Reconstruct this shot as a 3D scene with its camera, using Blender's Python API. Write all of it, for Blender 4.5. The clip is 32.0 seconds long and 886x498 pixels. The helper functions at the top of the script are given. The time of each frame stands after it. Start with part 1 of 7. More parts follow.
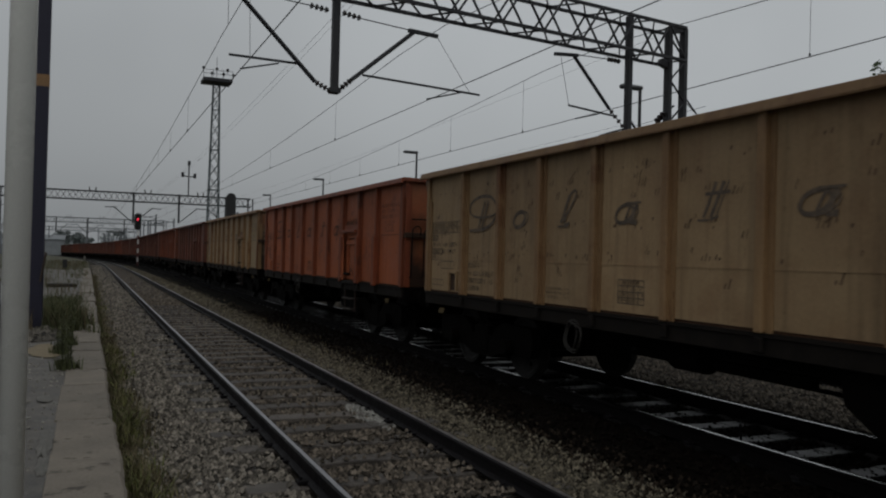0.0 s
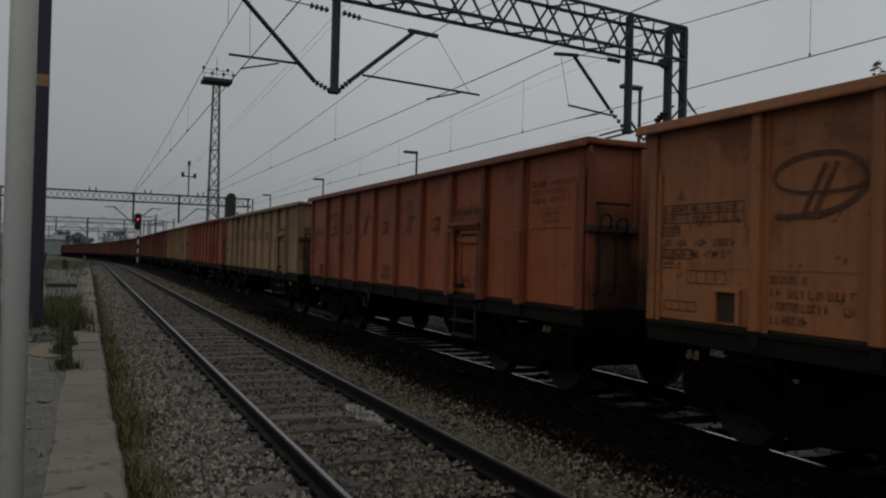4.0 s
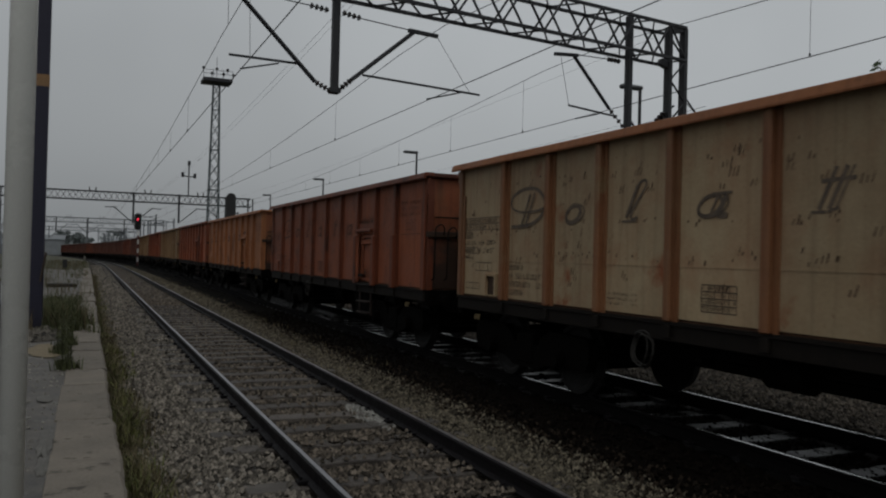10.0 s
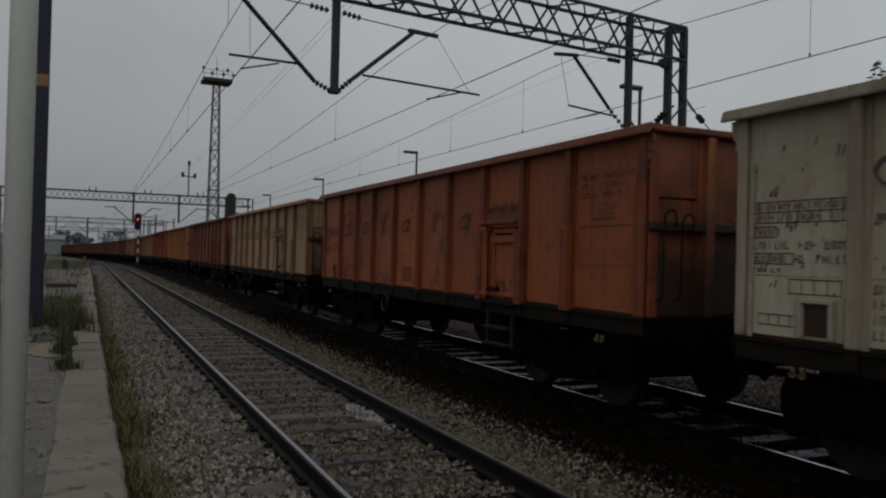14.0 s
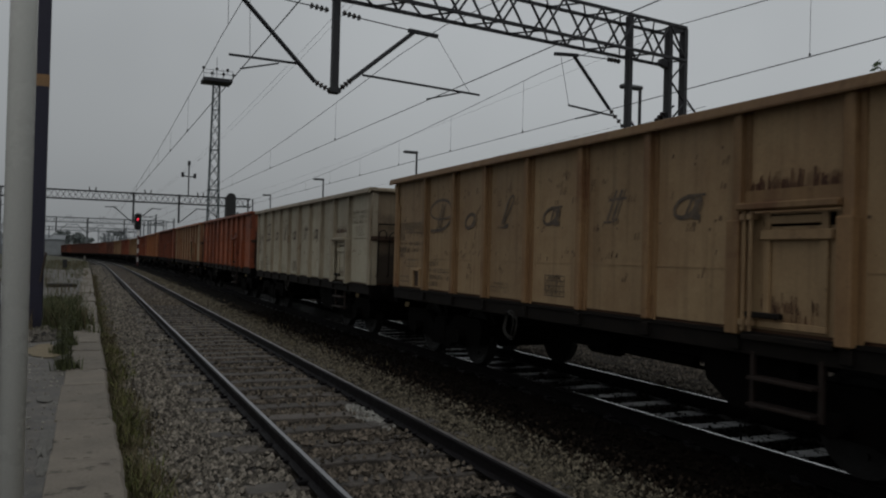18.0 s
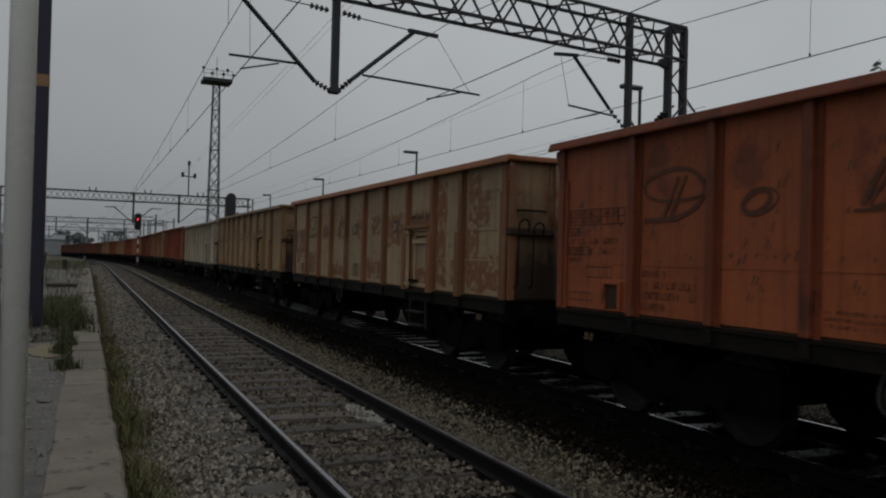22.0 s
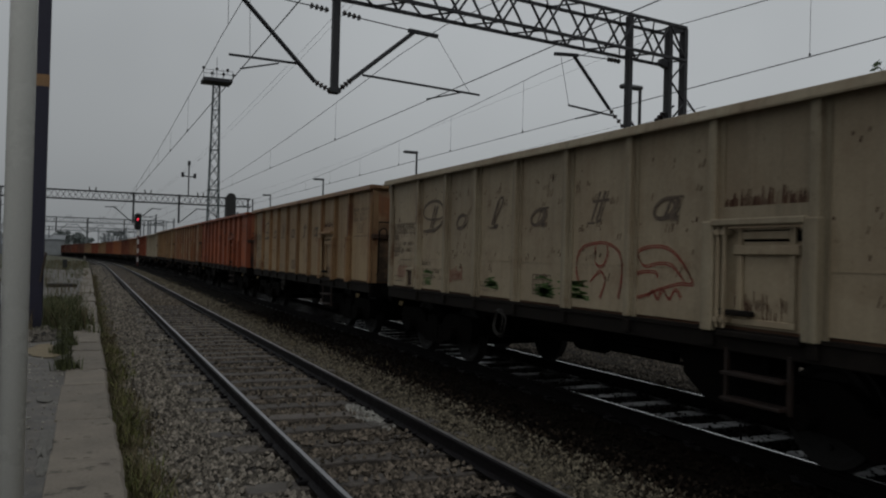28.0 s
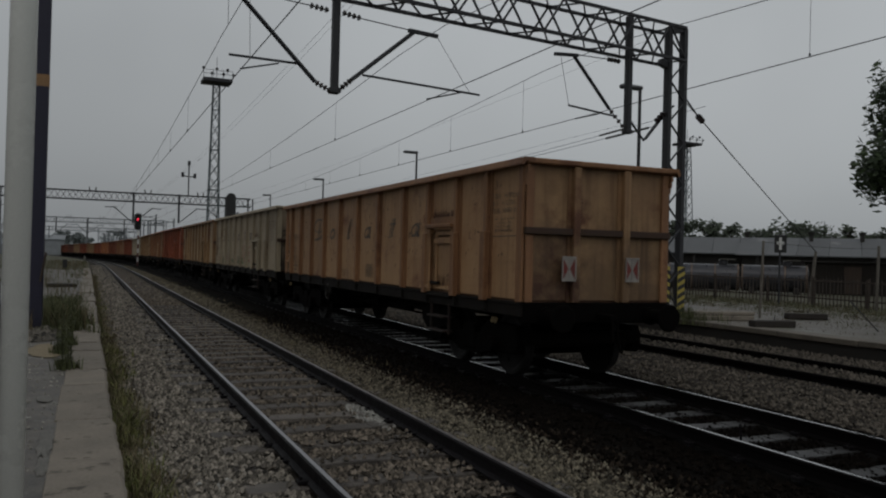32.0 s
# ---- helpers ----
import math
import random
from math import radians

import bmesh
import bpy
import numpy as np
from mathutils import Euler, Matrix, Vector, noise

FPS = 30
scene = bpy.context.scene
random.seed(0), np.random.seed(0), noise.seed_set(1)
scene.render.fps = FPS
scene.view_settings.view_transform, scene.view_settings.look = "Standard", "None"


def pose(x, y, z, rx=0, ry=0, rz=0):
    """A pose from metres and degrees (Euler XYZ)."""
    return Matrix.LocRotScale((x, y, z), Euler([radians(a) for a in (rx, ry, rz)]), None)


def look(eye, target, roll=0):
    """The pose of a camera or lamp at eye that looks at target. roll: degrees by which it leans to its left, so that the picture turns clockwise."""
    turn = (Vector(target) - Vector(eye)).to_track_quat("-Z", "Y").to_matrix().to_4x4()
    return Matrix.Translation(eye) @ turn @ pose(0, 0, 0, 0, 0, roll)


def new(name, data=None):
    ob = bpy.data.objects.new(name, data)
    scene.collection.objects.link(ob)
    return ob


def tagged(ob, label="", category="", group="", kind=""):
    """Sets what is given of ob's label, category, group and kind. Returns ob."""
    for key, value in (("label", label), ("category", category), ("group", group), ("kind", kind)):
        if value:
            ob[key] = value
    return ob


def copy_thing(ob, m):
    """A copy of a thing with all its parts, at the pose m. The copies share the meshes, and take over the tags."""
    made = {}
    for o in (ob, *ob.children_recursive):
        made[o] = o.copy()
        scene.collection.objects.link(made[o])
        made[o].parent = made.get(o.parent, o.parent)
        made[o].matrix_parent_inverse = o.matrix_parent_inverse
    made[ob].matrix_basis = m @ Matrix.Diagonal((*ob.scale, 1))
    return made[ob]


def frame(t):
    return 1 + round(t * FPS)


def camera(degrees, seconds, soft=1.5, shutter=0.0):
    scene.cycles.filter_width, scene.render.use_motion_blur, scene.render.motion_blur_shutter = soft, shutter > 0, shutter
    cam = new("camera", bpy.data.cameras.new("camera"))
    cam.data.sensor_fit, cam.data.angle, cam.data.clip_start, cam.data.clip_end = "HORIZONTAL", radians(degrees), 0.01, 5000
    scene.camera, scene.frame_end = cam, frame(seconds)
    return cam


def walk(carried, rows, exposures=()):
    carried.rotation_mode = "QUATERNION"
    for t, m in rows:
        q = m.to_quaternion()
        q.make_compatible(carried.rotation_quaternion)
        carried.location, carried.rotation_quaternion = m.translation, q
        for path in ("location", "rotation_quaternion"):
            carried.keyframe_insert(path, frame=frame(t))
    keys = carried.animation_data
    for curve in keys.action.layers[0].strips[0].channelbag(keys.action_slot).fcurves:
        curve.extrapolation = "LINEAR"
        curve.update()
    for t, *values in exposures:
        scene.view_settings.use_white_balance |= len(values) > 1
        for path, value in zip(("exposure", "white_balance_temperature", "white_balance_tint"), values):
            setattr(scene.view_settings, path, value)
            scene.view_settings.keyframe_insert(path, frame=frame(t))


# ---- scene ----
SECONDS = 32.0
EYE = 1.724
cam = camera(57.806, SECONDS, soft=2.1, shutter=0.16)
VIEW = Matrix.Translation((0, 0, EYE)) @ pose(0, 0, 0, 90 + 0.5464, 0, -23.898) @ pose(0, 0, 0, 0, 0, 1.483)
walk(cam, [(0.0, VIEW), (SECONDS, VIEW)], exposures=[(0.0, 0.0), (SECONDS, 0.0)])

# ---- overcast daylight ----
world = bpy.data.worlds.new("overcast_sky")
scene.world = world
world.use_nodes = True
wn = world.node_tree.nodes
wl = world.node_tree.links
wn.clear()
w_out = wn.new("ShaderNodeOutputWorld")
w_bg = wn.new("ShaderNodeBackground")
w_sky = wn.new("ShaderNodeTexSky")
w_sky.sky_type = "NISHITA"
w_sky.sun_disc = False
w_sky.sun_elevation = radians(48)
w_sky.sun_rotation = radians(200)
w_sky.dust_density = 4.0
w_grey = wn.new("ShaderNodeHueSaturation")
w_grey.inputs["Saturation"].default_value = 0.10
w_mix = wn.new("ShaderNodeMix")
w_mix.data_type = "RGBA"
w_mix.inputs["Factor"].default_value = 0.82
w_mix.inputs[7].default_value = (2.75, 2.93, 3.05, 1)
wl.new(w_sky.outputs["Color"], w_grey.inputs["Color"])
wl.new(w_grey.outputs["Color"], w_mix.inputs[6])
# soft cloud patches
w_co = wn.new("ShaderNodeTexCoord")
w_no = wn.new("ShaderNodeTexNoise")
w_no.inputs["Scale"].default_value = 2.2
w_no.inputs["Detail"].default_value = 3.0
w_ra = wn.new("ShaderNodeMapRange")
w_ra.inputs["From Min"].default_value = 0.3
w_ra.inputs["From Max"].default_value = 0.7
w_ra.inputs["To Min"].default_value = 0.90
w_ra.inputs["To Max"].default_value = 1.06
w_mul = wn.new("ShaderNodeMix")
w_mul.data_type = "RGBA"
w_mul.blend_type = "MULTIPLY"
w_mul.inputs["Factor"].default_value = 1.0
wl.new(w_co.outputs["Generated"], w_no.inputs["Vector"])
wl.new(w_no.outputs["Fac"], w_ra.inputs["Value"])
wl.new(w_mix.outputs[2], w_mul.inputs[6])
w_sep = wn.new("ShaderNodeSeparateXYZ")
w_gr = wn.new("ShaderNodeMapRange")
w_gr.inputs["From Min"].default_value, w_gr.inputs["From Max"].default_value = -0.4, 0.95
w_gr.inputs["To Min"].default_value, w_gr.inputs["To Max"].default_value = 0.81, 1.21
w_two = wn.new("ShaderNodeMath")
w_two.operation = "MULTIPLY"
wl.new(w_co.outputs["Generated"], w_sep.inputs["Vector"])
wl.new(w_sep.outputs["X"], w_gr.inputs["Value"])
wl.new(w_gr.outputs["Result"], w_two.inputs[0])
wl.new(w_ra.outputs["Result"], w_two.inputs[1])
# darker towards the horizon, as under thick cloud
w_up = wn.new("ShaderNodeMapRange")
w_up.inputs["From Min"].default_value, w_up.inputs["From Max"].default_value = 0.04, 0.32
w_up.inputs["To Min"].default_value, w_up.inputs["To Max"].default_value = 0.90, 1.16
w_all = wn.new("ShaderNodeMath")
w_all.operation = "MULTIPLY"
wl.new(w_sep.outputs["Z"], w_up.inputs["Value"])
wl.new(w_up.outputs["Result"], w_all.inputs[0])
wl.new(w_two.outputs[0], w_all.inputs[1])
wl.new(w_all.outputs[0], w_mul.inputs[7])
wl.new(w_mul.outputs[2], w_bg.inputs["Color"])
w_bg.inputs["Strength"].default_value = 0.113
wl.new(w_bg.outputs["Background"], w_out.inputs["Surface"])

sun = new("sun", bpy.data.lights.new("sun", "SUN"))
sun.data.energy = 0.15
sun.data.angle = radians(25)
sun.data.color = (1.0, 0.97, 0.93)
sun.matrix_world = look((-20, -30, 60), (0, 0, 0))

# ---- the line of the tracks ----
X1, X2, X3 = 2.50, 6.627, 11.50
HALF_GAUGE = 0.7535
BED = -0.19      # ballast level under the rail tops


def drop(s):
    """Fall of the line with the distance."""
    e = min(max(s - 62.0, 0.0), 240.0)
    return -0.005 * e * e / (e + 16.0)


def bend(s):
    """Sideways shift of the line to its left, and its slope."""
    k1, k2 = 0.00095, -0.0042
    if s < 85:
        return 0.0, 0.0
    if s < 200:
        return 0.5 * k1 * (s - 85) ** 2, k1 * (s - 85)
    d, g = 0.5 * k1 * 115 ** 2, k1 * 115
    if s < 245:
        return d + g * (s - 200), g
    d += g * 45
    if s < 300:
        return d + g * (s - 245) + 0.5 * k2 * (s - 245) ** 2, g + k2 * (s - 245)
    d += g * 55 + 0.5 * k2 * 55 ** 2
    g += k2 * 55
    return d + g * (s - 300), g


def line_point(x, s, z=0.0):
    return Vector((x - bend(s)[0], s, z + drop(s)))


def travel(t):
    """Way gone by the train along the track, counted from 16 s; it gains speed slowly."""
    u = t - 16.0
    return 5.617 * u + 0.00434 * u * u


# ---- mesh helpers ----
class Shape:
    """Gathers faces of one mesh."""

    def __init__(self):
        self.v, self.f, self.m = [], [], []
        self.slot = 0

    def add(self, verts, faces):
        n = len(self.v)
        self.v += [tuple(p) for p in verts]
        self.f += [tuple(n + i for i in f) for f in faces]
        self.m += [self.slot] * len(faces)
        return self

    def box(self, x0, x1, y0, y1, z0, z1, b=0.0):
        """A box, with its edges cut by b."""
        if b <= 0:
            v = [(x, y, z) for x in (x0, x1) for y in (y0, y1) for z in (z0, z1)]
            return self.add(v, [(0, 1, 3, 2), (4, 6, 7, 5), (0, 4, 5, 1), (2, 3, 7, 6), (0, 2, 6, 4), (1, 5, 7, 3)])
        lo, hi = (x0, y0, z0), (x1, y1, z1)
        v, idx = [], {}
        for a in range(3):
            for sx in (0, 1):
                for sy in (0, 1):
                    for sz in (0, 1):
                        s = (sx, sy, sz)
                        p = []
                        for k in range(3):
                            q = hi[k] if s[k] else lo[k]
                            if k != a:
                                q += -b if s[k] else b
                            p.append(q)
                        idx[(a, s)] = len(v)
                        v.append(p)
        f = []
        for a in range(3):
            o, w = (a + 1) % 3, (a + 2) % 3
            for side in (0, 1):
                c = []
                for u, t in ((0, 0), (1, 0), (1, 1), (0, 1)):
                    s = [0, 0, 0]
                    s[a], s[o], s[w] = side, u, t
                    c.append(idx[(a, tuple(s))])
                f.append(c if side else c[::-1])
            for u in (0, 1):
                for t in (0, 1):
                    c = []
                    for e in (0, 1):
                        s = [0, 0, 0]
                        s[a], s[o], s[w] = e, u, t
                        c.append((idx[(o, tuple(s))], idx[(w, tuple(s))]))
                    q = [c[0][0], c[0][1], c[1][1], c[1][0]]
                    f.append(q if u == t else q[::-1])
        for sx in (0, 1):
            for sy in (0, 1):
                for sz in (0, 1):
                    s = (sx, sy, sz)
                    c = [idx[(a, s)] for a in range(3)]
                    f.append(c if (sx + sy + sz) % 2 else c[::-1])
        return self.add(v, f)

    def beam(self, p, q, w, h=None, up=(0, 0, 1)):
        """A bar of width w and height h from p to q."""
        p, q = Vector(p), Vector(q)
        h = w if h is None else h
        d = (q - p).normalized()
        u = Vector(up)
        if abs(d.dot(u)) > 0.95:
            u = Vector((0, 1, 0))
        r = d.cross(u).normalized() * (w / 2)
        u = r.cross(d).normalized() * (h / 2)
        v = [e + a * r + b * u for e in (p, q) for a, b in ((-1, -1), (1, -1), (1, 1), (-1, 1))]
        return self.add(v, [(0, 1, 2, 3), (7, 6, 5, 4), (0, 4, 5, 1), (1, 5, 6, 2), (2, 6, 7, 3), (3, 7, 4, 0)])

    def tube(self, p, q, r, r2=None, n=10, caps=True):
        p, q = Vector(p), Vector(q)
        r2 = r if r2 is None else r2
        d = (q - p).normalized()
        a = d.orthogonal().normalized()
        b = d.cross(a)
        v = []
        for e, rr in ((p, r), (q, r2)):
            for i in range(n):
                t = 2 * math.pi * i / n
                v.append(e + rr * (math.cos(t) * a + math.sin(t) * b))
        f = [(i, (i + 1) % n, n + (i + 1) % n, n + i) for i in range(n)]
        if caps:
            f += [tuple(range(n))[::-1], tuple(range(n, 2 * n))]
        return self.add(v, f)

    def spin(self, profile, p, axis, n=20):
        """A turned body: profile of (along, radius) round the axis from p."""
        p, d = Vector(p), Vector(axis).normalized()
        a = d.orthogonal().normalized()
        b = d.cross(a)
        v = []
        for l, r in profile:
            for i in range(n):
                t = 2 * math.pi * i / n
                v.append(p + d * l + r * (math.cos(t) * a + math.sin(t) * b))
        f = []
        for j in range(len(profile) - 1):
            for i in range(n):
                f.append((j * n + i, j * n + (i + 1) % n, (j + 1) * n + (i + 1) % n, (j + 1) * n + i))
        f += [tuple(range(n))[::-1], tuple((len(profile) - 1) * n + i for i in range(n))]
        return self.add(v, f)

    def path(self, pts, r, n=6):
        """A bent round bar through points, as one skin."""
        pts = [Vector(p) for p in pts]
        v = []
        side = None
        for i, p in enumerate(pts):
            d = (pts[min(i + 1, len(pts) - 1)] - pts[max(i - 1, 0)]).normalized()
            side = d.orthogonal() if side is None else side - d * side.dot(d)
            side.normalize()
            o = d.cross(side)
            v += [p + r * (math.cos(6.2832 * j / n) * side + math.sin(6.2832 * j / n) * o) for j in range(n)]
        f = [(i * n + j, i * n + (j + 1) % n, (i + 1) * n + (j + 1) % n, (i + 1) * n + j) for i in range(len(pts) - 1) for j in range(n)]
        f += [tuple(range(n))[::-1], tuple((len(pts) - 1) * n + j for j in range(n))]
        return self.add(v, f)

    def sweep(self, pts, section, closed=True):
        """A constant section of (sideways, up) along points that run on in y."""
        n = len(section)
        v = []
        for i, p in enumerate(pts):
            a, b = pts[max(i - 1, 0)], pts[min(i + 1, len(pts) - 1)]
            d = (Vector(b) - Vector(a))
            d.z = 0
            d.normalize()
            side = Vector((d.y, -d.x, 0))
            for u, w in section:
                v.append(Vector(p) + side * u + Vector((0, 0, w)))
        f = []
        for i in range(len(pts) - 1):
            for j in range(n if closed else n - 1):
                k = (j + 1) % n
                f.append((i * n + j, i * n + k, (i + 1) * n + k, (i + 1) * n + j))
        if closed:
            f += [tuple(range(n))[::-1], tuple((len(pts) - 1) * n + j for j in range(n))]
        return self.add(v, f)

    def mesh(self, name, mats=(), smooth=False):
        me = bpy.data.meshes.new(name)
        me.from_pydata(self.v, [], self.f)
        for m in mats if isinstance(mats, (list, tuple)) else [mats]:
            me.materials.append(m)
        if any(self.m):
            me.polygons.foreach_set("material_index", self.m)
        if smooth:
            me.polygons.foreach_set("use_smooth", [True] * len(me.polygons))
        me.update()
        return me


def part(name, shape, material, parent, label="", at=None, smooth=False):
    """One mesh object under a thing or a part."""
    me = shape if isinstance(shape, bpy.types.Mesh) else shape.mesh(name, material, smooth)
    ob = new(name, me)
    ob.parent = parent
    if at is not None:
        ob.matrix_local = at
    return tagged(ob, label)


def thing(name, label, category, group="", kind="", at=None, shape=None, material=None):
    """A top-level thing: an Empty that carries parts, or one mesh."""
    ob = new(name, shape.mesh(name, material) if shape else None)
    if at is not None:
        ob.matrix_world = at
    return tagged(ob, label, category, group, kind)


# ---- materials ----
def material(name, base, second=None, rough=0.8, metal=0.0, scale=6.0, fine=60.0, amount=0.5, bump=0.3, third=None,
             third_scale=1.2, third_at=0.58, random_tone=0.0, stretch=(1, 1, 1), island=False, shift=True, spec=0.4, streak=0.0, grime=0.0, dents=0.0, soot=0.0, runs=0.0):
    """Two scales of noise between colours, with fine relief."""
    m = bpy.data.materials.new(name)
    m.use_nodes = True
    n, l = m.node_tree.nodes, m.node_tree.links
    bsdf = n["Principled BSDF"]
    bsdf.inputs["Metallic"].default_value = metal
    bsdf.inputs["Specular IOR Level"].default_value = spec
    co = n.new("ShaderNodeTexCoord")
    mp = n.new("ShaderNodeMapping")
    mp.inputs["Scale"].default_value = stretch
    l.new(co.outputs["Object"], mp.inputs["Vector"])
    info = n.new("ShaderNodeObjectInfo")
    vec = mp.outputs["Vector"]
    if shift:
        ad = n.new("ShaderNodeVectorMath")
        ad.operation = "ADD"
        sc = n.new("ShaderNodeMath")
        sc.operation = "MULTIPLY"
        sc.inputs[1].default_value = 37.0
        l.new(info.outputs["Random"], sc.inputs[0])
        l.new(vec, ad.inputs[0])
        l.new(sc.outputs[0], ad.inputs[1])
        vec = ad.outputs["Vector"]

    def noise_tex(s, detail=6.0):
        t = n.new("ShaderNodeTexNoise")
        t.inputs["Scale"].default_value = s
        t.inputs["Detail"].default_value = detail
        t.inputs["Roughness"].default_value = 0.62
        l.new(vec, t.inputs["Vector"])
        return t

    def ramp(a, b, src, lo=0.0, hi=1.0):
        r = n.new("ShaderNodeMapRange")
        r.inputs["From Min"].default_value, r.inputs["From Max"].default_value = a, b
        r.inputs["To Min"].default_value, r.inputs["To Max"].default_value = lo, hi
        l.new(src, r.inputs["Value"])
        return r.outputs["Result"]

    def blend(fac, a, b, kind="MIX"):
        x = n.new("ShaderNodeMix")
        x.data_type, x.blend_type = "RGBA", kind
        for sock, val in ((0, fac), (6, a), (7, b)):
            if isinstance(val, (int, float)):
                x.inputs[sock].default_value = val
            elif isinstance(val, tuple):
                x.inputs[sock].default_value = (*val, 1)
            else:
                l.new(val, x.inputs[sock])
        return x.outputs[2]

    big, small = noise_tex(scale), noise_tex(fine, 3.0)
    second = second or tuple(c * 0.6 for c in base)
    col = blend(ramp(0.5 - amount / 2, 0.5 + amount / 2, big.outputs["Fac"]), tuple(base), tuple(second))
    if third:
        t3 = noise_tex(third_scale, 8.0)
        col = blend(ramp(third_at, third_at + 0.08, t3.outputs["Fac"]), col, tuple(third))
    if streak:
        mp2 = n.new("ShaderNodeMapping")
        mp2.inputs["Scale"].default_value = (7, 7, 0.35)
        l.new(vec, mp2.inputs["Vector"])
        st = n.new("ShaderNodeTexNoise")
        st.inputs["Scale"].default_value = 1.6
        st.inputs["Detail"].default_value = 5.0
        l.new(mp2.outputs["Vector"], st.inputs["Vector"])
        col = blend(ramp(0.5, 0.75, st.outputs["Fac"], 0.0, streak), col, tuple(c * 0.45 for c in second))
    if runs:
        # rust washed down from the top rail, in broad and narrow runs, and specks of rust
        sp3 = n.new("ShaderNodeSeparateXYZ")
        l.new(co.outputs["Object"], sp3.inputs["Vector"])
        high = ramp(1.0, 3.1, sp3.outputs["Z"], 0.25, 1.0)
        for wide, lo, hi, most in ((1.5, 0.46, 0.70, 0.75), (6.5, 0.52, 0.72, 0.6)):
            mp3 = n.new("ShaderNodeMapping")
            mp3.inputs["Scale"].default_value = (wide, wide, 0.16 * wide)
            l.new(vec, mp3.inputs["Vector"])
            rn = n.new("ShaderNodeTexNoise")
            rn.inputs["Scale"].default_value = 1.0
            rn.inputs["Detail"].default_value = 6.0
            l.new(mp3.outputs["Vector"], rn.inputs["Vector"])
            fm = n.new("ShaderNodeMath")
            fm.operation = "MULTIPLY"
            l.new(ramp(lo, hi, rn.outputs["Fac"], 0.0, runs * most), fm.inputs[0])
            l.new(high, fm.inputs[1])
            col = blend(fm.outputs[0], col, tuple(third))
        col = blend(ramp(0.50, 0.72, noise_tex(1.9, 8.0).outputs["Fac"], 0.0, 0.85 * runs), col, tuple(third))
        col = blend(ramp(0.64, 0.72, noise_tex(11.0, 5.0).outputs["Fac"], 0.0, runs), col, tuple(c * 0.55 for c in third))
    if grime:
        # sooty weathering that runs down from the top rail, ragged at its lower border
        sp = n.new("ShaderNodeSeparateXYZ")
        l.new(co.outputs["Object"], sp.inputs["Vector"])
        rag = n.new("ShaderNodeMath")
        rag.operation = "MULTIPLY_ADD"
        rag.inputs[1].default_value = 0.9
        l.new(big.outputs["Fac"], rag.inputs[0])
        l.new(sp.outputs["Z"], rag.inputs[2])
        col = blend(ramp(1.95, 3.1, rag.outputs[0], 0.0, grime), col, tuple(c * 0.38 for c in second))
    if soot:
        # black brake dust from below and wagon-gap shade, coloured in, ragged upper border
        sp2 = n.new("ShaderNodeSeparateXYZ")
        l.new(co.outputs["Object"], sp2.inputs["Vector"])
        rag2 = n.new("ShaderNodeMath")
        rag2.operation = "MULTIPLY_ADD"
        rag2.inputs[1].default_value = 3.4
        l.new(noise_tex(1.1, 6.0).outputs["Fac"], rag2.inputs[0])
        l.new(sp2.outputs["Z"], rag2.inputs[2])
        col = blend(ramp(3.25, 4.25, rag2.outputs[0], soot, 0.0), col, (0.022, 0.014, 0.009))
    tone = ramp(0.25, 0.75, small.outputs["Fac"], *((0.90, 1.08) if runs else (0.78, 1.18)))
    col = blend(1.0, col, tone, "MULTIPLY")
    if random_tone or island:
        src = info.outputs["Random"]
        if island:
            src = n.new("ShaderNodeNewGeometry").outputs["Random Per Island"]
        rt = random_tone or 0.3
        col = blend(1.0, col, ramp(0, 1, src, 1 - rt, 1 + rt), "MULTIPLY")
    l.new(col, bsdf.inputs["Base Color"])
    l.new(ramp(0.3, 0.7, big.outputs["Fac"], min(rough + 0.08, 1), max(rough - 0.12, 0.02)), bsdf.inputs["Roughness"])
    if bump:
        bp = n.new("ShaderNodeBump")
        bp.inputs["Strength"].default_value = bump
        bp.inputs["Distance"].default_value = 0.01
        l.new(small.outputs["Fac"], bp.inputs["Height"])
        if dents:
            b2 = n.new("ShaderNodeBump")
            b2.inputs["Strength"].default_value = dents
            b2.inputs["Distance"].default_value = 0.06
            l.new(noise_tex(2.3, 2.0).outputs["Fac"], b2.inputs["Height"])
            l.new(b2.outputs["Normal"], bp.inputs["Normal"])
        l.new(bp.outputs["Normal"], bsdf.inputs["Normal"])
    return m


def glow(name, colour, strength):
    m = bpy.data.materials.new(name)
    m.use_nodes = True
    b = m.node_tree.nodes["Principled BSDF"]
    b.inputs["Base Color"].default_value = (*colour, 1)
    b.inputs["Emission Color"].default_value = (*colour, 1)
    b.inputs["Emission Strength"].default_value = strength
    return m


# darker copy of the stone, carrying the train's shade on the far side
M_STONE_DARK = material("grey_crushed_stone", (0.125, 0.108, 0.088), (0.042, 0.035, 0.027), 0.85, scale=30, fine=160, island=True, random_tone=0.8, shift=False, spec=0.2)
M_STONE = material("crushed_stone", (0.23, 0.19, 0.15), (0.06, 0.045, 0.032), 0.85, scale=30, fine=160, island=True, random_tone=0.8, shift=False, spec=0.25)
M_STONE_GREY = material("pale_grey_crushed_stone", (0.285, 0.252, 0.209), (0.055, 0.05, 0.04), 0.85, scale=30, fine=160, island=True, random_tone=0.8, shift=False, spec=0.25)
M_STONE_OLIVE = material("olive_grey_crushed_stone", (0.2, 0.172, 0.125), (0.045, 0.04, 0.028), 0.85, scale=30, fine=160, island=True, random_tone=0.8, shift=False, spec=0.25)
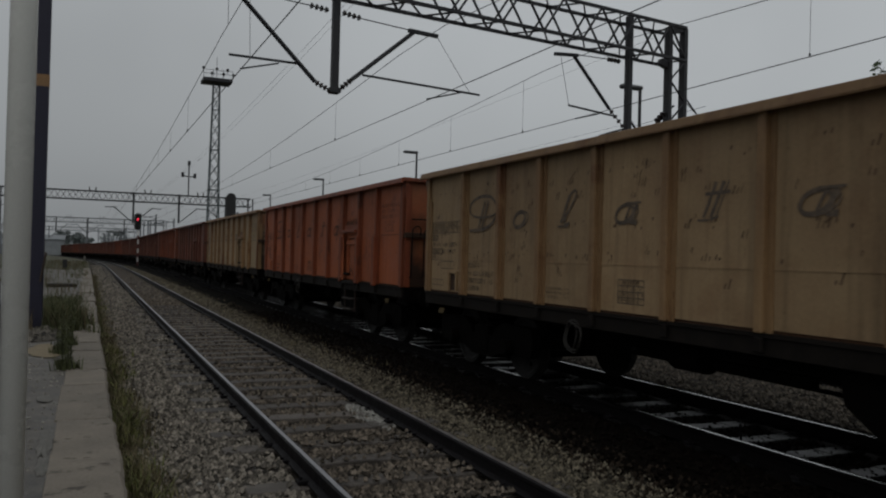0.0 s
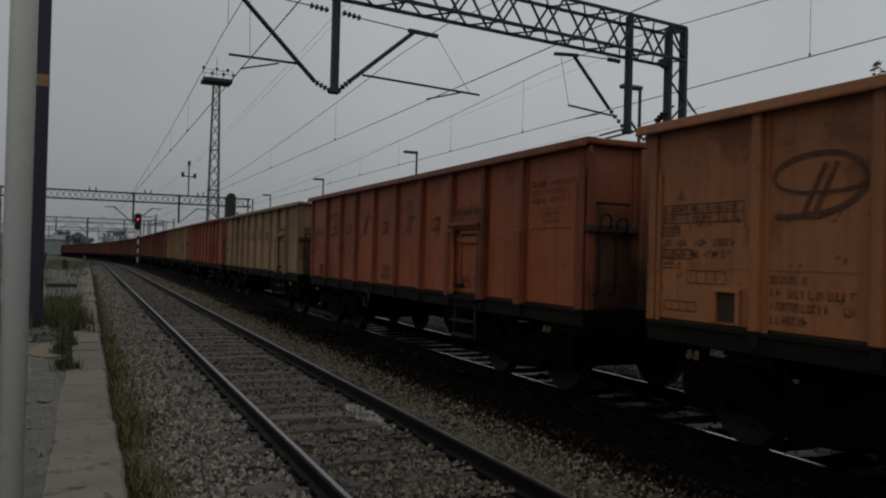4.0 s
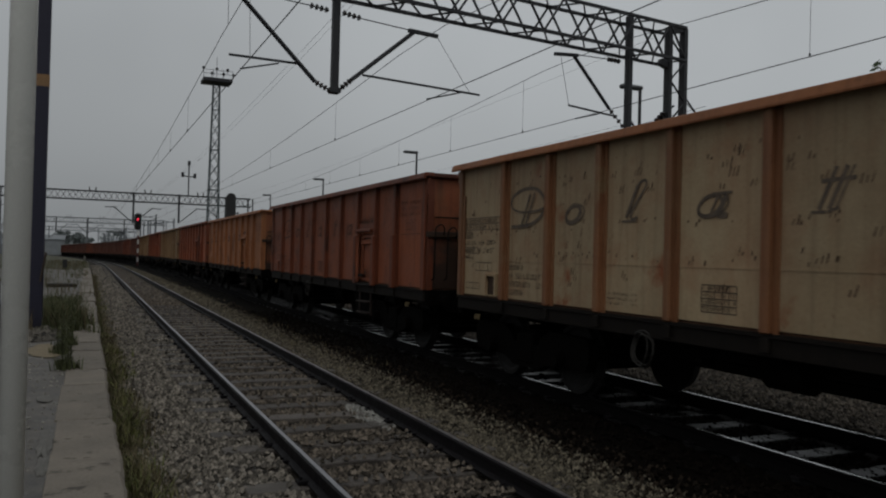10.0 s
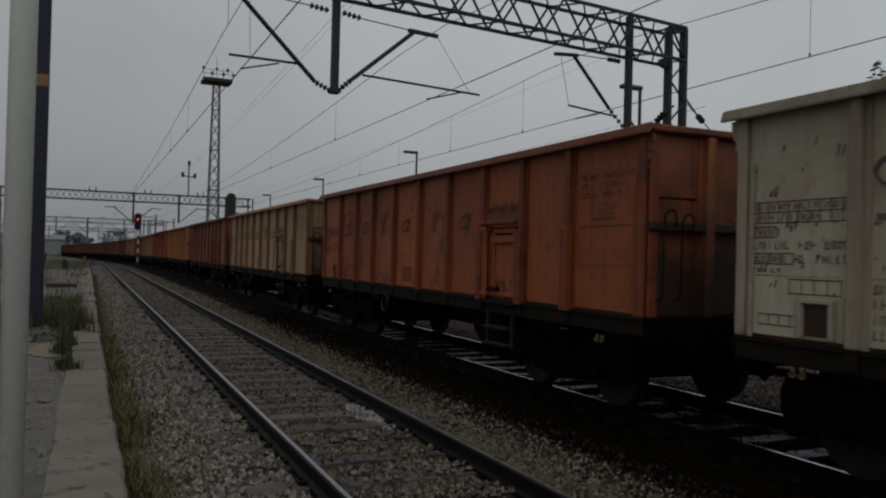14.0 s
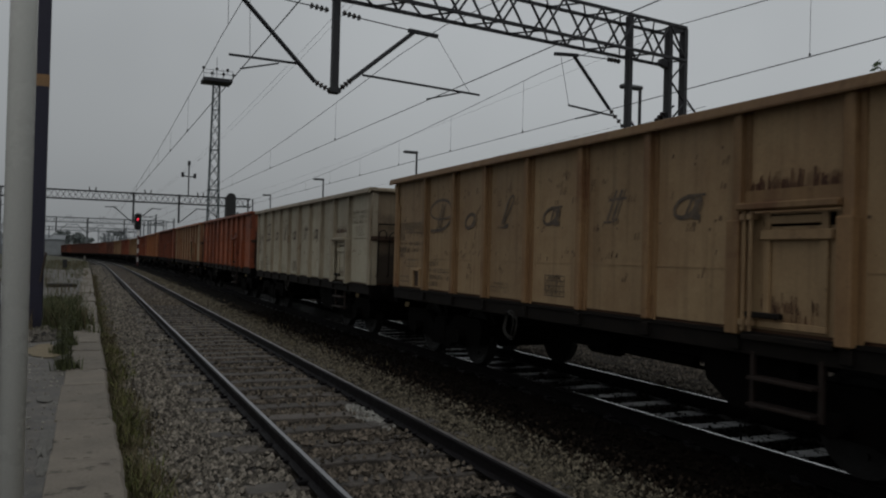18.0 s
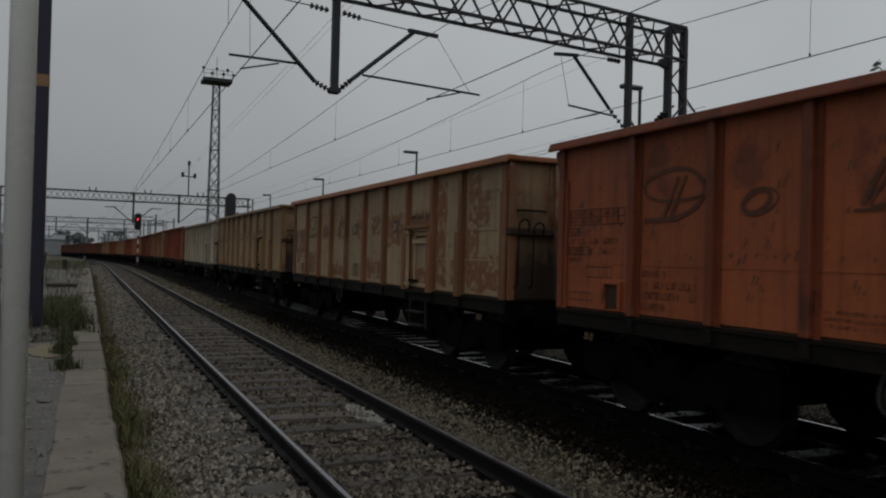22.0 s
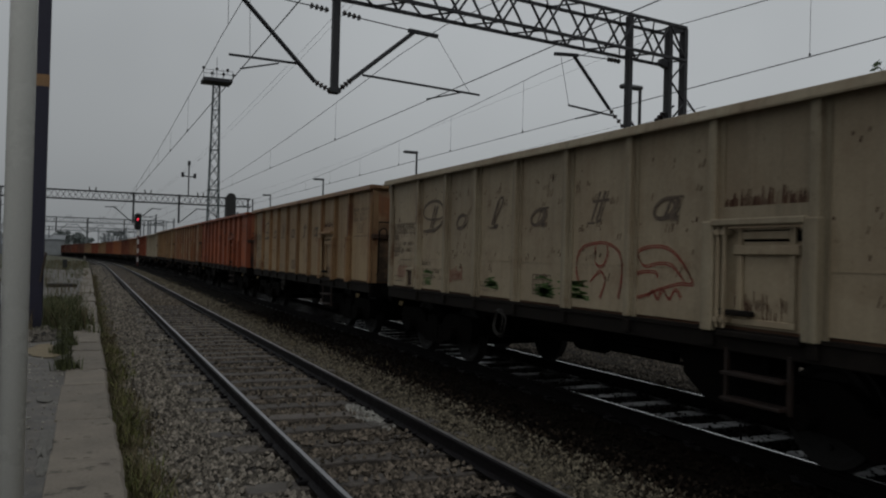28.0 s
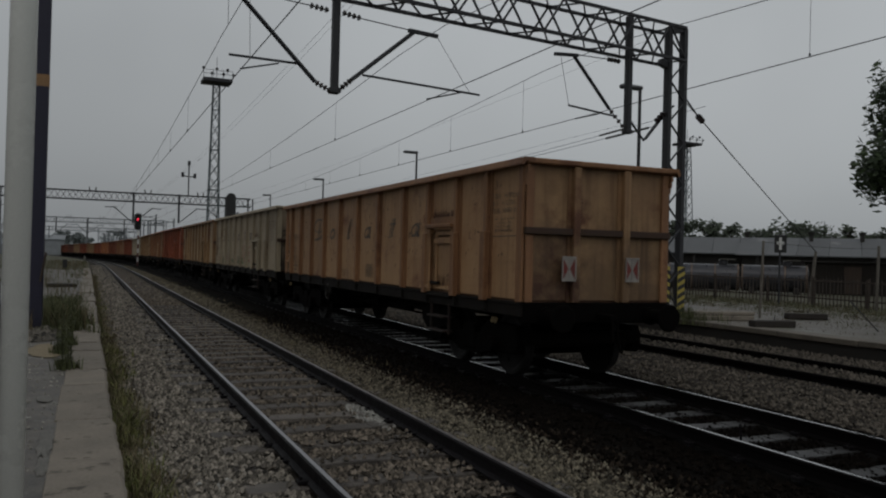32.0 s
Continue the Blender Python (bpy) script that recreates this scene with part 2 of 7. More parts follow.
M_STONE_MID = material("brown_crushed_stone", (0.207, 0.172, 0.135), (0.033, 0.028, 0.021), 0.85, scale=30, fine=160, island=True, random_tone=0.8, shift=False, spec=0.25)
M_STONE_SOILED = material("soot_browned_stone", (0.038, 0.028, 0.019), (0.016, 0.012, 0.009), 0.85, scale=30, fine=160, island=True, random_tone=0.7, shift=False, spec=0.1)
M_BED = material("ballast_bed", (0.042, 0.035, 0.028), (0.017, 0.014, 0.011), 0.9, scale=22, fine=60, bump=0.9, shift=False, spec=0.08)
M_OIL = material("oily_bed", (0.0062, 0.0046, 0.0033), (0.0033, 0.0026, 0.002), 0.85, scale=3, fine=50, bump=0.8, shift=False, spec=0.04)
M_RAIL = material("rail_steel", (0.011, 0.0095, 0.0105), (0.006, 0.005, 0.006), 0.6, 0.0, scale=9, fine=90, bump=0.2, spec=0.12)
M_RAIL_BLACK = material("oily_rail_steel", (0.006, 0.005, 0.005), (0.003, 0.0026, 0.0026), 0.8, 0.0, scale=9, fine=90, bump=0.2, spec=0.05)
M_RAIL_BRIGHT = material("polished_rail_head", (0.46, 0.46, 0.47), (0.34, 0.34, 0.35), 0.24, 1.0, scale=12, fine=90, bump=0.02)
M_RAIL_TOP = material("worn_rail_head", (0.42, 0.42, 0.43), (0.30, 0.30, 0.31), 0.38, 0.9, scale=12, fine=90, bump=0.05)
M_SLEEPER = material("old_sleeper", (0.135, 0.119, 0.104), (0.034, 0.028, 0.023), 0.72, scale=5, fine=50, bump=0.6, random_tone=0.45, stretch=(0.4, 3, 3))
M_SLEEPER_WET = material("concrete_sleeper", (0.022, 0.021, 0.02), (0.004, 0.0038, 0.0035), 0.5, scale=3, fine=50, bump=0.3, random_tone=0.3)
M_STEEL = material("dark_painted_steel", (0.035, 0.036, 0.04), (0.02, 0.02, 0.023), 0.6, 0.2, scale=4, fine=40, bump=0.15)
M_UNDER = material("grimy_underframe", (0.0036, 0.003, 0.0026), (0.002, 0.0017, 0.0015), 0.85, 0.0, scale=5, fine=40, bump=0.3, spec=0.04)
M_SILL = material("black_sill", (0.02, 0.0165, 0.014), (0.008, 0.0068, 0.006), 0.7, 0.1, scale=5, fine=40, bump=0.3, spec=0.08)
M_CONCRETE = material("worn_concrete", (0.225, 0.195, 0.158), (0.13, 0.111, 0.088), 0.85, scale=2.5, fine=40, bump=0.5, third=(0.06, 0.051, 0.04), third_scale=4.5, third_at=0.60, random_tone=0.12)
M_ASPHALT = material("cracked_asphalt", (0.135, 0.121, 0.104), (0.048, 0.043, 0.037), 0.6, scale=5.0, amount=0.3, fine=45, bump=0.6, third=(0.155, 0.145, 0.125), third_scale=2.4, third_at=0.55, shift=False)
M_SOIL = material("weedy_soil", (0.0825, 0.075, 0.045), (0.0413, 0.045, 0.0225), 0.95, scale=0.9, fine=25, bump=0.8, third=(0.112, 0.0975, 0.075), third_scale=0.4, shift=False)
M_GRASS = material("grass", (0.078, 0.086, 0.03), (0.038, 0.046, 0.016), 0.8, scale=3, fine=40, bump=0, island=True, random_tone=0.4, shift=False)
M_WEED = material("yellowish_weeds", (0.15, 0.15, 0.045), (0.075, 0.085, 0.026), 0.75, scale=3, fine=40, bump=0, island=True, random_tone=0.5, shift=False)
M_STRAW = material("straw", (0.19, 0.155, 0.085), (0.10, 0.08, 0.045), 0.8, scale=3, fine=40, bump=0, island=True, random_tone=0.4, shift=False)
M_DRY = material("dry_grass", (0.135, 0.105, 0.055), (0.07, 0.052, 0.028), 0.85, scale=3, fine=40, bump=0, island=True, random_tone=0.4, shift=False)
# green lightened a little, haze of the middle distance put into it
M_MIDLEAF = material("mid_distance_leaves", (0.05, 0.064, 0.04), (0.034, 0.045, 0.028), 0.8, scale=2, fine=30, bump=0, island=True, random_tone=0.35, shift=False)
M_LEAF = material("leaves", (0.035, 0.055, 0.018), (0.02, 0.033, 0.01), 0.7, scale=2, fine=30, bump=0, island=True, random_tone=0.45, shift=False)
M_BARK = material("bark", (0.09, 0.07, 0.05), (0.05, 0.04, 0.03), 0.9, scale=6, fine=40, bump=0.8)
M_POLE = material("grey_enamel_pole", (0.80, 0.81, 0.77), (0.77, 0.78, 0.74), 0.28, scale=1.5, fine=400, bump=0.02)
M_WIRE = material("weathered_copper_wire", (0.03, 0.031, 0.034), (0.02, 0.02, 0.022), 0.6, 0.4, bump=0)
M_INSUL = material("brown_glazed_insulator", (0.03, 0.02, 0.018), (0.02, 0.014, 0.012), 0.3, bump=0)
M_ROOF = material("grey_felt_roof", (0.112, 0.115, 0.119), (0.077, 0.0805, 0.084), 0.7, scale=0.5, fine=12, bump=0.2, third=(0.168, 0.168, 0.168), third_scale=0.25, third_at=0.6, random_tone=0.12)
M_DARKWALL = material("sooty_wall", (0.04, 0.036, 0.033), (0.02, 0.019, 0.018), 0.9, scale=0.8, fine=12, bump=0.3)
M_TANK = material("black_tank_steel", (0.05, 0.05, 0.057), (0.03, 0.03, 0.034), 0.33, 0.25, scale=1.2, fine=20, bump=0.1)
M_FENCE = material("rusty_fence_steel", (0.062, 0.047, 0.038), (0.035, 0.027, 0.022), 0.8, 0.1, scale=3, fine=30, bump=0.2, random_tone=0.3)
M_WOOD = material("weathered_timber", (0.03, 0.024, 0.019), (0.016, 0.013, 0.01), 0.85, scale=4, fine=50, bump=0.5, stretch=(3, 0.5, 3))
M_WHITE = material("white_paint", (0.62, 0.62, 0.60), (0.5, 0.5, 0.48), 0.55, bump=0.05)
M_RED_BOARD = material("faded_red_board", (0.17, 0.03, 0.024), (0.09, 0.025, 0.02), 0.65, bump=0.05)
M_BOARD = material("dirty_white_board", (0.28, 0.26, 0.235), (0.18, 0.165, 0.15), 0.6, bump=0.05)
M_BLACK = material("black_paint", (0.02, 0.02, 0.02), (0.015, 0.015, 0.015), 0.6, bump=0.05)
M_YELLOW = material("yellow_paint", (0.42, 0.33, 0.06), (0.30, 0.24, 0.05), 0.6, bump=0.05)
M_BANDRED = material("dull_red_band", (0.11, 0.03, 0.026), (0.07, 0.02, 0.018), 0.6, bump=0.05)
M_BROWNBAND = material("brown_band", (0.26, 0.15, 0.07), (0.19, 0.11, 0.05), 0.7, bump=0.05)
M_DEBRIS = material("pale_rubble", (0.30, 0.285, 0.25), (0.17, 0.16, 0.14), 0.85, scale=8, fine=60, island=True, random_tone=0.4, shift=False)
M_DEBRIS_DARK = material("broken_dark_concrete", (0.16, 0.145, 0.12), (0.035, 0.03, 0.025), 0.9, scale=8, fine=60, island=True, random_tone=0.75, shift=False)
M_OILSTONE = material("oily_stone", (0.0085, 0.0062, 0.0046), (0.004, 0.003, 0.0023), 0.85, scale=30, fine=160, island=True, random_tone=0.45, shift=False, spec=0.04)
M_WALL2 = material("dark_stained_concrete", (0.03, 0.026, 0.022), (0.012, 0.0105, 0.009), 0.85, scale=2.5, fine=40, bump=0.5)
M_PALE = material("whitish_stone", (0.36, 0.355, 0.325), (0.2, 0.19, 0.17), 0.85, scale=20, fine=90, island=True, random_tone=0.35, shift=False)
M_REDLIGHT = glow("red_signal_lens", (1.0, 0.05, 0.10), 0.9)
# far walls and roofs have the air's haze put into their colour
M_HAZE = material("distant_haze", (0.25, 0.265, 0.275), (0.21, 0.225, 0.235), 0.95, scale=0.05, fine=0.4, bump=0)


# ---- ground, tracks, platforms ----
STATIONS = [-300, -120, -60, -30, -12, 0, 6, 12, 20, 30, 40, 50, 60, 70, 80, 90, 100, 110, 125, 140, 155, 170, 185, 200, 215, 230, 245, 255, 265, 275,
            285, 300, 320, 350, 400]


def build_ground():
    rows = STATIONS + [520, 700, 1000, 1500, 2500, 4000]
    cols = [-2500, -900, -300, -100, -40, -15, -6, -2, 0, 2, 5, 8, 12, 16, 22, 30, 45, 80, 150, 400, 1000, 2500]
    g = Shape()
    v = [(x, s, -0.30 + drop(s)) for s in rows for x in cols]
    n = len(cols)
    f = [(i * n + j, i * n + j + 1, (i + 1) * n + j + 1, (i + 1) * n + j) for i in range(len(rows) - 1) for j in range(n - 1)]
    thing("ground", "bare railway land with weeds and dark soil", "ground", kind="structure", shape=g.add(v, f), material=M_SOIL)


def track_line(x, s0=-40.0, s1=330.0):
    pts = [line_point(x, s0)]
    s = max(s0, -12)
    while s < s1:
        pts.append(line_point(x, s))
        s += 4.0 if s < 80 else 5.0
    return pts


RAIL_SECTION = [(-0.019, 0.0), (0.019, 0.0), (0.036, -0.010), (0.036, -0.034), (0.011, -0.05), (0.011, -0.128), (0.062, -0.148), (0.062, -0.16),
                (-0.062, -0.16), (-0.062, -0.148), (-0.011, -0.128), (-0.011, -0.05), (-0.036, -0.034), (-0.036, -0.010)]


def build_track(name, x, label, sleeper_mat, near, far, polish, seed, half, concrete=False, pitch=0.6, steel=None):
    rng = random.Random(seed)
    tr = thing(name, label, "railway track", kind="structure")
    for side in (-1, 1):
        pts = track_line(x + side * HALF_GAUGE)
        sh = Shape().sweep(pts, RAIL_SECTION)
        n = len(RAIL_SECTION)
        for i in range(len(pts) - 1):
            sh.m[i * n] = 1
        part("rail", sh, [steel or M_RAIL, polish], tr, "steel rail with a worn bright running surface")
        clips = Shape()
        s = near
        while s < 60:
            p = line_point(x + side * HALF_GAUGE, s)
            for e in (-1, 1):
                a, b = sorted((e * 0.045, e * 0.13))
                clips.box(p.x + a, p.x + b, s - 0.05, s + 0.05, p.z - 0.163, p.z - 0.135)
                clips.tube((p.x + e * 0.10, s, p.z - 0.137), (p.x + e * 0.10, s, p.z - 0.11), 0.015, n=6)
            s += pitch
        tagged(part("rail_fastening", clips, M_RAIL, tr, "rusty rail clips and bolts"), kind="stuff")
    meshes = []
    for i in range(4):
        sh = Shape()
        w = 0.125
        top = -0.160 if concrete else -0.159 - 0.003 * i
        n = 6
        for j in range(n):
            a, b = -half + 2 * half * j / n, -half + 2 * half * (j + 1) / n
            dz = rng.uniform(-0.012, 0.0)
            if concrete:
                dz = -0.004 * (j % 2)
            sh.box(a, b + 0.002, -w + rng.uniform(-0.01, 0.01), w + rng.uniform(-0.01, 0.01), top - 0.14, top + dz, 0.008)
        meshes.append(sh.mesh("sleeper", sleeper_mat))
    s = near
    rest = Shape()
    while s < 250:
        if s < far:
            p = line_point(x, s)
            part("sleeper", meshes[rng.randrange(4)], None, tr,
                 at=pose(p.x + rng.uniform(-0.03, 0.03), s, p.z + rng.uniform(-0.012, 0.0), 0, 0, rng.uniform(-1.2, 1.2)))
        else:
            p = line_point(x, s)
            rest.box(p.x - half, p.x + half, s - 0.12, s + 0.12, p.z - 0.28, p.z - 0.166)
        s += pitch
    tagged(part("sleeper", rest, sleeper_mat, tr, "distant sleepers"), kind="stuff")
    return tr


def build_bed(name, x0, x1, top, label, mat, seed, s0=-40, s1=330, lump=0.02, edge=0.35):
    """A ballast bed with sloping shoulders and a lumpy top."""
    rng = random.Random(seed)
    ss = [s0, -12] + [i * 0.8 for i in range(-3, 75)] + [60 + 6 * i for i in range(46)]
    us = [x0 - edge, x0] + [x0 + (x1 - x0) * i / 12 for i in range(1, 12)] + [x1, x1 + edge]
    v = []
    for s in ss:
        for j, u in enumerate(us):
            p = line_point(u, s)
            z = -0.31 if j in (0, len(us) - 1) else top + rng.uniform(-lump, lump)
            v.append((p.x, s, p.z + z))
    n = len(us)
    f = [(i * n + j, i * n + j + 1, (i + 1) * n + j + 1, (i + 1) * n + j) for i in range(len(ss) - 1) for j in range(n - 1)]
    thing(name, label, "ballast", kind="structure", shape=Shape().add(v, f), material=mat)


def stone(sh, x, y, z, r, rng):
    """A broken stone of eight to twelve faces."""
    t = rng.uniform(0, 6.28)
    a, b = (r * rng.uniform(0.7, 1.3) for _ in range(2))
    c = r * rng.uniform(0.9, 1.7)
    ct, st = math.cos(t), math.sin(t)
    v = []
    for (u, w, h) in ((1, 0, -0.2), (0.3, 0.9, 0.1), (-0.8, 0.6, -0.1), (-0.9, -0.5, 0.15), (0.2, -1, -0.15)):
        u, w = u * a + rng.uniform(-0.2, 0.2) * r, w * b + rng.uniform(-0.2, 0.2) * r
        v.append((x + u * ct - w * st, y + u * st + w * ct, z + h * c))
    v.append((x + rng.uniform(0, 0.4) * r, y + rng.uniform(0, 0.4) * r, z + c * 0.75))
    v.append((x - rng.uniform(0.1, 0.5) * r, y - rng.uniform(0, 0.3) * r, z + c * 0.62))
    v.append((x, y, z - c * 0.6))
    sh.add(v, [(0, 1, 5), (1, 2, 5), (2, 6, 5), (2, 3, 6), (3, 4, 6), (4, 0, 5), (4, 5, 6), (1, 0, 7), (2, 1, 7), (3, 2, 7), (4, 3, 7), (0, 4, 7)])


def build_stones(name, x0, x1, s0, s1, count, top, size, label, mat, seed, avoid=(), clear=None, fade=None):
    rng = random.Random(seed)
    sh = Shape()
    made = 0
    while made < count:
        s = s0 + (s1 - s0) * rng.random() ** 2.0
        x = rng.uniform(x0, x1)
        made += 1
        if fade and rng.random() < (x - fade[0]) / (fade[1] - fade[0]):
            continue
        if any(abs(x - a) < 0.10 for a in avoid):
            continue
        lift = 0.0
        if clear and abs((s - clear[0] + 0.3435) % 0.687 - 0.3435) < 0.15 and abs(x - X1) < clear[1]:
            # some sleepers lie bare, others are strewn with stones
            k = int((s - clear[0]) / 0.687 + 0.5)
            bare = (0.8, 0.45, 0.65, 0.3, 0.7, 0.55, 0.25)[k * 5 % 7]
            if x < X1 - HALF_GAUGE:
                bare = 0.95 if k % 3 != 1 else 0.6
            elif s > 8.0:
                bare = 0.95 if k % 4 else 0.75
            elif s < 6.3:
                bare *= 0.6
            if rng.random() < bare:
                continue
            lift = max(0.0, -0.152 - top)
        p = line_point(x, s)
        stone(sh, p.x, s, p.z + top + lift + rng.uniform(-0.01, 0.02), size * rng.uniform(0.6, 1.35), rng)
    thing(name, label, "gravel", kind="stuff", shape=sh, material=mat)


def grass_blades(sh, x, y, z, h, rng, n=8, spread=0.08, lean=0.5):
    for _ in range(n):
        a = rng.uniform(0, 6.28)
        bx, by = x + rng.gauss(0, spread), y + rng.gauss(0, spread)
        hh = h * rng.uniform(0.5, 1.15)
        w = 0.004 + 0.006 * rng.random()
        dx, dy = math.cos(a), math.sin(a)
        ln = lean * hh * rng.random()
        b2 = a + 1.57
        ux, uy = math.cos(b2) * w, math.sin(b2) * w
        sh.add([(bx - ux, by - uy, z), (bx + ux, by + uy, z), (bx + ux * 0.7 + dx * ln * 0.35, by + uy * 0.7 + dy * ln * 0.35, z + hh * 0.6),
                (bx - ux * 0.7 + dx * ln * 0.35, by - uy * 0.7 + dy * ln * 0.35, z + hh * 0.6), (bx + dx * ln, by + dy * ln, z + hh)],
               [(0, 1, 2, 3), (3, 2, 4)])


PLAT = 0.25     # platform level over the rail tops
EDGE1, EDGE3 = 0.26, 13.74


def build_platforms():
    # near platform: asphalt with a coping of concrete slabs
    sh = Shape()
    rng = random.Random(3)
    ss = [-60, -10] + [i * 1.5 for i in range(-2, 40)]
    us = [-40, -14, -7, -4, -2.5, -1.6, -1.0, -0.6, -0.192]
    v = [(u, s, PLAT - 0.012 + drop(s) + rng.uniform(-0.012, 0.006)) for s in ss for u in us]
    n = len(us)
    f = [(i * n + j, i * n + j + 1, (i + 1) * n + j + 1, (i + 1) * n + j) for i in range(len(ss) - 1) for j in range(n - 1)]
    thing("platform_surface_near", "cracked grey asphalt platform surface with weeds", "platform", kind="structure", shape=sh.add(v, f), material=M_ASPHALT)
    cope = thing("platform_edge_near", "worn concrete coping slabs along a low platform edge", "platform edge", kind="structure")
    wall = Shape().box(-0.17, 0.20, -40, 60, -0.35, PLAT - 0.125)
    part("retaining_wall", wall, M_CONCRETE, cope, "stained low concrete platform wall")
    # joints between the slabs; past the last one they go on evenly
    joints = [-3.2, -1.6, 0.2, 1.8, 3.4, 4.95, 6.36, 7.57, 9.48, 10.67, 12.64, 13.74, 15.56, 17.32, 19.1, 20.8, 22.5, 24.2]
    while joints[-1] < 62:
        joints.append(joints[-1] + rng.choice((1.4, 1.7, 1.9)))
    for s, e in zip(joints, joints[1:]):
        sl = Shape()
        dx = rng.uniform(-0.02, 0.014)
        h = rng.uniform(-0.016, 0.012)
        ln = e - s
        g = rng.uniform(0.008, 0.022)
        # worn, uneven front edge
        n = 9
        back = -0.195 + dx + rng.uniform(-0.02, 0.01)
        v = []
        for j in range(n + 1):
            y = g + (ln - 2 * g) * j / n
            f = 0.255 + dx + rng.uniform(-0.010, 0.006) - (0.03 if j in (0, n) and rng.random() < 0.5 else 0.0)
            c = rng.uniform(0.016, 0.032)
            v += [(back, y, -0.12), (back, y, -0.006), (back + 0.006, y, 0.0), (f - c, y, 0.0), (f, y, -c), (f - 0.004, y, -0.12)]
        fs = [(6 * j + i, 6 * j + (i + 1) % 6, 6 * j + 6 + (i + 1) % 6, 6 * j + 6 + i) for j in range(n) for i in range(6)]
        sl.add(v, fs + [(0, 1, 2, 3, 4, 5), tuple(6 * n + i for i in (5, 4, 3, 2, 1, 0))])
        part("slab", sl, M_CONCRETE, cope, at=pose(0, s, PLAT + h, rng.uniform(-0.3, 0.3), rng.uniform(-0.6, 0.6), rng.uniform(-0.2, 0.2)))
    # far part of the near platform, overgrown
    tail = Shape()
    ss = [60, 75, 90, 105, 125, 150, 180, 220, 260]
    v = [(line_point(u, s).x, s, PLAT - 0.05 + drop(s)) for s in ss for u in (-60, -20, -6, 0.2)]
    f = [(i * 4 + j, i * 4 + j + 1, i * 4 + j + 5, i * 4 + j + 4) for i in range(len(ss) - 1) for j in range(3)]
    thing("platform_end_near", "overgrown far end of the platform", "platform", kind="structure", shape=tail.add(v, f), material=M_SOIL)

    # platform across the tracks
    edge = thing("platform_edge_across", "worn concrete slabs along the edge of the platform across the tracks", "platform edge", kind="structure")
    part("retaining_wall", Shape().box(EDGE3 + 0.05, EDGE3 + 0.35, -30, 130, -0.35, 0.16), M_WALL2, edge, "dark stained platform wall")
    s = 1.0
    while s < 60:
        sl = Shape().box(0.0, 0.55, 0.012, 1.98, -0.12, 0.0, 0.015)
        part("slab", sl, M_COPE2, edge, at=pose(EDGE3 + rng.uniform(-0.02, 0.02), s, 0.30 + rng.uniform(-0.012, 0.012), rng.uniform(-0.3, 0.3), rng.uniform(-0.5, 0.5), 0))
        s += 2.0
    sh = Shape()
    ss = [-60, -20] + [i * 2.0 for i in range(-4, 66)]
    us = [EDGE3 + 0.56, 15, 15.6, 16.4, 17.4, 18.5, 20, 22]
    v = [(u, s, 0.285 + rng.uniform(-0.02, 0.012)) for s in ss for u in us]
    n = len(us)
    f = [(i * n + j, i * n + j + 1, (i + 1) * n + j + 1, (i + 1) * n + j) for i in range(len(ss) - 1) for j in range(n - 1)]
    thing("platform_surface_across", "worn pale concrete and dirt platform surface", "platform", kind="structure", shape=sh.add(v, f), material=M_PLATFORM2)
    sh = Shape()
    us = [22, 26, 32, 45, 70, 110]
    ss = [-60, -20, 0, 8, 16, 24, 32, 40, 50, 60, 80, 130]
    v = [(u, s, 0.28 + rng.uniform(-0.05, 0.05)) for s in ss for u in us]
    n = len(us)
    f = [(i * n + j, i * n + j + 1, (i + 1) * n + j + 1, (i + 1) * n + j) for i in range(len(ss) - 1) for j in range(n - 1)]
    thing("yard_ground", "trampled grassy yard behind the platform", "ground", kind="structure", shape=sh.add(v, f), material=M_SOIL)


M_COPE2 = material("dirty_coping", (0.14, 0.12, 0.095), (0.07, 0.06, 0.047), 0.7, scale=2.5, fine=40, bump=0.5, random_tone=0.2)
M_PLATFORM2 = material("dirty_paving", (0.108, 0.092, 0.072), (0.045, 0.04, 0.03), 0.55, scale=0.8, fine=30, bump=0.4, third=(0.07, 0.075, 0.04), third_scale=0.5, third_at=0.58, shift=False)

build_ground()
build_bed("ballast_bed_near", 0.30, 4.60, BED - 0.026, "grey-brown crushed stone ballast of the near track", M_BED, 11, lump=0.012, edge=0.3)
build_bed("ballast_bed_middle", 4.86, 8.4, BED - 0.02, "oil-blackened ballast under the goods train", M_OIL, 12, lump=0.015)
build_bed("ballast_bed_far", 8.75, 13.6, BED + 0.03, "grey crushed stone ballast of the third track", M_BED, 13)
build_track("track_near", X1, "unused track with rusty rails on old wooden sleepers", M_SLEEPER, -8.638, 62, M_RAIL_TOP, 21, 1.28, False, 0.687)
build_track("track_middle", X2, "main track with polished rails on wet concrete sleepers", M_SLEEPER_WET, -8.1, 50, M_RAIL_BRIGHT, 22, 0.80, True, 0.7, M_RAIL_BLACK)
build_track("track_far", X3, "third track with dark rails", M_SLEEPER_WET, -7.1, 40, M_RAIL_BLACK, 23, 1.28, False, 0.65, M_RAIL_BLACK)
build_platforms()


# ---- goods wagons ----
PITCH = 14.04            # from wagon to wagon
HALF_W = 1.20
PANELS = [1.46, 1.15, 1.17, 1.28, 1.27, 1.28, 1.24, 1.12, 1.20, 1.50]      # from the near end to the far end
SHORT_PANELS = [1.48, 1.16, 1.16, 1.15, 1.19, 1.21, 1.17, 1.18, 1.16, 1.24]
LONG_PANELS = [1.05, 1.07, 1.16, 1.20, 1.42, 1.38, 1.36, 1.33, 1.23, 1.15, 1.06, 0.75]
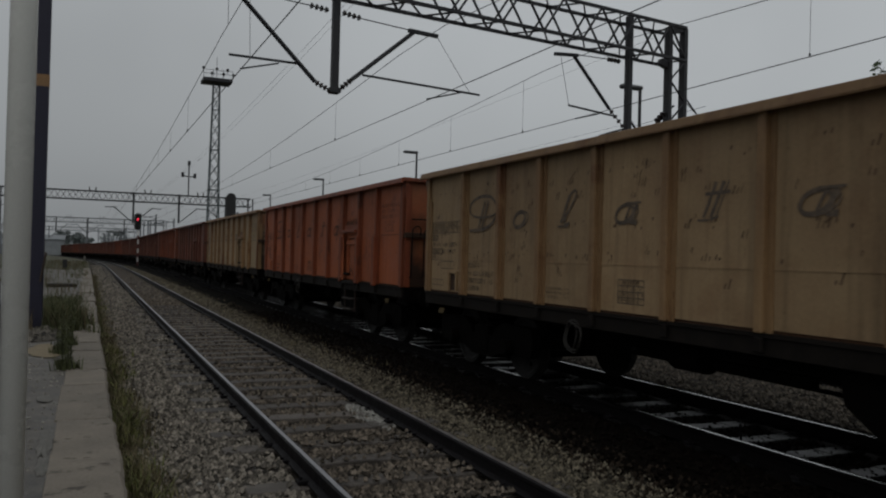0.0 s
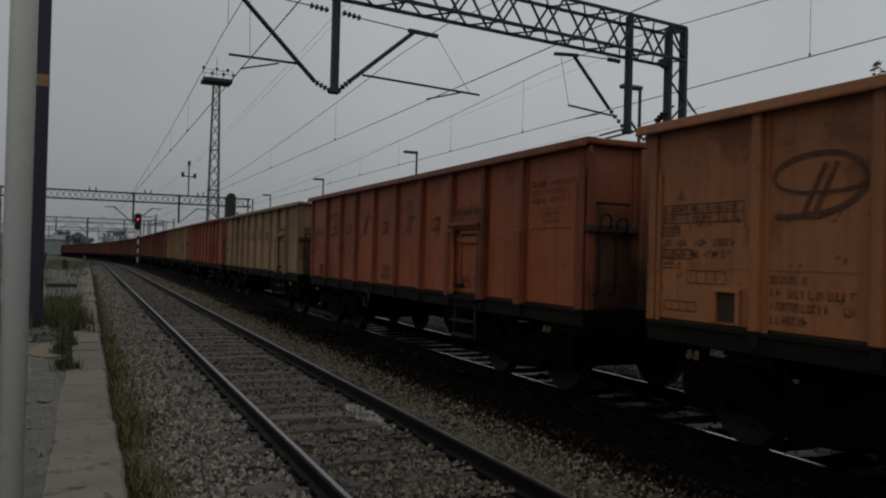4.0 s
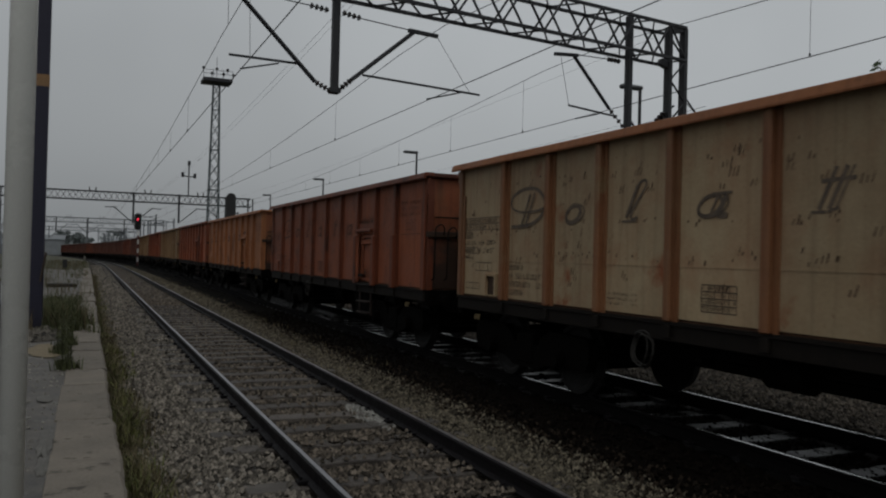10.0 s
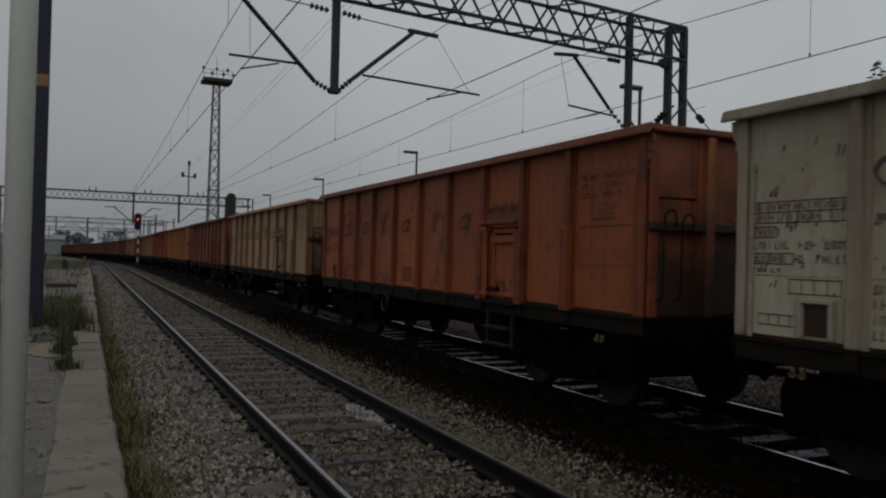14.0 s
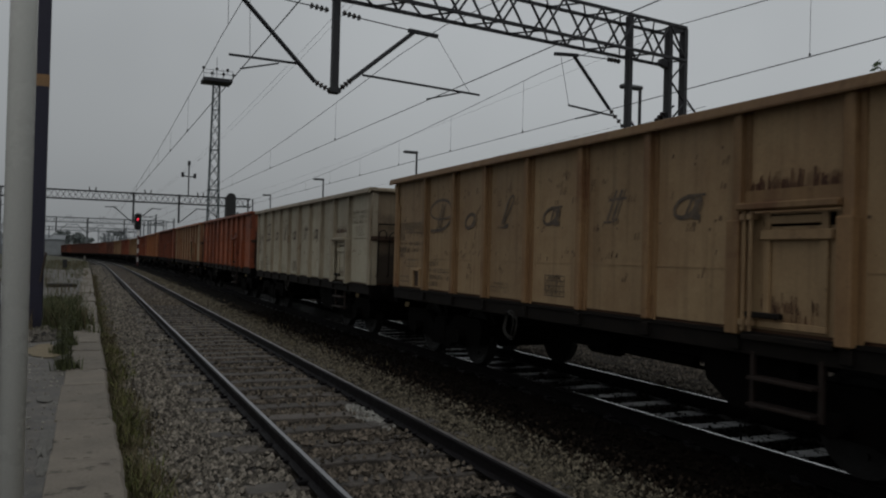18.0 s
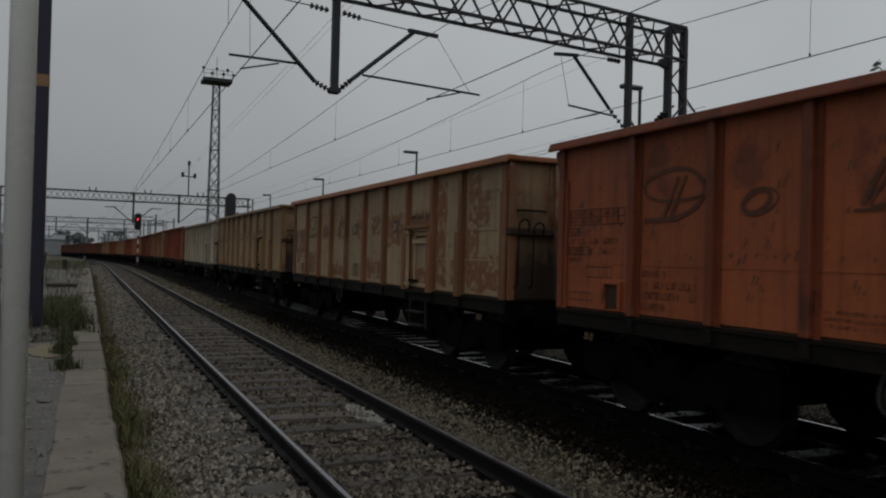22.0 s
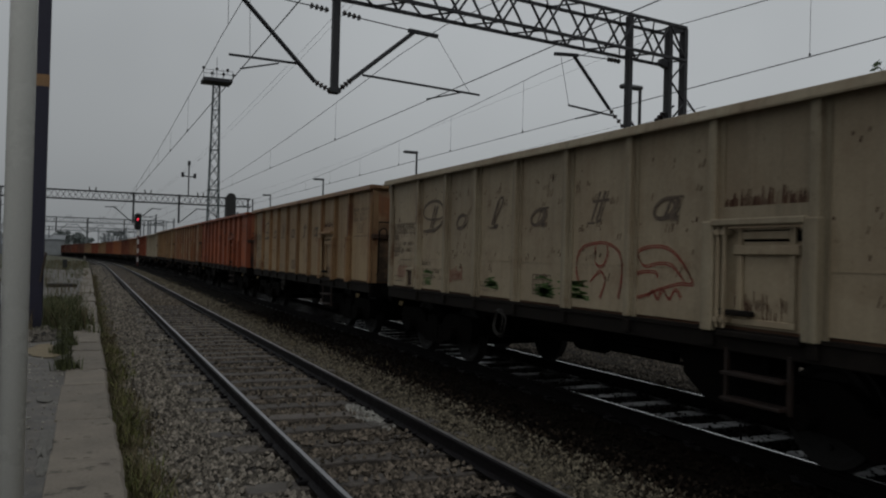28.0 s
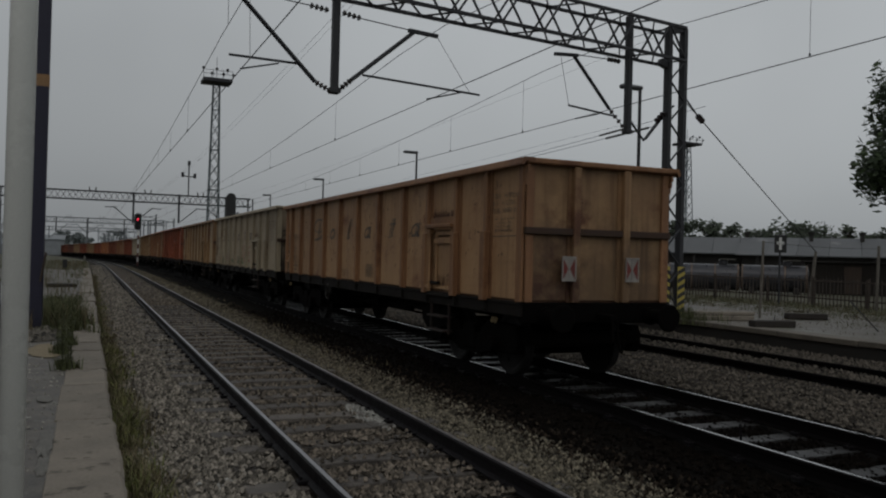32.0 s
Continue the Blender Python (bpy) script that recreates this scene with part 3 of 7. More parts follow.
# play in the couplings: how far each wagon runs ahead of an even spacing
SLACK = {0: 0.0, 1: -0.07, 2: -0.28, 3: -0.14, 4: -0.10, 5: 0.23, 6: 0.36, 7: -0.25, 8: 0.01, 9: 0.06, 10: 0.45, 11: 0.31, 12: 0.40}


def paint(name, base, second, rust, rust_at, streak=0.5, rough=0.66, soot=0.0, grime=0.26, runs=0.45):
    base, second = tuple(1.12 * c for c in base), tuple(1.1 * c for c in second)
    return material("wagon_paint_" + name, base, second, rough, scale=1.6, fine=28, amount=0.7, bump=0.12, third=rust, third_scale=0.9,
                    third_at=rust_at, random_tone=0.13, streak=streak, grime=grime, dents=0.35, soot=soot, runs=runs)


PAINTS = {
    "ochre": paint("ochre", (0.352, 0.215, 0.108), (0.248, 0.134, 0.061), (0.155, 0.06, 0.0265), 0.58, grime=0.24),
    "greybeige": paint("greybeige", (0.336, 0.2748, 0.1875), (0.2621, 0.2111, 0.1388), (0.1586, 0.09278, 0.04772), 0.70, 0.2),
    "tan": paint("tan", (0.325, 0.243, 0.14), (0.24, 0.162, 0.088), (0.19, 0.085, 0.035), 0.62),
    "orange": paint("orange", (0.345, 0.094, 0.030), (0.265, 0.062, 0.020), (0.1613, 0.04074, 0.0166), 0.58),
    "rustbeige": paint("rustbeige", (0.375, 0.298, 0.185), (0.29, 0.195, 0.105), (0.26, 0.082, 0.03), 0.62),
    "sand": paint("sand", (0.325, 0.228, 0.125), (0.257, 0.165, 0.083), (0.1624, 0.07312, 0.03007), 0.66),
    "pale": paint("pale", (0.4068, 0.3744, 0.2856), (0.3372, 0.2952, 0.2136), (0.204, 0.132, 0.07116), 0.72, 0.2),
    "darkorange": paint("darkorange", (0.262, 0.072, 0.026), (0.185, 0.046, 0.017), (0.137, 0.03883, 0.01675), 0.56),
    "tanorange": paint("tanorange", (0.3428, 0.1349, 0.05006), (0.2684, 0.09526, 0.03408), (0.1757, 0.06024, 0.02189), 0.58),
    "redbrown": paint("redbrown", (0.1696, 0.04935, 0.02461), (0.1269, 0.03444, 0.01645), (0.08467, 0.02722, 0.01314), 0.56),
}
POST_PAINTS = {
    "orange": paint("orange_post", (0.2135, 0.05089, 0.01598), (0.1464, 0.03314, 0.01183), (0.0915, 0.02485, 0.01065), 0.54, 0.5),
    "darkorange": paint("darkorange_post", (0.1769, 0.04379, 0.01538), (0.122, 0.02959, 0.01124), (0.0732, 0.0213, 0.01006), 0.54, 0.5),
    "redbrown": paint("redbrown_post", (0.122, 0.03787, 0.0213), (0.0854, 0.02603, 0.0142), (0.061, 0.0213, 0.01065), 0.54, 0.5),
    "ochre": paint("ochre_post", (0.262, 0.135, 0.061), (0.175, 0.081, 0.0365), (0.1361, 0.05432, 0.02429), 0.55, 0.5),
    "tan": paint("tan_post", (0.2736, 0.174, 0.08376), (0.186, 0.09996, 0.04524), (0.1368, 0.05484, 0.02256), 0.54, 0.5),
    "rustbeige": paint("rustbeige_post", (0.215, 0.092, 0.038), (0.15, 0.06, 0.026), (0.22, 0.14, 0.07), 0.6, 0.5),
    "greybeige": paint("greybeige_post", (0.30, 0.262, 0.185), (0.225, 0.18, 0.118), (0.14, 0.075, 0.038), 0.60, 0.5),
    "pale": paint("pale_post", (0.34, 0.30, 0.225), (0.26, 0.215, 0.15), (0.15, 0.085, 0.042), 0.60, 0.5),
    "sand": paint("sand_post", (0.26, 0.165, 0.078), (0.17, 0.092, 0.042), (0.1452, 0.06456, 0.02736), 0.56, 0.5),
}
# end walls: rusty paint above, brake dust and wagon-gap shade coloured in below
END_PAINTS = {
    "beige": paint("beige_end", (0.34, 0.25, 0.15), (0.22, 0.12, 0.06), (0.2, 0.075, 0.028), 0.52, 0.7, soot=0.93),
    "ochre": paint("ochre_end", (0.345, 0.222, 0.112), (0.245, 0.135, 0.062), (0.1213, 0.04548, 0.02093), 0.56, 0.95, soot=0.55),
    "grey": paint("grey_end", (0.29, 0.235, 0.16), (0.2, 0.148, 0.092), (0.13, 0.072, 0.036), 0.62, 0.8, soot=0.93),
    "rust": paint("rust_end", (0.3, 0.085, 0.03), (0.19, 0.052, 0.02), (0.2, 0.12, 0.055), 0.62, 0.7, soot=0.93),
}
M_PAINT = PAINTS["tan"]
M_ENDRAIL = material("dark_brown_stiffener", (0.052, 0.026, 0.013), (0.028, 0.014, 0.008), 0.75, scale=3, fine=30)
M_HOOK = material("dirty_yellow_hook", (0.17, 0.125, 0.055), (0.07, 0.05, 0.025), 0.7, scale=20, fine=60, bump=0.1)
M_SCUFF = material("brown_scuff", (0.065, 0.042, 0.029), (0.12, 0.07, 0.042), 0.85, scale=14, fine=60, amount=0.5, bump=0)
M_RUSTSTAIN = material("rust_run", (0.09, 0.036, 0.017), (0.045, 0.02, 0.011), 0.85, scale=12, fine=60, bump=0)
M_REPAINT = material("orange_touch_up_paint", (0.19, 0.066, 0.028), (0.235, 0.12, 0.058), 0.7, scale=3.0, fine=40, amount=0.6, bump=0.1, third=(0.31, 0.23, 0.135), third_scale=6.5, third_at=0.52, shift=False)
M_STEP = material("rusty_step_steel", (0.020, 0.009, 0.0045), (0.008, 0.0045, 0.003), 0.8, scale=8, fine=40, bump=0.3)
M_LAMP_GREY = material("dull_steel_cable", (0.036, 0.032, 0.028), (0.02, 0.018, 0.015), 0.6, 0.3, bump=0)
M_INSIDE = material("rusty_inside", (0.11, 0.055, 0.03), (0.07, 0.035, 0.02), 0.9, scale=2, fine=30)
M_MARK_RUSTY = material("faded_brown_lettering", (0.06, 0.027, 0.017), (0.13, 0.045, 0.021), 0.8, scale=9, fine=50, amount=0.45, bump=0)
M_MARK = material("faded_black_lettering", (0.062, 0.05, 0.042), (0.15, 0.108, 0.073), 0.8, scale=9, fine=50, amount=0.45, bump=0)
M_MARK2 = material("faded_lettering", (0.08, 0.062, 0.045), (0.15, 0.11, 0.072), 0.8, scale=6, fine=50, amount=0.6, bump=0)
M_GRAF_RED = material("red_spray_paint", (0.26, 0.045, 0.03), (0.22, 0.05, 0.035), 0.7, bump=0)
M_GRAF_GREEN = material("green_spray_paint", (0.07, 0.15, 0.03), (0.08, 0.14, 0.04), 0.7, bump=0)


def bar_flat(sh, x, y0, z0, y1, z1, w):
    d = Vector((0, y1 - y0, z1 - z0)).normalized()
    e = Vector((0, -d.z, d.y)) * (w / 2)
    a, b = Vector((x, y0, z0)), Vector((x, y1, z1))
    sh.add([a - e, a + e, b + e, b - e], [(0, 1, 2, 3)])


def build_wagon(panels, door_at, first_mark, tail_boards=False, door_h=1.02, Z_TOP=3.185, Z_FLOOR=1.16):
    """One open goods wagon; y runs from its near end (0) forward, z from the rail tops."""
    L = sum(panels)
    Z_TEXT = Z_TOP - 0.06
    posts = [sum(panels[:i]) for i in range(1, len(panels))]
    w = thing("open_goods_wagon", "high-sided open steel goods wagon on two bogies", "freight wagon", "wagons of the goods train")
    P = M_PAINT
    part("floor", Shape().box(-HALF_W + 0.03, HALF_W - 0.03, 0.03, L - 0.03, Z_FLOOR - 0.06, Z_FLOOR), M_INSIDE, w)
    for side in (-1, 1):
        def bx(x0, x1, y0, y1, z0, z1, b=0.0, sh=None):
            a, c = sorted((side * x0, side * x1))
            return (sh or Shape()).box(a, c, y0, y1, z0, z1, b)
        # wall panels between the posts
        marks = [0.0] + posts + [L]
        for i, (a, b) in enumerate(zip(marks, marks[1:])):
            if i == door_at:
                sh = bx(HALF_W - 0.03, HALF_W, a, b, Z_FLOOR + door_h + 0.02, Z_TOP - 0.06)
            else:
                sh = bx(HALF_W - 0.03, HALF_W, a, b, Z_FLOOR, Z_TOP - 0.06)
                zs = Z_FLOOR + 0.52
                sh.slot = 0
                bx(HALF_W, HALF_W + 0.006, a + 0.03, b - 0.03, zs, zs + 0.018, sh=sh)
            part("wall_panel", sh, P, w)
        sill = bx(HALF_W - 0.16, HALF_W + 0.03, 0.0, L, Z_FLOOR - 0.235, Z_FLOOR - 0.065, 0.01)
        bx(HALF_W - 0.16, HALF_W + 0.055, 0.0, L, Z_FLOOR - 0.065, Z_FLOOR - 0.03, sh=sill)
        for y in posts:
            bx(HALF_W + 0.02, HALF_W + 0.075, y - 0.05, y + 0.05, Z_FLOOR - 0.2, Z_FLOOR - 0.066, 0.01, sh=sill)
        part("sill", sill, M_SILL, w, "black steel side sill")
        # pressed top rail with a sloping outer face
        prof = [(HALF_W - 0.07, Z_TOP - 0.012), (HALF_W - 0.05, Z_TOP), (HALF_W + 0.085, Z_TOP), (HALF_W + 0.113, Z_TOP - 0.012), (HALF_W + 0.138, Z_TOP - 0.092),
                (HALF_W + 0.134, Z_TOP - 0.11), (HALF_W + 0.11, Z_TOP - 0.11), (HALF_W + 0.06, Z_TOP - 0.05), (HALF_W - 0.07, Z_TOP - 0.06)]
        n = len(prof)
        rail = Shape().add([(side * a, y, z) for y in (-0.13, L + 0.13) for a, z in prof],
                           [(j, (j + 1) % n, n + (j + 1) % n, n + j) for j in range(n)] + [tuple(range(n))[::-1], tuple(range(n, 2 * n))])
        part("top_rail", rail, P, w, "projecting steel top rail")
        for i, y in enumerate(posts):
            sh = bx(HALF_W, HALF_W + 0.085, y - 0.05, y + 0.05, Z_FLOOR - 0.03, Z_TOP - 0.085, 0.012)
            bx(HALF_W, HALF_W + 0.02, y - 0.105, y + 0.105, Z_FLOOR - 0.03, Z_TOP - 0.085, sh=sh)
            if i <= door_at:
                bx(HALF_W + 0.02, HALF_W + 0.125, y - 0.075, y + 0.075, Z_FLOOR - 0.06, Z_FLOOR + 0.96, 0.012, sh=sh)
            part("post", sh, P, w)
        for y, d in ((0.0, 1), (L, -1)):
            a, b = sorted((y, y + d * 0.11))
            sh = bx(HALF_W, HALF_W + 0.05, a, b, Z_FLOOR - 0.03, Z_TOP - 0.085, 0.01)
            a, b = sorted((y + d * 0.13, y + d * 0.18))
            bx(HALF_W, HALF_W + 0.035, a, b, Z_FLOOR - 0.06, Z_TOP - 0.5, 0.008, sh=sh)
            # curved gusset under the overhang
            for q in range(4):
                z = Z_TOP - 0.10 - 0.09 * q
                a, b = sorted((y - d * (0.10 - 0.028 * q), y + d * 0.02))
                bx(HALF_W - 0.01, HALF_W + 0.03, a, b, z - 0.09, z, sh=sh)
            part("corner_post", sh, P, w)
        # door
        y0, y1 = marks[door_at] + 0.10, marks[door_at + 1] - 0.10
        z0, z1 = Z_FLOOR + 0.0, Z_FLOOR + door_h
        sh = bx(HALF_W - 0.03, HALF_W - 0.005, y0, y1, z0, z1)
        door = part("door", sh, P, w, "small hinged unloading door")
        for a, b, c, d in ((y0 + 0.12, y0 + 0.19, z0 + 0.08, z1), (y1 - 0.25, y1 - 0.18, z0 + 0.08, z1), (y0 + 0.19, y1 - 0.25, z1 - 0.10, z1 - 0.03), (y0 + 0.12, y1 - 0.12, z0 + 0.02, z0 + 0.08)):
            part("batten", bx(HALF_W - 0.005, HALF_W + 0.025, a, b, c, d, 0.006), P, door)
        for yy in (y1 - 0.02, y1 - 0.10):
            sh = Shape().tube((side * (HALF_W + 0.09), yy, z0 - 0.02), (side * (HALF_W + 0.09), yy, z1 + 0.02), 0.02, n=8)
            for zz in (z0 + 0.03, z1 - 0.06):
                bx(HALF_W + 0.02, HALF_W + 0.12, yy - 0.03, yy + 0.03, zz, zz + 0.05, sh=sh)
            part("locking_bar", sh, P, door)
        part("batten", bx(HALF_W - 0.005, HALF_W + 0.05, y0 + 0.06, y1 - 0.16, z1 - 0.24, z1 - 0.15, 0.01), P, door)
        # black strip stands in for the shade between header and door
        part("shade_slot", bx(HALF_W - 0.004, HALF_W + 0.004, y0 + 0.06, y1 - 0.16, z1 - 0.12, z1 - 0.02), M_UNDER, door, "black strip painted as the shade under the header")
        part("latch", bx(HALF_W + 0.02, HALF_W + 0.09, y1 - 0.42, y1 - 0.02, z0 + 0.10, z0 + 0.15, 0.01), M_SILL, door)
        sh = bx(HALF_W, HALF_W + 0.14, y0 - 0.05, y1 + 0.05, z1 + 0.02, z1 + 0.085, 0.012)
        bx(HALF_W, HALF_W + 0.03, y0 - 0.05, y1 + 0.05, z1 + 0.085, z1 + 0.2, sh=sh)
        part("door_header", sh, P, w, "rust-streaked door header")
        part("door_lip", bx(HALF_W - 0.02, HALF_W + 0.10, y0, y1, z0 - 0.10, z0 - 0.04, 0.01), M_SILL, w, "sooty door lip")
        # footsteps under the door
        sh = Shape()
        for zz in (0.49, 0.72):
            bx(HALF_W - 0.06, HALF_W + 0.12, y0 + 0.17, y1 - 0.10, zz, zz + 0.03, 0.005, sh=sh)
        for yy in (y0 + 0.13, y1 - 0.11):
            bx(HALF_W + 0.0, HALF_W + 0.035, yy, yy + 0.045, 0.46, Z_FLOOR - 0.2, sh=sh)
        part("step", sh, M_STEP, w, "rusty brown steel footsteps")
        if side < 0:
            X = -(HALF_W + 0.004)
            # writing that cannot be read, as small bars, and ruled tables
            rng = random.Random(5)

            def glyphs(sh, y, z, length, h):
                """A row of small upright bars, from y towards the near end."""
                e = y - length
                while y > e:
                    k = h * rng.uniform(0.45, 0.8)
                    if rng.random() < 0.86:
                        bar_flat(sh, X, y, z - h / 2, y - rng.uniform(-0.1, 0.2) * h, z + h / 2, h * rng.uniform(0.12, 0.24))
                        if rng.random() < 0.6:
                            q = z + h * rng.choice((-0.42, 0.0, 0.42))
                            bar_flat(sh, X, y, q, y - k * 0.8, q, h * 0.17)
                        if rng.random() < 0.45:
                            bar_flat(sh, X, y - k * 0.75, z - h / 2, y - k * 0.75, z + h / 2, h * 0.15)
                    y -= k + h * 0.25

            def table(sh, y, z0, z1, length, cells, rows=1):
                """Ruled boxes with a bar in some of them."""
                for r in range(rows + 1):
                    zz = z0 + (z1 - z0) * r / rows
                    bar_flat(sh, X, y, zz, y - length, zz, 0.011)
                for c in range(cells + 1):
                    yy = y - length * c / cells
                    bar_flat(sh, X, yy, z0, yy, z1, 0.010)

            sh = Shape()
            c = (marks[0] + marks[1]) / 2 + 0.05
            for j, ln in enumerate((1.02, 0.92, 0.98)):
                glyphs(sh, c + ln / 2, Z_TEXT - 0.42 - 0.105 * j, ln, 0.07)
            for j, ln in enumerate((0.55, 0.42, 0.5, 0.46)):
                glyphs(sh, c + ln / 2, Z_TEXT - 0.75 - 0.055 * j, ln, 0.038)
            bar_flat(sh, X, c + 0.5, Z_TEXT - 1.0, c - 0.5, Z_TEXT - 1.0, 0.012)
            tagged(part("inscription", sh, M_MARK2, w, "rows of faded small writing"), kind="stuff")
            sh = Shape()
            b = marks[-1] - 0.12
            table(sh, b, Z_TEXT - 0.98, Z_TEXT - 0.80, 1.18, 11, 2)
            glyphs(sh, b - 0.04, Z_TEXT - 0.845, 1.1, 0.055)
            glyphs(sh, b - 0.04, Z_TEXT - 0.935, 1.1, 0.06)
            for j, (ln, q) in enumerate(((0.34, 0), (0.46, 0.5), (0.52, 0.45), (0.38, 0))):
                zz = Z_TEXT - 1.06 - 0.115 * j
                glyphs(sh, b, zz, ln, 0.065)
                if j in (0, 2):
                    table(sh, b + 0.03, zz - 0.045, zz + 0.045, ln, 4)
                if q:
                    glyphs(sh, b - 0.55, zz, q, 0.07)
            table(sh, b - 0.45, Z_FLOOR + 0.37, Z_FLOOR + 0.49, 0.52, 4)
            table(sh, b - 0.12, Z_FLOOR + 0.09, Z_FLOOR + 0.18, 0.46, 4)
            b = marks[-2] - 0.14
            for j, ln in enumerate((0.34, 0.86, 0.9, 0.36)):
                glyphs(sh, b, Z_FLOOR + 0.44 - 0.115 * j, ln, 0.075)
            tagged(part("inscription", sh, M_MARK2, w, "faded data panel with small writing"), kind="stuff")
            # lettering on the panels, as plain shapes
            zb = Z_TOP - 1.02
            for j in range(6):
                i = first_mark - j
                yc = (marks[i] + marks[i + 1]) / 2 - (0.07 if j == 0 else 0.0)
                sh = Shape()
                depth = [0.0]

                def line(pts, width, back=0):
                    """A slanted stroke through points of (towards the near end, up)."""
                    for (a, b), (c, d) in zip(pts, pts[1:]):
                        depth[0] += 0.00012
                        bar_flat(sh, X - depth[0], yc - 1.25 * a - 0.5 * (b - 0.2) - 0.05 * back, zb + b, yc - 1.25 * c - 0.5 * (d - 0.2) - 0.05 * back, zb + d, width)

                def loop(u, v, ru, rv, width, back=0):
                    line([(u + ru * math.cos(0.2618 * q), v + rv * math.sin(0.2618 * q)) for q in range(25)], width, back)
                if j == 0:
                    line(curve([(-0.47, 0.33), (-0.46, 0.42), (-0.28, 0.50), (0.0, 0.49), (0.20, 0.38), (0.29, 0.24), (0.24, 0.10), (0.08, 0.02), (-0.16, 0.0)]), 0.05)
                    line([(-0.32, 0.0), (0.06, 0.0)], 0.045)
                    line(curve([(-0.47, 0.33), (-0.36, 0.24), (-0.12, 0.19), (0.18, 0.20), (0.29, 0.24)]), 0.03)
                    for e in (-0.06, 0.03):
                        line([(e - 0.03, 0.03), (e - 0.02, 0.43)], 0.035)
                elif j == 1:
                    loop(0, 0.12, 0.12, 0.105, 0.06)
                    loop(0, 0.12, 0.15, 0.11, 0.022, 1)
                elif j == 2:
                    line(curve([(-0.02, 0.07), (-0.05, 0.25), (-0.03, 0.40), (0.04, 0.43), (0.07, 0.35), (0.0, 0.12), (0.02, 0.02), (0.10, 0.04)]), 0.035)
                    line([(-0.06, 0.04), (-0.04, 0.38)], 0.05)
                    line([(-0.10, 0.0), (0.10, 0.0)], 0.025)
                elif j in (3, 5):
                    loop(-0.06, 0.11, 0.12, 0.10, 0.045)
                    line([(0.08, 0.21), (0.06, 0.02), (0.16, 0.01)], 0.06)
                    line([(-0.02, 0.02), (-0.01, 0.20)], 0.03)
                    loop(-0.06, 0.11, 0.15, 0.11, 0.02, 1)
                    line([(-0.08, 0.225), (0.13, 0.225)], 0.025)
                else:
                    for e, k in ((-0.045, 0.04), (0.035, 0.045), (0.085, 0.02)):
                        line([(e, 0.02), (e, 0.36)], k)
                    line([(-0.12, 0.25), (0.14, 0.26)], 0.035)
                    line([(-0.10, 0.0), (0.02, 0.0)], 0.025)
                    line([(0.03, 0.0), (0.11, 0.03)], 0.025)
                part("lettering", sh, M_MARK, w, "faded black painted mark")
            # small ruled panels low on the wall
            sh = Shape()
            b = marks[first_mark - 3] + 0.85
            table(sh, b, Z_FLOOR + 0.10, Z_FLOOR + 0.36, 0.46, 5, 4)
            for q in range(4):
                glyphs(sh, b - 0.02, Z_FLOOR + 0.135 + 0.065 * q, 0.42, 0.038)
            for q in range(3):
                glyphs(sh, marks[first_mark - 1] - 0.14, Z_FLOOR + 0.09 + 0.055 * q, 0.55, 0.032)
            tagged(part("inscription", sh, M_MARK2, w, "small ruled panel with faded writing"), kind="stuff")
            # holder for papers, at the foot of the end panel beside the post
            yc = marks[-2] + 0.36
            z0 = Z_FLOOR + 0.0
            sh = Shape().box(-HALF_W - 0.012, -HALF_W, yc - 0.24, yc + 0.24, z0, z0 + 0.36, 0.004)
            for a, b, c, d in ((-0.17, -0.13, 0.02, 0.30), (0.13, 0.17, 0.02, 0.30), (-0.17, 0.17, 0.30, 0.335)):
                sh.box(-HALF_W - 0.06, -HALF_W - 0.012, yc + a, yc + b, z0 + c, z0 + d, 0.004)
            holder = part("label_holder", sh, P, w, "painted steel label holder")
            # dark brown plate paints the shade inside the holder's recess
            part("card_plate", Shape().box(-HALF_W - 0.02, -HALF_W - 0.0125, yc - 0.125, yc + 0.125, z0 + 0.03, z0 + 0.29), M_ENDRAIL, holder, "dark plate painted as the shaded recess")
            # towing hooks under the sill
            for yh in (0.78, L - 0.7):
                sh = Shape()
                for e in (-0.05, 0.05):
                    sh.path([Vector((-HALF_W - 0.03, yh + e + 0.028 * math.cos(t), 0.83 - 0.035 * math.sin(t))) for t in [math.pi * q / 6 for q in range(7)]], 0.011, 6)
                    sh.box(-HALF_W - 0.04, -HALF_W + 0.0, yh + e - 0.012, yh + e + 0.012, 0.83, 0.875, 0.004)
                part("tow_hook", sh, M_HOOK, w, "small dirty yellow tow hook")
            # scuffs
            sh = Shape()
            for _ in range(70):
                i = rng.choice([q for q in range(1, len(panels)) if q != door_at])
                y = rng.uniform(marks[i] + 0.15, marks[i + 1] - 0.15)
                z = Z_FLOOR + rng.choice((0.35, 0.62, 0.9, 1.25, 1.35, 1.5)) + rng.gauss(0, 0.07)
                for e in range(rng.choice((1, 2, 2, 3))):
                    k = rng.uniform(0.03, 0.10)
                    bar_flat(sh, X, y - 0.05 * e, z, y - 0.05 * e - 0.35 * k, z + k, rng.uniform(0.008, 0.018))
            for zz, n in ((Z_FLOOR + 1.6, 40), (Z_FLOOR + 0.95, 60), (Z_FLOOR + 0.62, 60)):
                for _ in range(n):
                    y = rng.uniform(0.3, L - 0.3)
                    if min(abs(y - q) for q in posts) < 0.12 or marks[door_at] < y < marks[door_at + 1]:
                        continue
                    z = zz + rng.gauss(0, 0.035)
                    k = rng.uniform(0.02, 0.055)
                    bar_flat(sh, X, y, z, y - 0.3 * k, z + k, rng.uniform(0.012, 0.024))
            tagged(part("scuff", sh, M_SCUFF, w, "dark scuffs and knocks"), kind="stuff")
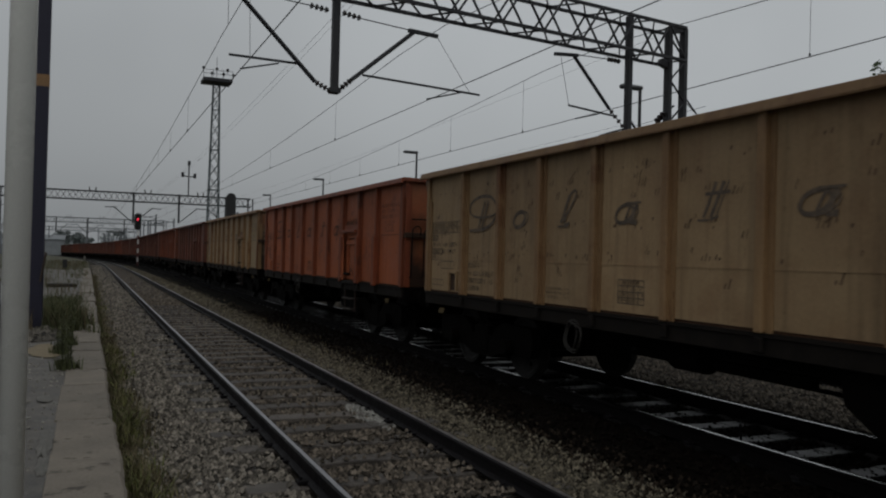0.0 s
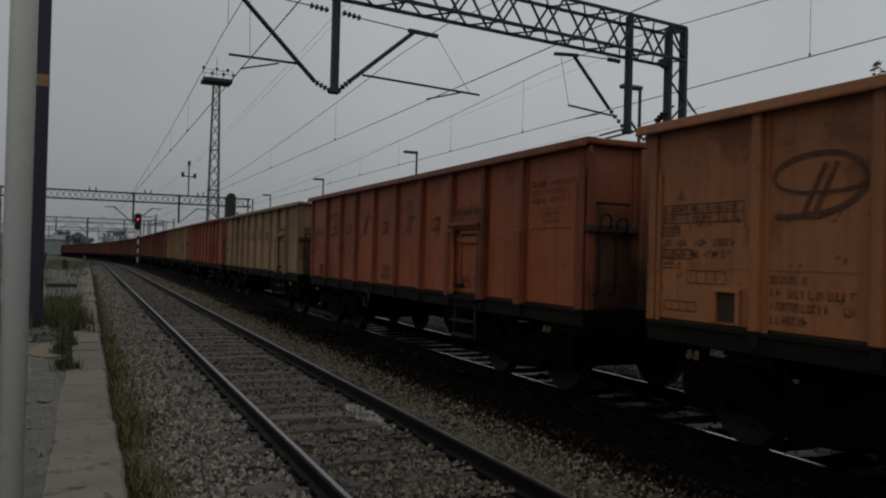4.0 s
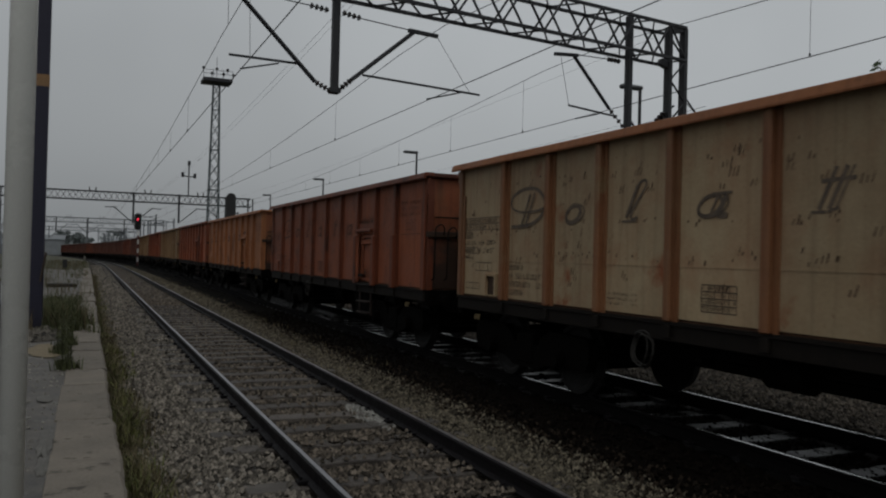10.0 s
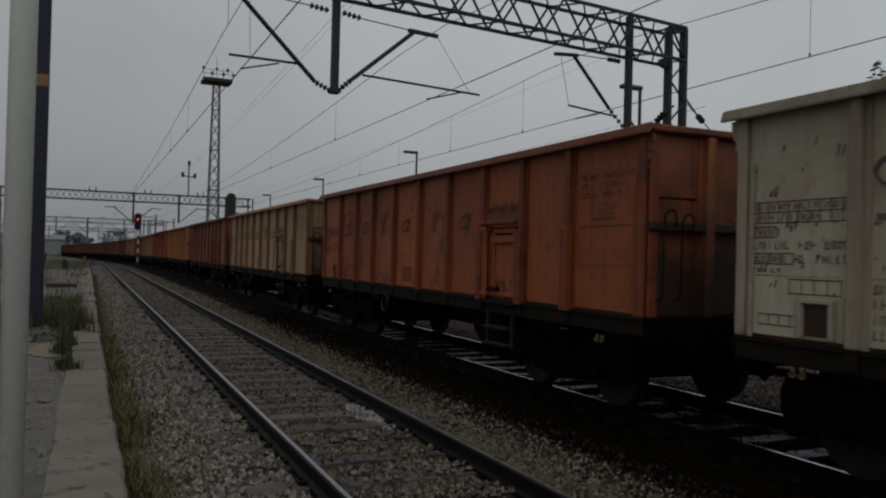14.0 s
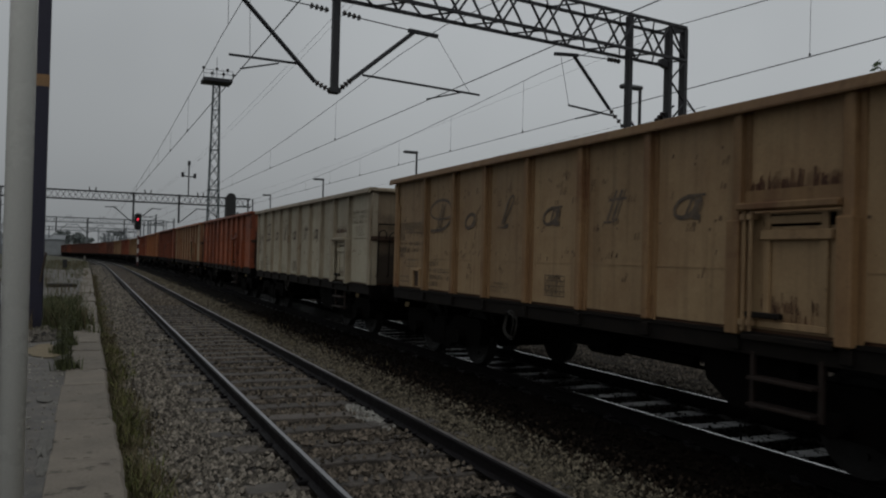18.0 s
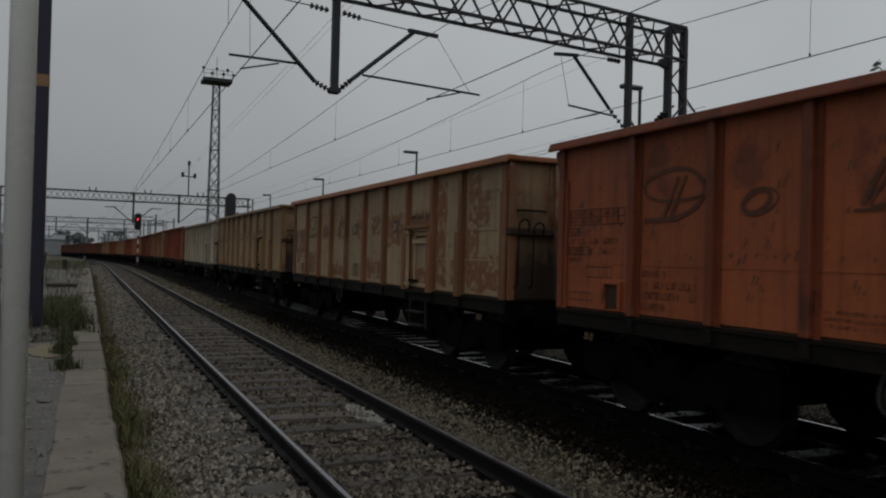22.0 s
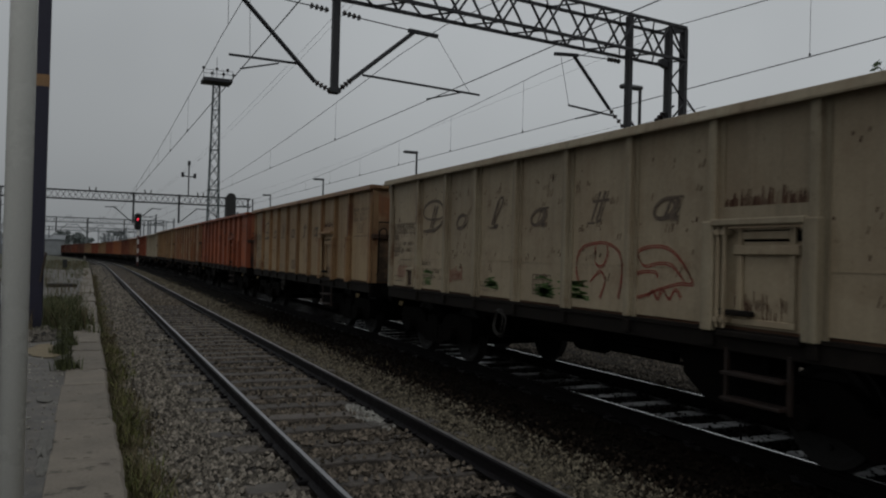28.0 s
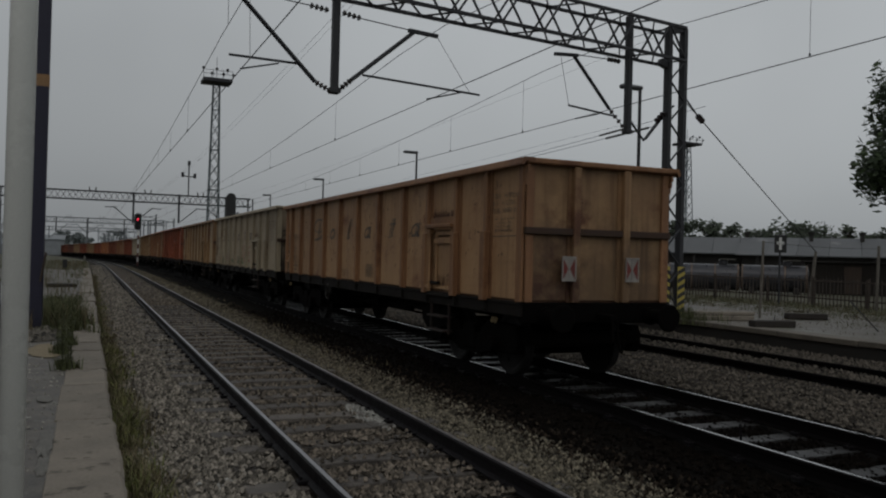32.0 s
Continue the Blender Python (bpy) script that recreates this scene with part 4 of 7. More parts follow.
            # rust washed out over the door header
            sh = Shape()
            yd0, yd1, zd = marks[door_at] + 0.1, marks[door_at + 1] - 0.1, Z_FLOOR + door_h + 0.2
            for _ in range(130):
                y = rng.uniform(yd0, yd1)
                k = rng.uniform(0.02, 0.11) * (1.0 if rng.random() < 0.7 else 1.6)
                bar_flat(sh, X - 0.0004, y, zd, y - 0.1 * k, zd + k, rng.uniform(0.004, 0.014))
            for _ in range(60):
                y = rng.uniform(yd0 + 0.12, yd1 - 0.12)
                z = Z_FLOOR + 0.05 + 0.2 * rng.random()
                bar_flat(sh, X + 0.006, y, z - 0.05, y, z + rng.uniform(0.02, 0.08), rng.uniform(0.004, 0.012))
            tagged(part("rust_stain", sh, M_RUSTSTAIN, w, "dark rust runs over the door"), kind="stuff")
            # coil of brake cable hung under the sill
            sh = Shape()
            for q, (ry, rz, dy) in enumerate(((0.17, 0.20, 0.0), (0.13, 0.18, 0.05), (0.15, 0.16, -0.04))):
                pts = [Vector((-HALF_W - 0.03 - 0.012 * q + 0.012 * math.sin(3 * t), L - 4.66 + dy + ry * math.cos(t), 0.80 + rz * math.sin(t))) for t in [i * 6.2832 / 22 for i in range(23)]]
                sh.path(pts, 0.009, 5)
            part("cable_coil", sh, M_LAMP_GREY, w, "coiled steel cable")
    # end walls
    for y, d in ((0.0, -1), (L, 1)):
        def by(x0, x1, a, b, z0, z1, bev=0.0, sh=None):
            p, q = sorted((y + d * a, y + d * b))
            return (sh or Shape()).box(x0, x1, p, q, z0, z1, bev)
        for k, (x0, x1) in enumerate(((-HALF_W, -0.42), (-0.42, 0.42), (0.42, HALF_W))):
            sh = by(x0, x1, -0.03, 0.0, Z_FLOOR, Z_TOP - 0.06)
            by(x0 + 0.08, x1 - 0.08, 0.0, 0.006, Z_FLOOR + 0.5, Z_FLOOR + 0.515, sh=sh)
            part("end_panel", sh, P, w)
        for x in (-0.42, 0.42):
            sh = by(x - 0.055, x + 0.055, 0.0, 0.11, Z_FLOOR - 0.03, Z_TOP - 0.085, 0.012)
            by(x - 0.11, x + 0.11, 0.0, 0.02, Z_FLOOR - 0.03, Z_TOP - 0.085, sh=sh)
            part("end_post", sh, P, w)
        for x in (-HALF_W, HALF_W):
            a, b = sorted((x, x - math.copysign(0.12, x)))
            part("corner_plate", by(a, b, 0.0, 0.045, Z_FLOOR - 0.03, Z_TOP - 0.085, 0.01), P, w)
        part("end_rail", by(-HALF_W - 0.02, HALF_W + 0.02, 0.0, 0.085, Z_FLOOR + 0.90, Z_FLOOR + 1.0, 0.012), M_ENDRAIL, w, "dark brown horizontal end stiffener")
        part("top_rail", by(-HALF_W - 0.06, HALF_W + 0.06, -0.06, 0.125, Z_TOP - 0.083, Z_TOP - 0.002, 0.018), P, w)
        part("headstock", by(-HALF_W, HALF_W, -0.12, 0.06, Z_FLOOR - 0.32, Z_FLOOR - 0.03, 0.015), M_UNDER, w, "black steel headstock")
        for x in (-0.875, 0.875):
            yb = y + d * 0.06
            sh = Shape().spin([(0, 0.13), (0.05, 0.13), (0.06, 0.10), (0.30, 0.10), (0.31, 0.075), (0.41, 0.075), (0.42, 0.19), (0.44, 0.195), (0.455, 0.17)], (x, yb, 0.94), (0, d, 0), 18)
            part("buffer", sh, M_UNDER, w, smooth=False)
        sh = Shape().box(-0.06, 0.06, *sorted((y, y + d * 0.42)), 0.90, 0.98, 0.015)
        sh.tube((-0.02, y + d * 0.40, 0.92), (-0.02, y + d * 0.42, 0.62), 0.025, n=8)
        part("coupling", sh, M_UNDER, w, "black screw coupling and hook")
        sh = Shape().path([Vector((x0, y + d * (0.1 + 0.18 * t), 0.86 - 0.42 * math.sin(3.14 * t * 0.8))) for x0 in (0.28,) for t in [i / 6 for i in range(7)]], 0.022, 6)
        part("brake_hose", sh, M_UNDER, w)
        # end ladder and cock handles by the corner
        for zz in () if tail_boards else (Z_FLOOR + 1.25,):
            sh = Shape().tube((-HALF_W + 0.16, y + d * 0.08, zz), (-0.62, y + d * 0.08, zz), 0.014, n=6)
            for x in (-HALF_W + 0.16, -0.62):
                sh.tube((x, y, zz), (x, y + d * 0.085, zz), 0.014, n=6)
            part("grab_rail", sh, M_SILL, w)
            # bent handrails and brake pipes at the corner
            for x, za, zc in ((-HALF_W + 0.10, Z_FLOOR + 0.15, Z_FLOOR + 1.12), (-HALF_W + 0.34, Z_FLOOR + 0.15, Z_FLOOR + 1.08)):
                hoop = [(x, 0.03, za), (x, 0.13, za + 0.03), (x, 0.15, za + 0.15), (x + 0.01, 0.15, zc - 0.14), (x + 0.05, 0.14, zc - 0.03), (x + 0.12, 0.14, zc),
                        (x + 0.18, 0.13, zc - 0.05), (x + 0.19, 0.10, zc - 0.16), (x + 0.19, 0.02, zc - 0.18)]
                part("handrail", Shape().path([(a, y + d * b, c) for a, b, c in curve(hoop, 4)], 0.012, 6), M_SILL, w, "bent dark steel handrail")
        if tail_boards and d < 0:
            for x in (-0.56, 0.50):
                yb = y - 0.13
                z = Z_FLOOR + 0.26
                sh = Shape().box(x - 0.105, x + 0.105, yb, yb + 0.012, z + 0.02, z + 0.34, 0.002)
                board = part("tail_board", sh, M_BOARD, w, "white tail board with red triangles")
                rim = Shape()
                for a, b, c, e in ((-0.115, 0.115, 0.33, 0.352), (-0.115, 0.115, 0.008, 0.03), (-0.115, -0.096, 0.03, 0.33), (0.096, 0.115, 0.03, 0.33), (-0.008, 0.008, 0.03, 0.33)):
                    rim.box(x + a, x + b, yb - 0.012, yb - 0.001, z + c, z + e, 0.002)
                part("rim", rim, M_BOARD, board, "dirty white raised rim")
                for e in (-1, 1):
                    tri = Shape().add([(x + e * 0.094, yb - 0.004, z + 0.035), (x + e * 0.094, yb - 0.004, z + 0.325), (x + e * 0.012, yb - 0.004, z + 0.18)], [(0, 1, 2)])
                    part("triangle", tri, M_RED_BOARD, board, "faded red painted triangle")
                part("bracket", Shape().box(x - 0.03, x + 0.03, yb + 0.012, y - 0.0, z + 0.1, z + 0.2), M_SILL, board)
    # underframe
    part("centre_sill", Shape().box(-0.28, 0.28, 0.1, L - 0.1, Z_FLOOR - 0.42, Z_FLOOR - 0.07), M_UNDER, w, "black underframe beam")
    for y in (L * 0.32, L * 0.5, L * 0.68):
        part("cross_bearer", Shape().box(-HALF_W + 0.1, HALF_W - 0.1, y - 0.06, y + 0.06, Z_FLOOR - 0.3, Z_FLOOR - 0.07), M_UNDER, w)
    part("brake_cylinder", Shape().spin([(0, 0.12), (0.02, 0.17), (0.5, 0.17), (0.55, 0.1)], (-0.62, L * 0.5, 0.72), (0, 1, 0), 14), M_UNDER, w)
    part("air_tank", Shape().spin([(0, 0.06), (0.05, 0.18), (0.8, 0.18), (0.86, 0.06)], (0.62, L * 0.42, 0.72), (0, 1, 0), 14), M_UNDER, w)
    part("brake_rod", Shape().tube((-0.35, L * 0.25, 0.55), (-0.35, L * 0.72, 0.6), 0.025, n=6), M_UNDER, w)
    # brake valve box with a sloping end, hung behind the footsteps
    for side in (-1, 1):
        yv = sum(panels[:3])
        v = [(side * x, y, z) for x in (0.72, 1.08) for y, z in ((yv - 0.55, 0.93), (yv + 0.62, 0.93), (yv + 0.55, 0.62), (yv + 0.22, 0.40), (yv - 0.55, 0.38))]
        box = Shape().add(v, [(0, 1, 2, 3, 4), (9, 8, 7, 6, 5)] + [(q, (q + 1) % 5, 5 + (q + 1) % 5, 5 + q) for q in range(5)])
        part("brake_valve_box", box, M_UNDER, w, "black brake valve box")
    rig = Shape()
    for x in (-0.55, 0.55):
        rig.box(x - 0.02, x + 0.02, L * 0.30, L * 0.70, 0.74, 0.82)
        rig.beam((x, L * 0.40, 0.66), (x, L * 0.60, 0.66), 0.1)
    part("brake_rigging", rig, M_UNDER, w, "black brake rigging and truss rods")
    wheels = []
    for yb in (1.90, L - 1.90):
        sh = Shape()
        for side in (-1, 1):
            x = side * 1.0
            prof = [(-1.52, 0.66), (-1.46, 0.76), (-0.62, 0.78), (-0.40, 0.66), (-0.34, 0.56), (0.34, 0.56), (0.40, 0.66), (0.62, 0.78), (1.46, 0.76), (1.52, 0.66)]
            low = [(-1.52, 0.50), (-1.22, 0.36), (-0.62, 0.34), (-0.40, 0.27), (-0.34, 0.24), (0.34, 0.24), (0.40, 0.27), (0.62, 0.34), (1.22, 0.36), (1.52, 0.50)]
            v, f = [], []
            for (a, zt), (_, zl) in zip(prof, low):
                v += [(x - 0.07, yb + a, zt), (x + 0.07, yb + a, zt), (x + 0.07, yb + a, zl), (x - 0.07, yb + a, zl)]
            for i in range(len(prof) - 1):
                for j in range(4):
                    k = (j + 1) % 4
                    f.append((i * 4 + j, i * 4 + k, i * 4 + 4 + k, i * 4 + 4 + j))
            f += [(0, 1, 2, 3), (len(v) - 1, len(v) - 2, len(v) - 3, len(v) - 4)]
            sh.add(v, f)
            sh.box(x - 0.09, x + 0.09, yb - 0.22, yb + 0.22, 0.30, 0.70, 0.02)
            for e in (-0.9, 0.9):
                sh.tube((x + side * 0.05, yb + e, 0.46), (x + side * 0.2, yb + e, 0.46), 0.11, n=12)
                for q in (-0.16, 0.16):
                    sh.tube((x, yb + e + q, 0.50), (x, yb + e + q, 0.72), 0.06, n=8)
        sh.box(-1.0, 1.0, yb - 0.16, yb + 0.16, 0.42, 0.74, 0.02)
        for e in (-1.5, 1.5):
            sh.box(-1.0, 1.0, yb + e - 0.06, yb + e + 0.06, 0.50, 0.68, 0.015)
        for e in (-0.34, 0.34):
            sh.box(-0.78, 0.78, yb + e - 0.05, yb + e + 0.05, 0.22, 0.44, 0.01)
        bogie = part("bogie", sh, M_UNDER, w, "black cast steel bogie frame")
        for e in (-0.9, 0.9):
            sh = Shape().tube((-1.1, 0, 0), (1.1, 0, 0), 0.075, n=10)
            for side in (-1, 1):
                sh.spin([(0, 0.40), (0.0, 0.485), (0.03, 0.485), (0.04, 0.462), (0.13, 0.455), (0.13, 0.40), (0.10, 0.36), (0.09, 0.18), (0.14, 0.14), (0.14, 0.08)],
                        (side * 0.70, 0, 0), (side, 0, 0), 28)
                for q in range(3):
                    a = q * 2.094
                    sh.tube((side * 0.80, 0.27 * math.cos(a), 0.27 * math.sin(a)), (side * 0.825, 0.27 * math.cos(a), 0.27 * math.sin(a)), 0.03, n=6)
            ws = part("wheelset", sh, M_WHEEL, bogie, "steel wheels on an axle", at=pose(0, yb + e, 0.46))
            wheels.append(ws)
    return w


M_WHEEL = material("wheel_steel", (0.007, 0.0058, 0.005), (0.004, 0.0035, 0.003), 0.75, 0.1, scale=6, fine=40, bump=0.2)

# from the last wagon forward: paint, darker top rail
TRAIN = ["ochre", "greybeige", "tan", "orange", "rustbeige", "sand", "pale", "orange", "rustbeige", "darkorange",
         "tanorange", "orange", "sand", "orange", "tan"] + ["darkorange" if k in (16, 21, 27) else "redbrown" for k in range(15, 34)]
TOPS = {4: "tanorange", 8: "tanorange", 2: "tan"}
LABELS = {"ochre": "ochre-brown", "greybeige": "grey-beige", "tan": "stained tan", "orange": "rust-orange", "rustbeige": "beige and rust-patched",
          "sand": "sandy beige", "pale": "pale grey-beige", "darkorange": "dark rust-orange", "tanorange": "orange-tan", "redbrown": "red-brown"}


def stroke(sh, pts, w):
    """A painted line on the wall, through points of (y, z)."""
    for (a, b), (c, d) in zip(pts, pts[1:]):
        bar_flat(sh, -(HALF_W + 0.0065), a, b, c, d, w)


def curve(pts, n=8):
    """A smooth line through a few points."""
    out = []
    for i in range(len(pts) - 1):
        p0, p1, p2, p3 = (Vector(pts[max(min(j, len(pts) - 1), 0)]) for j in (i - 1, i, i + 1, i + 2))
        for k in range(n):
            t = k / n
            out.append(tuple(0.5 * (2 * p1 + (p2 - p0) * t + (2 * p0 - 5 * p1 + 4 * p2 - p3) * t * t + (3 * p1 - p0 - 3 * p2 + p3) * t ** 3)))
    return out + [tuple(pts[-1])]


def spray(w):
    rng = random.Random(17)
    red = Shape()
    # two rounded humps with loops in them, and a ragged lower line
    for pts in (((6.08, 1.43), (6.14, 1.64), (6.03, 1.85), (5.71, 1.92), (5.43, 1.89), (5.27, 1.78), (5.22, 1.55), (5.28, 1.3)),
                ((5.75, 1.89), (5.73, 1.69), (5.6, 1.65), (5.49, 1.78), (5.52, 1.89)), ((5.84, 1.47), (5.63, 1.59), (5.54, 1.48), (5.63, 1.28)),
                ((5.23, 1.66), (5.06, 1.76), (4.83, 1.86), (4.53, 1.87), (4.29, 1.76), (4.08, 1.52), (4.28, 1.5), (4.6, 1.43), (4.86, 1.35), (5.14, 1.29)),
                ((4.95, 1.79), (4.83, 1.67), (4.61, 1.7), (4.4, 1.68), (4.2, 1.53)), ((5.09, 1.44), (4.94, 1.59), (4.68, 1.61), (4.61, 1.56)),
                ((4.77, 1.35), (4.69, 1.41), (4.61, 1.33), (4.52, 1.43), (4.43, 1.34), (4.34, 1.44), (4.26, 1.36))):
        for off in (0.0, 0.022):
            stroke(red, curve([(a + off * rng.uniform(-1, 1), b + off) for a, b in pts]), 0.013)
    for y0 in (9.6, 12.0):
        pts = []
        for i in range(15):
            pts.append((y0 + 0.25 - 0.035 * i, 1.42 + (0.13 if i % 2 else -0.10) + rng.uniform(-0.04, 0.04)))
        stroke(red, pts, 0.011)
    part("graffiti", red, M_GRAF_RED, w, "red sprayed outline drawing")
    green = Shape()
    for y0, ln, rows in ((8.35, 0.5, 7), (6.85, 0.55, 12), (6.2, 0.75, 10), (10.75, 0.45, 5)):
        for i in range(rows):
            zz = 1.26 + 0.24 * rng.random()
            a = y0 + ln / 2 * rng.uniform(0.6, 1.0)
            stroke(green, [(a, zz), (a - ln * rng.uniform(0.5, 0.8), zz + rng.uniform(-0.03, 0.05)), (a - ln * 0.2, zz + rng.uniform(-0.06, 0.06)), (a - ln * 0.8, zz - 0.03)], 0.016)
    part("graffiti", green, M_GRAF_GREEN, w, "green sprayed scribble")


def touch_up(w):
    """Orange patches of old primer that show through on the beige wagon, with ragged borders."""
    rng = random.Random(23)
    x = -(HALF_W + 0.0022)
    for y0, y1, z0, z1 in ((11.24, 12.05, 1.62, 2.42), (12.0, 12.35, 1.45, 1.78), (10.4, 11.06, 1.2, 1.74), (7.7, 8.74, 1.2, 1.48), (8.95, 9.2, 1.25, 2.2), (5.2, 6.2, 1.22, 1.62),
                           (4.2, 4.95, 1.9, 2.5), (1.58, 1.9, 1.25, 1.7), (2.1, 2.5, 1.25, 2.98), (0.55, 1.25, 2.25, 2.72), (0.85, 1.3, 2.6, 3.0), (0.25, 1.32, 1.22, 1.75), (0.9, 1.34, 1.7, 2.2),
                           (2.75, 3.6, 1.2, 1.5), (6.5, 7.0, 2.05, 2.5), (7.9, 8.3, 2.1, 2.5), (9.2, 9.7, 2.1, 2.45), (5.4, 5.95, 2.15, 2.5), (4.1, 4.6, 2.1, 2.5)):
        pts = []
        for a, b in (((y0, z0), (y1, z0)), ((y1, z0), (y1, z1)), ((y1, z1), (y0, z1)), ((y0, z1), (y0, z0))):
            for q in range(9):
                k = q / 9
                pts.append((x, a[0] + (b[0] - a[0]) * k + rng.uniform(-0.035, 0.035), a[1] + (b[1] - a[1]) * k + rng.uniform(-0.05, 0.05)))
        part("primer_patch", Shape().add(pts, [tuple(range(len(pts)))]), M_REPAINT, w, "ragged patch of orange primer")
        x -= 0.0001


def build_train():
    first = build_wagon(PANELS, 2, 8)
    special = {0: build_wagon(LONG_PANELS, 2, 8, True, Z_TOP=3.10), 1: build_wagon(PANELS, 2, 8, door_h=0.89), 2: first,
               6: build_wagon(SHORT_PANELS, 1, 8, door_h=0.90, Z_TOP=3.13, Z_FLOOR=1.12),
               10: build_wagon(PANELS, 2, 8, Z_TOP=3.16), 12: build_wagon(PANELS, 1, 8, Z_TOP=3.16)}
    train = [special[k] if k in special else copy_thing(first, Matrix()) for k in range(len(TRAIN))]
    spray(train[1])
    touch_up(train[4])
    for k, w in enumerate(train):
        key = TRAIN[k]
        for o in w.children_recursive:
            if o.material_slots and o.material_slots[0].material == M_PAINT:
                o.material_slots[0].link = "OBJECT"
                kind = o.name.split(".")[0]
                pick = PAINTS[key]
                if kind == "top_rail":
                    pick = PAINTS[TOPS[k]] if k in TOPS and k != 2 else POST_PAINTS.get(key, pick)
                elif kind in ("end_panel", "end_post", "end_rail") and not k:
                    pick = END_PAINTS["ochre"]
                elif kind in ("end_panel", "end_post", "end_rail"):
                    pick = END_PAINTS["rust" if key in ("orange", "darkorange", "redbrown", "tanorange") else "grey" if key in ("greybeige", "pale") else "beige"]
                elif kind in ("post", "corner_post", "end_post", "corner_plate", "end_rail", "door_header"):
                    pick = POST_PAINTS.get(key, pick)
                o.material_slots[0].material = pick
        if key in ("orange", "darkorange", "redbrown", "tanorange"):
            for o in w.children_recursive:
                if o.name.split(".")[0] in ("lettering", "inscription") and o.material_slots:
                    o.material_slots[0].link = "OBJECT"
                    o.material_slots[0].material = M_MARK_RUSTY
        extra = " with two tail boards" if k == 0 else " with sprayed graffiti" if k == 1 else ""
        tagged(w, "high-sided " + LABELS[key] + " open goods wagon on two bogies" + extra)
    return train


TRAIN_THINGS = build_train()


def wagon_pose(near_end, length):
    a, b = near_end + 1.9, near_end + length - 1.9
    p, q = line_point(X2, a), line_point(X2, b)
    d = (q - p).normalized()
    yaw = math.atan2(-d.x, d.y)
    pitch = math.asin(d.z)
    m = Matrix.Rotation(yaw, 4, "Z") @ Matrix.Rotation(pitch, 4, "X")
    return Matrix.Translation(p) @ m @ Matrix.Translation((0, -1.9, 0))


def near_end(k, t):
    start = -81.46 if k == 0 else -79.9 + PITCH * k
    return start + SLACK.get(k, 0.2) + travel(t)


def motions():
    for k, w in enumerate(TRAIN_THINGS):
        length = sum(LONG_PANELS if k == 0 else SHORT_PANELS if k == 6 else PANELS)
        walk(w, [(float(t), wagon_pose(near_end(k, t), length)) for t in range(0, 33)])
        if k > 13:
            continue
        for ws in [o for o in w.children_recursive if o.name.startswith("wheelset")]:
            base = ws.matrix_basis.copy()
            rows = []
            for i in range(321):
                t = i / 10.0
                turn = -(travel(t) - travel(0.0)) / 0.46
                rows.append((t, base @ Matrix.Rotation(turn, 4, "X")))
            walk(ws, rows)


# ---- loose stones, weeds and litter along the tracks ----
build_stones("gravel_near_side", 0.42, X1 - HALF_GAUGE - 0.1, 3.6, 36, 25000, BED - 0.012, 0.027, "loose grey-brown crushed stones beside the platform", M_STONE_GREY, 31, (), (2.354, 1.28, 0.72))
build_stones("gravel_between_rails", X1 - HALF_GAUGE + 0.08, X1 + HALF_GAUGE - 0.08, 3.6, 30, 22000, BED - 0.022, 0.026, "loose brown crushed stones between wooden sleepers", M_STONE_MID, 32, (), (2.354, 1.28, 0.88))
build_stones("gravel_shoulder", X1 + HALF_GAUGE + 0.09, 4.86, 3.6, 36, 34000, BED - 0.004, 0.0205, "pale brown crushed stone shoulder between two tracks", M_STONE_OLIVE, 33, fade=(4.0, 4.62))
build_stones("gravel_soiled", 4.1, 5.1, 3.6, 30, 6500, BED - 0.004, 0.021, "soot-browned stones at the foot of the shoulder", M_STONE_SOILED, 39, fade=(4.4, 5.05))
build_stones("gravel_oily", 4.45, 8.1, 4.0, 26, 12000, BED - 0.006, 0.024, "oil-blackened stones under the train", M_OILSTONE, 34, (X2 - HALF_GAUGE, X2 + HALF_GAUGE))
build_stones("gravel_far_side", 8.2, X3 - HALF_GAUGE - 0.12, 6.0, 30, 12000, BED + 0.03, 0.026, "grey crushed stones heaped between the tracks", M_STONE_DARK, 35)
build_stones("gravel_third_track", X3 - HALF_GAUGE + 0.12, X3 + HALF_GAUGE - 0.14, 6.0, 30, 7000, BED + 0.09, 0.026, "grey stones in the third track", M_STONE_DARK, 36)
build_stones("gravel_by_platform", X3 + HALF_GAUGE + 0.12, EDGE3 + 0.04, 6.0, 30, 9000, BED + 0.12, 0.028, "grey-brown stones banked against the platform wall", M_STONE_DARK, 40)


build_stones("gravel_on_sleepers", X2 - 0.66, X2 + 0.66, 4.0, 24, 700, -0.156, 0.018, "oily stones strewn over the sleepers", M_OILSTONE, 37)
build_stones("gravel_behind", 0.42, 4.5, 3.6, -8.0, 9000, BED - 0.02, 0.026, "loose crushed stones of the near track", M_STONE, 38, (X1 - HALF_GAUGE, X1 + HALF_GAUGE), (2.354, 1.28, 0.7))


for u0, u1, mat_ in ((0.42, X1 - HALF_GAUGE - 0.1, M_STONE_GREY), (X1 - HALF_GAUGE + 0.08, X1 + HALF_GAUGE - 0.08, M_STONE_MID), (X1 + HALF_GAUGE + 0.09, 4.5, M_STONE_OLIVE)):
    build_stones("gravel_further_on", u0, u1, 29, 100, 6000, BED - 0.015, 0.045, "crushed stone ballast further along the near track", mat_, 47)


